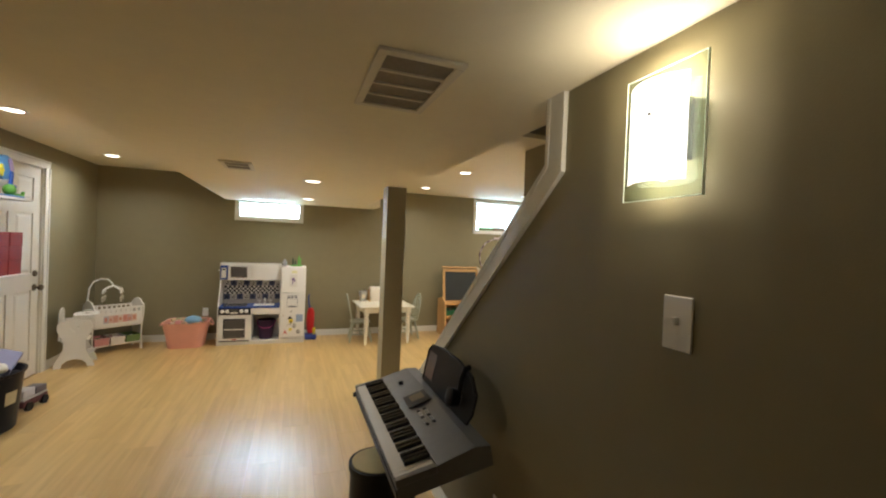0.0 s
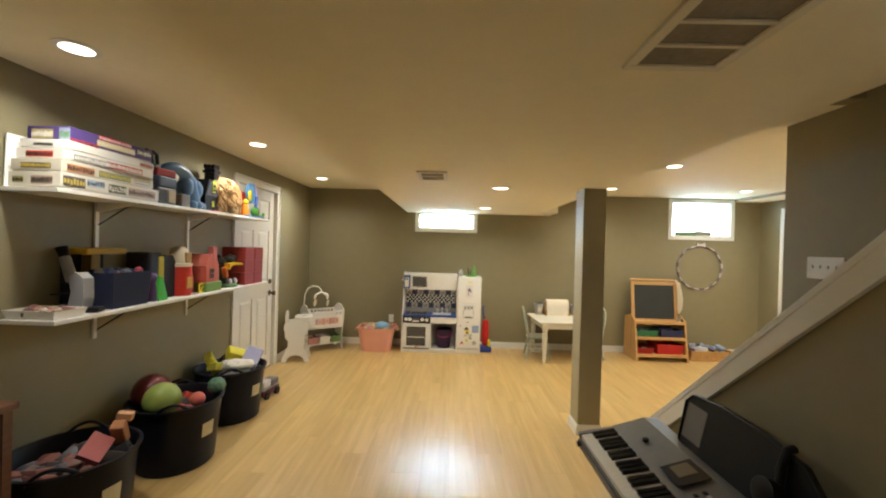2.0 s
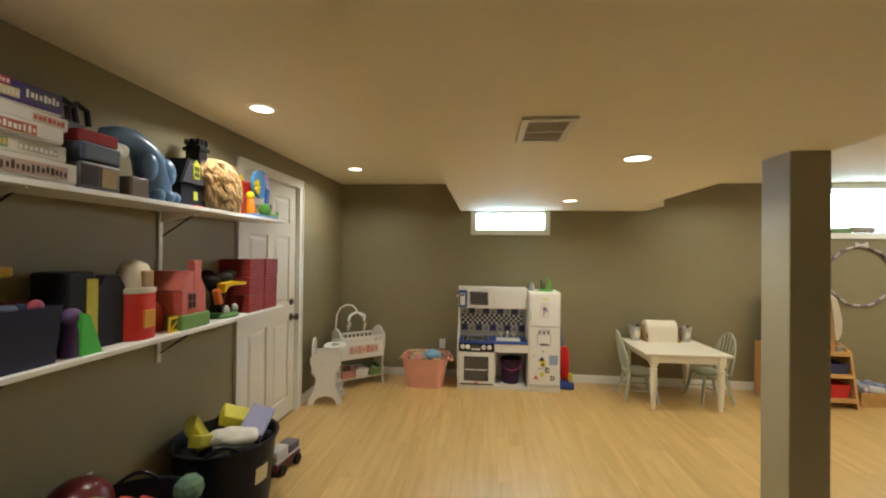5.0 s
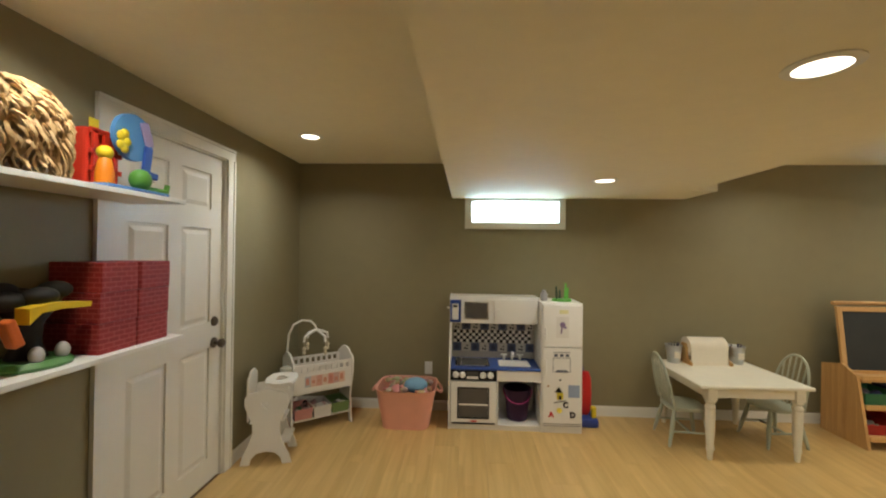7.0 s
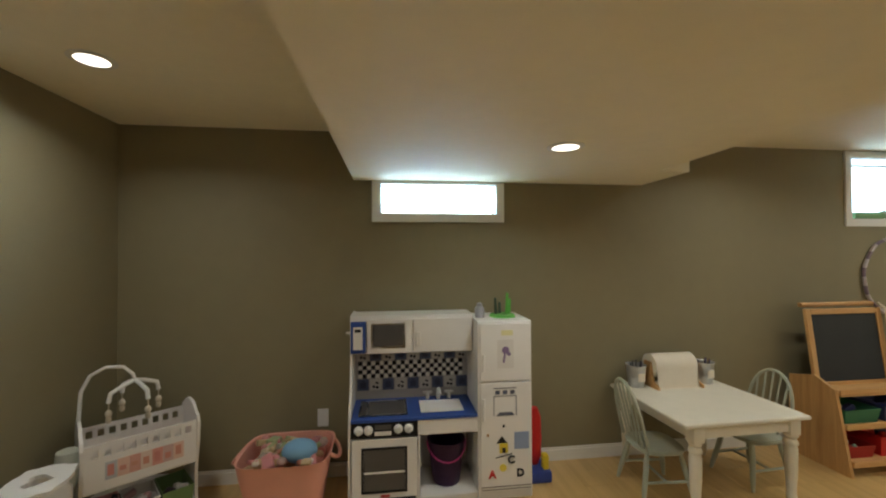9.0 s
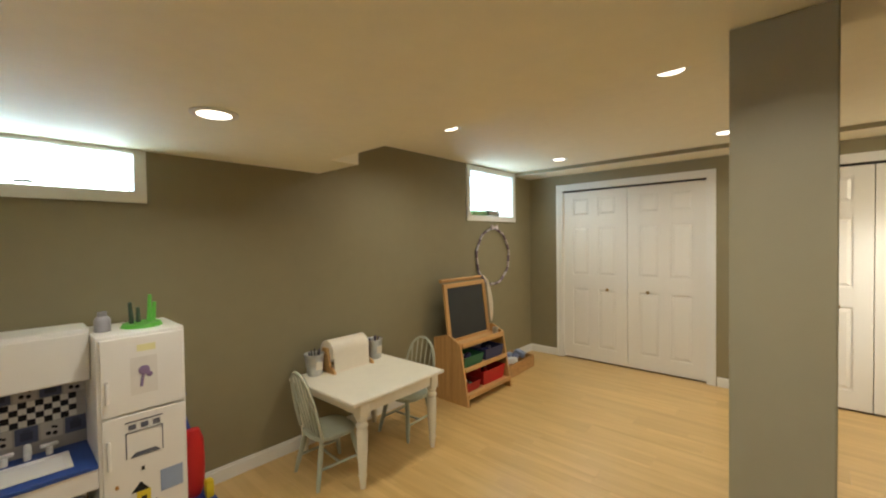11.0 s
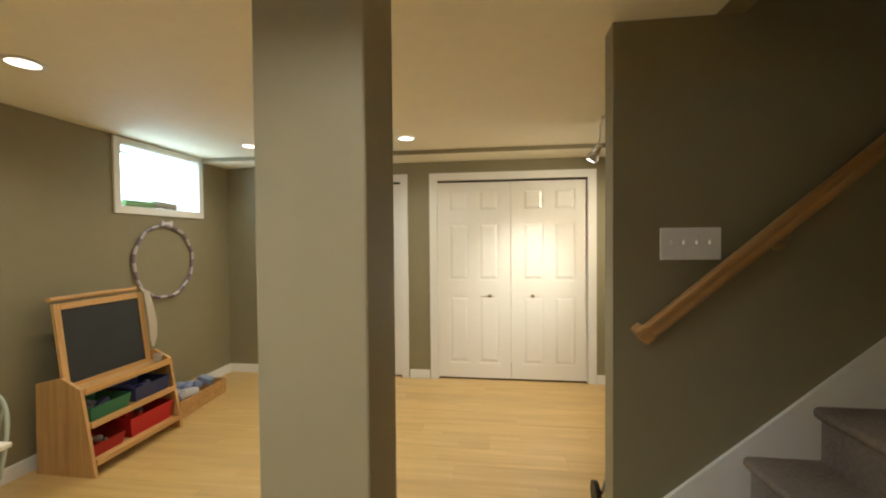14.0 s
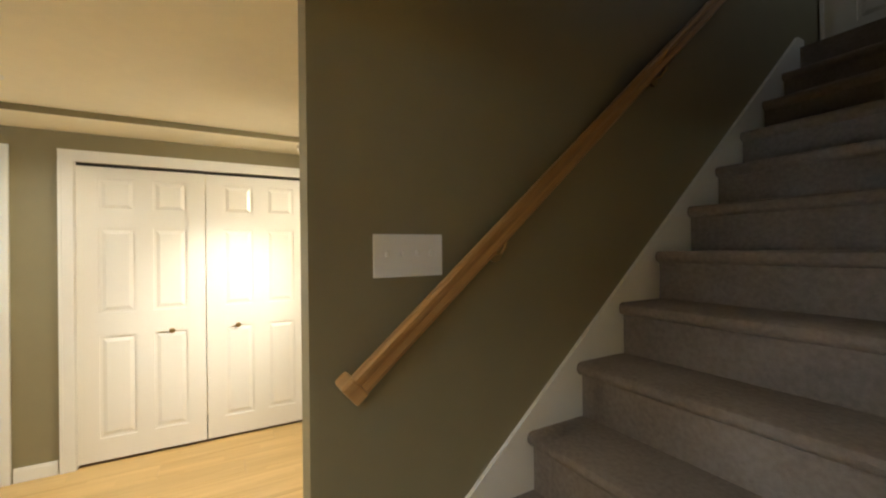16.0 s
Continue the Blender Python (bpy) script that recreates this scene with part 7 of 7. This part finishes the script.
# ---- keyboard on its stand ----
KM = pose(1.175, 2.455, 0.642) @ pose(0, 0, 0, 0, -11.5, 0)
kb = thing("keyboard", KM, "grey electronic keyboard with a dark music rest", "keyboard")
GRY = mat("keyboard_grey", (0.15, 0.15, 0.152), 0.38, grain=0.1, scale=40)
bm = bm_new()
prism(bm, [(0.0, -0.07), (0.36, -0.07), (0.36, 0.005), (0.30, 0.02), (0.15, 0.004), (0.149, -0.022), (0.006, -0.022), (0.0, -0.03)], "y", -0.47, 0.47)
part("case", bm, GRY, kb)
for y in (-0.47, 0.4455):
    part("end_cheek", one(box, 0.0, 0.149, y, y + 0.0245, -0.0215, 0.004, 0.002), GRY, kb)
part("front_rail", one(box, -0.006, -0.0005, -0.47, 0.47, -0.068, -0.028, 0.002), M_BLACKP, kb)
WK = mesh_of(one(box, 0.006, 0.147, -0.0118, 0.0118, -0.0215, 0.0, 0.0012), "white_key", paint(0.78, 0.77, 0.74, 0.3))
BK = mesh_of(one(box, 0.05, 0.147, -0.0088, 0.0088, 0.0002, 0.015, 0.0016), "black_key", paint(0.01, 0.01, 0.011, 0.18))
for i in range(36):
    y = -0.4325 + i * 0.02472
    k_ = new("white_key", WK)
    k_.parent = kb
    k_.matrix_basis = pose(0, y, 0)
    if (35 - i) % 7 in (0, 1, 3, 4, 5) and i > 0:
        k_ = new("black_key", BK)
        k_.parent = kb
        k_.matrix_basis = pose(0, y - 0.01236, 0)
DKG = paint(0.012, 0.012, 0.013, 0.3)
part("display", one(box, 0.18, 0.29, -0.02, 0.10, 0.0175, 0.0195), DKG, kb, "dark display", m=pose(0, 0, 0, 0, -6) @ pose(0, 0, -0.018))
part("screen", one(box, 0.205, 0.27, 0.02, 0.085, 0.0198, 0.0206), paint(0.20, 0.17, 0.13, 0.2), kb, "lcd screen", m=pose(0, 0, 0, 0, -6) @ pose(0, 0, -0.018))
part("volume_knob", one(lathe, [(0.012, 0), (0.012, 0.012), (0.009, 0.014)], seg=16), M_BLACKP, kb, "black volume knob", True, m=pose(0.22, 0.29, 0.012))
for r_ in range(2):
    for c_ in range(7):
        part("button", one(box, 0.2 + r_ * 0.03, 0.214 + r_ * 0.03, -0.07 - c_ * 0.022, -0.056 - c_ * 0.022, 0.011 + r_ * 0.003, 0.015 + r_ * 0.003, 0.001), paint(0.5, 0.5, 0.5) if c_ % 3 else M_BLACKP, kb, "small button")
bm = bm_new()
prism(bm, [(-0.34, 0.0), (0.22, 0.0), (0.235, 0.16), (0.2, 0.195), (0.05, 0.212), (-0.14, 0.21), (-0.3, 0.185), (-0.37, 0.13), (-0.37, 0.05)], "x", -0.005, 0.005)
mr = part("music_rest", bm, M_BLACKP, kb, "black plastic music rest", m=pose(0.335, 0.03, 0.016, 0, 24, 0))
part("rest_window", one(box, -0.0065, -0.0045, 0.1, 0.21, 0.03, 0.16), paint(0.2, 0.19, 0.18, 0.15), mr, "pale reflective panel")
bm = bm_new()
tube(bm, [(-0.006, 0.22, 0.006), (-0.006, 0.23, 0.158), (-0.006, 0.197, 0.19), (-0.006, 0.05, 0.207), (-0.006, -0.14, 0.205), (-0.006, -0.297, 0.18), (-0.006, -0.364, 0.128)], 0.0045, 8)
part("rest_rim", bm, M_BLACKP, mr, "raised black rim of the music rest", True)
bm = bm_new()
lathe(bm, [(0.02, 0.0), (0.035, 0.01), (0.04, 0.05), (0.03, 0.055)], seg=16)
part("headphone_cup", bm, M_BLACKP, mr, "headphone cup hung on the rest", True, m=pose(-0.012, -0.25, 0.075, 0, -90))
part("headphone_band", one(tube, [(-0.02, -0.25, 0.105), (-0.02, -0.245, 0.16), (-0.012, -0.24, 0.198), (0.01, -0.235, 0.205)], 0.012), M_BLACKP, mr, "headphone band over the rest", True)
part("headphone_jack", one(rod, (-0.02, 0.44, -0.035), (-0.0062, 0.44, -0.035), 0.012), M_BLACKP, kb, smooth=True)
ks = thing("keyboard_stand", pose(1.355, 2.455, 0), "black metal folding keyboard stand", "keyboard stand")
for s_, y in ((-1, -0.02), (1, 0.02)):
    part("cross_bar", one(rod, (y, -s_ * 0.3, 0.03), (y, s_ * 0.3, 0.575), 0.014), M_BLACKP, ks, smooth=True)
for s_ in (-1, 1):
    part("top_arm", one(box, -0.15, 0.15, s_ * 0.3 - 0.014, s_ * 0.3 + 0.014, -0.014, 0.008, 0.004), M_BLACKP, ks, m=pose(0, 0, 0.594, 0, -11.5))
    part("foot", one(rod, (-0.17, s_ * 0.3, 0.016), (0.17, s_ * 0.3, 0.016), 0.016), M_BLACKP, ks, smooth=True)
# small drum under the keyboard
dm = thing("toy_drum", pose(1.24, 2.585, 0), "small toy drum with cream skin and dark shell", "drum")
part("shell", one(lathe, [(0.125, 0.02), (0.125, 0.37)], seg=28), M_BLACKP, dm, "dark patterned shell", True)
part("hoop", one(lathe, [(0.118, 0.37), (0.133, 0.37), (0.133, 0.395), (0.118, 0.395)], seg=28), M_BLACKP, dm, smooth=True)
part("hoop", one(lathe, [(0.118, 0.0), (0.133, 0.0), (0.133, 0.02), (0.118, 0.02)], seg=28), M_BLACKP, dm, smooth=True)
part("skin", one(lathe, [(0.117, 0.3955), (0.117, 0.399)], seg=28), paint(0.55, 0.45, 0.2), dm, "cream drum skin")
for k in range(9):
    a = 2 * math.pi * k / 9
    part("motif", one(box, -0.014, 0.014, -0.003, 0.001, 0.1, 0.24), paint(0.38, 0.2, 0.04), dm, "ochre painted motif", m=pose(0.1262 * math.sin(a), -0.1262 * math.cos(a), 0, 0, 0, math.degrees(a)))
# doll stroller behind the rail wall
ds = thing("doll_stroller", pose(3.03, 3.50, 0), "small folded doll stroller with black wheels", "doll stroller")
for x, y in ((0.12, 0.07), (0.12, -0.12), (-0.1, 0.07)):
    part("wheel", one(rod, (x, y - 0.012, 0.075), (x, y + 0.012, 0.075), 0.075, None, 20), M_BLACKP, ds, smooth=True)
part("frame", one(tube, [(0.12, 0.04, 0.09), (0.05, 0.04, 0.2), (-0.08, 0.03, 0.34), (-0.1, 0.02, 0.42)], 0.009), M_STEEL, ds, "pale tube frame", True)
part("frame", one(tube, [(0.12, -0.09, 0.09), (0.05, -0.09, 0.2), (-0.08, -0.08, 0.34), (-0.1, -0.07, 0.42)], 0.009), M_STEEL, ds, "pale tube frame", True)
part("seat_cloth", one(box, -0.06, 0.08, -0.08, 0.03, 0.14, 0.17, 0.012), M_BLACKP, ds, "black cloth seat", True, m=pose(0, 0, 0, 0, 20))

# ---- floor planks ----
PW, PL = 0.193, 1.21
plank_meshes = {}


def plank_mesh(w, n):
    """One plank of that width and length; alike planks share a mesh."""
    key = (round(w, 3), round(n, 3))
    if key not in plank_meshes:
        bm = bm_new()
        box(bm, -w / 2 + 0.0003, w / 2 - 0.0003, -n / 2 + 0.0003, n / 2 - 0.0003, -0.009, 0.0)
        bmesh.ops.bevel(bm, geom=[e for e in bm.edges if all(v.co.z > -0.001 for v in e.verts)], offset=0.0007, segments=1, affect="EDGES")
        plank_meshes[key] = mesh_of(bm, "plank", M_FLOOR)
    return plank_meshes[key]


X0, X1, Y0, Y1 = WX - 0.005, EX + 0.02, SY - 0.005, NY + 0.005
for i in range(int((X1 - X0) / PW) + 1):
    x0, x1 = X0 + i * PW, min(X0 + (i + 1) * PW, X1)
    off = (i * 0.41) % 1 * PL
    for j in range(9):
        y = SY - 0.4 + off + (j - 0.5) * PL
        y0, y1 = max(Y0, y - PL / 2), min(Y1, y + PL / 2)
        if y1 - y0 < 0.02 or x1 - x0 < 0.01:
            continue
        p = new("plank", plank_mesh(x1 - x0, y1 - y0))
        p.parent = floor
        p.matrix_basis = pose((x0 + x1) / 2, (y0 + y1) / 2, 0)
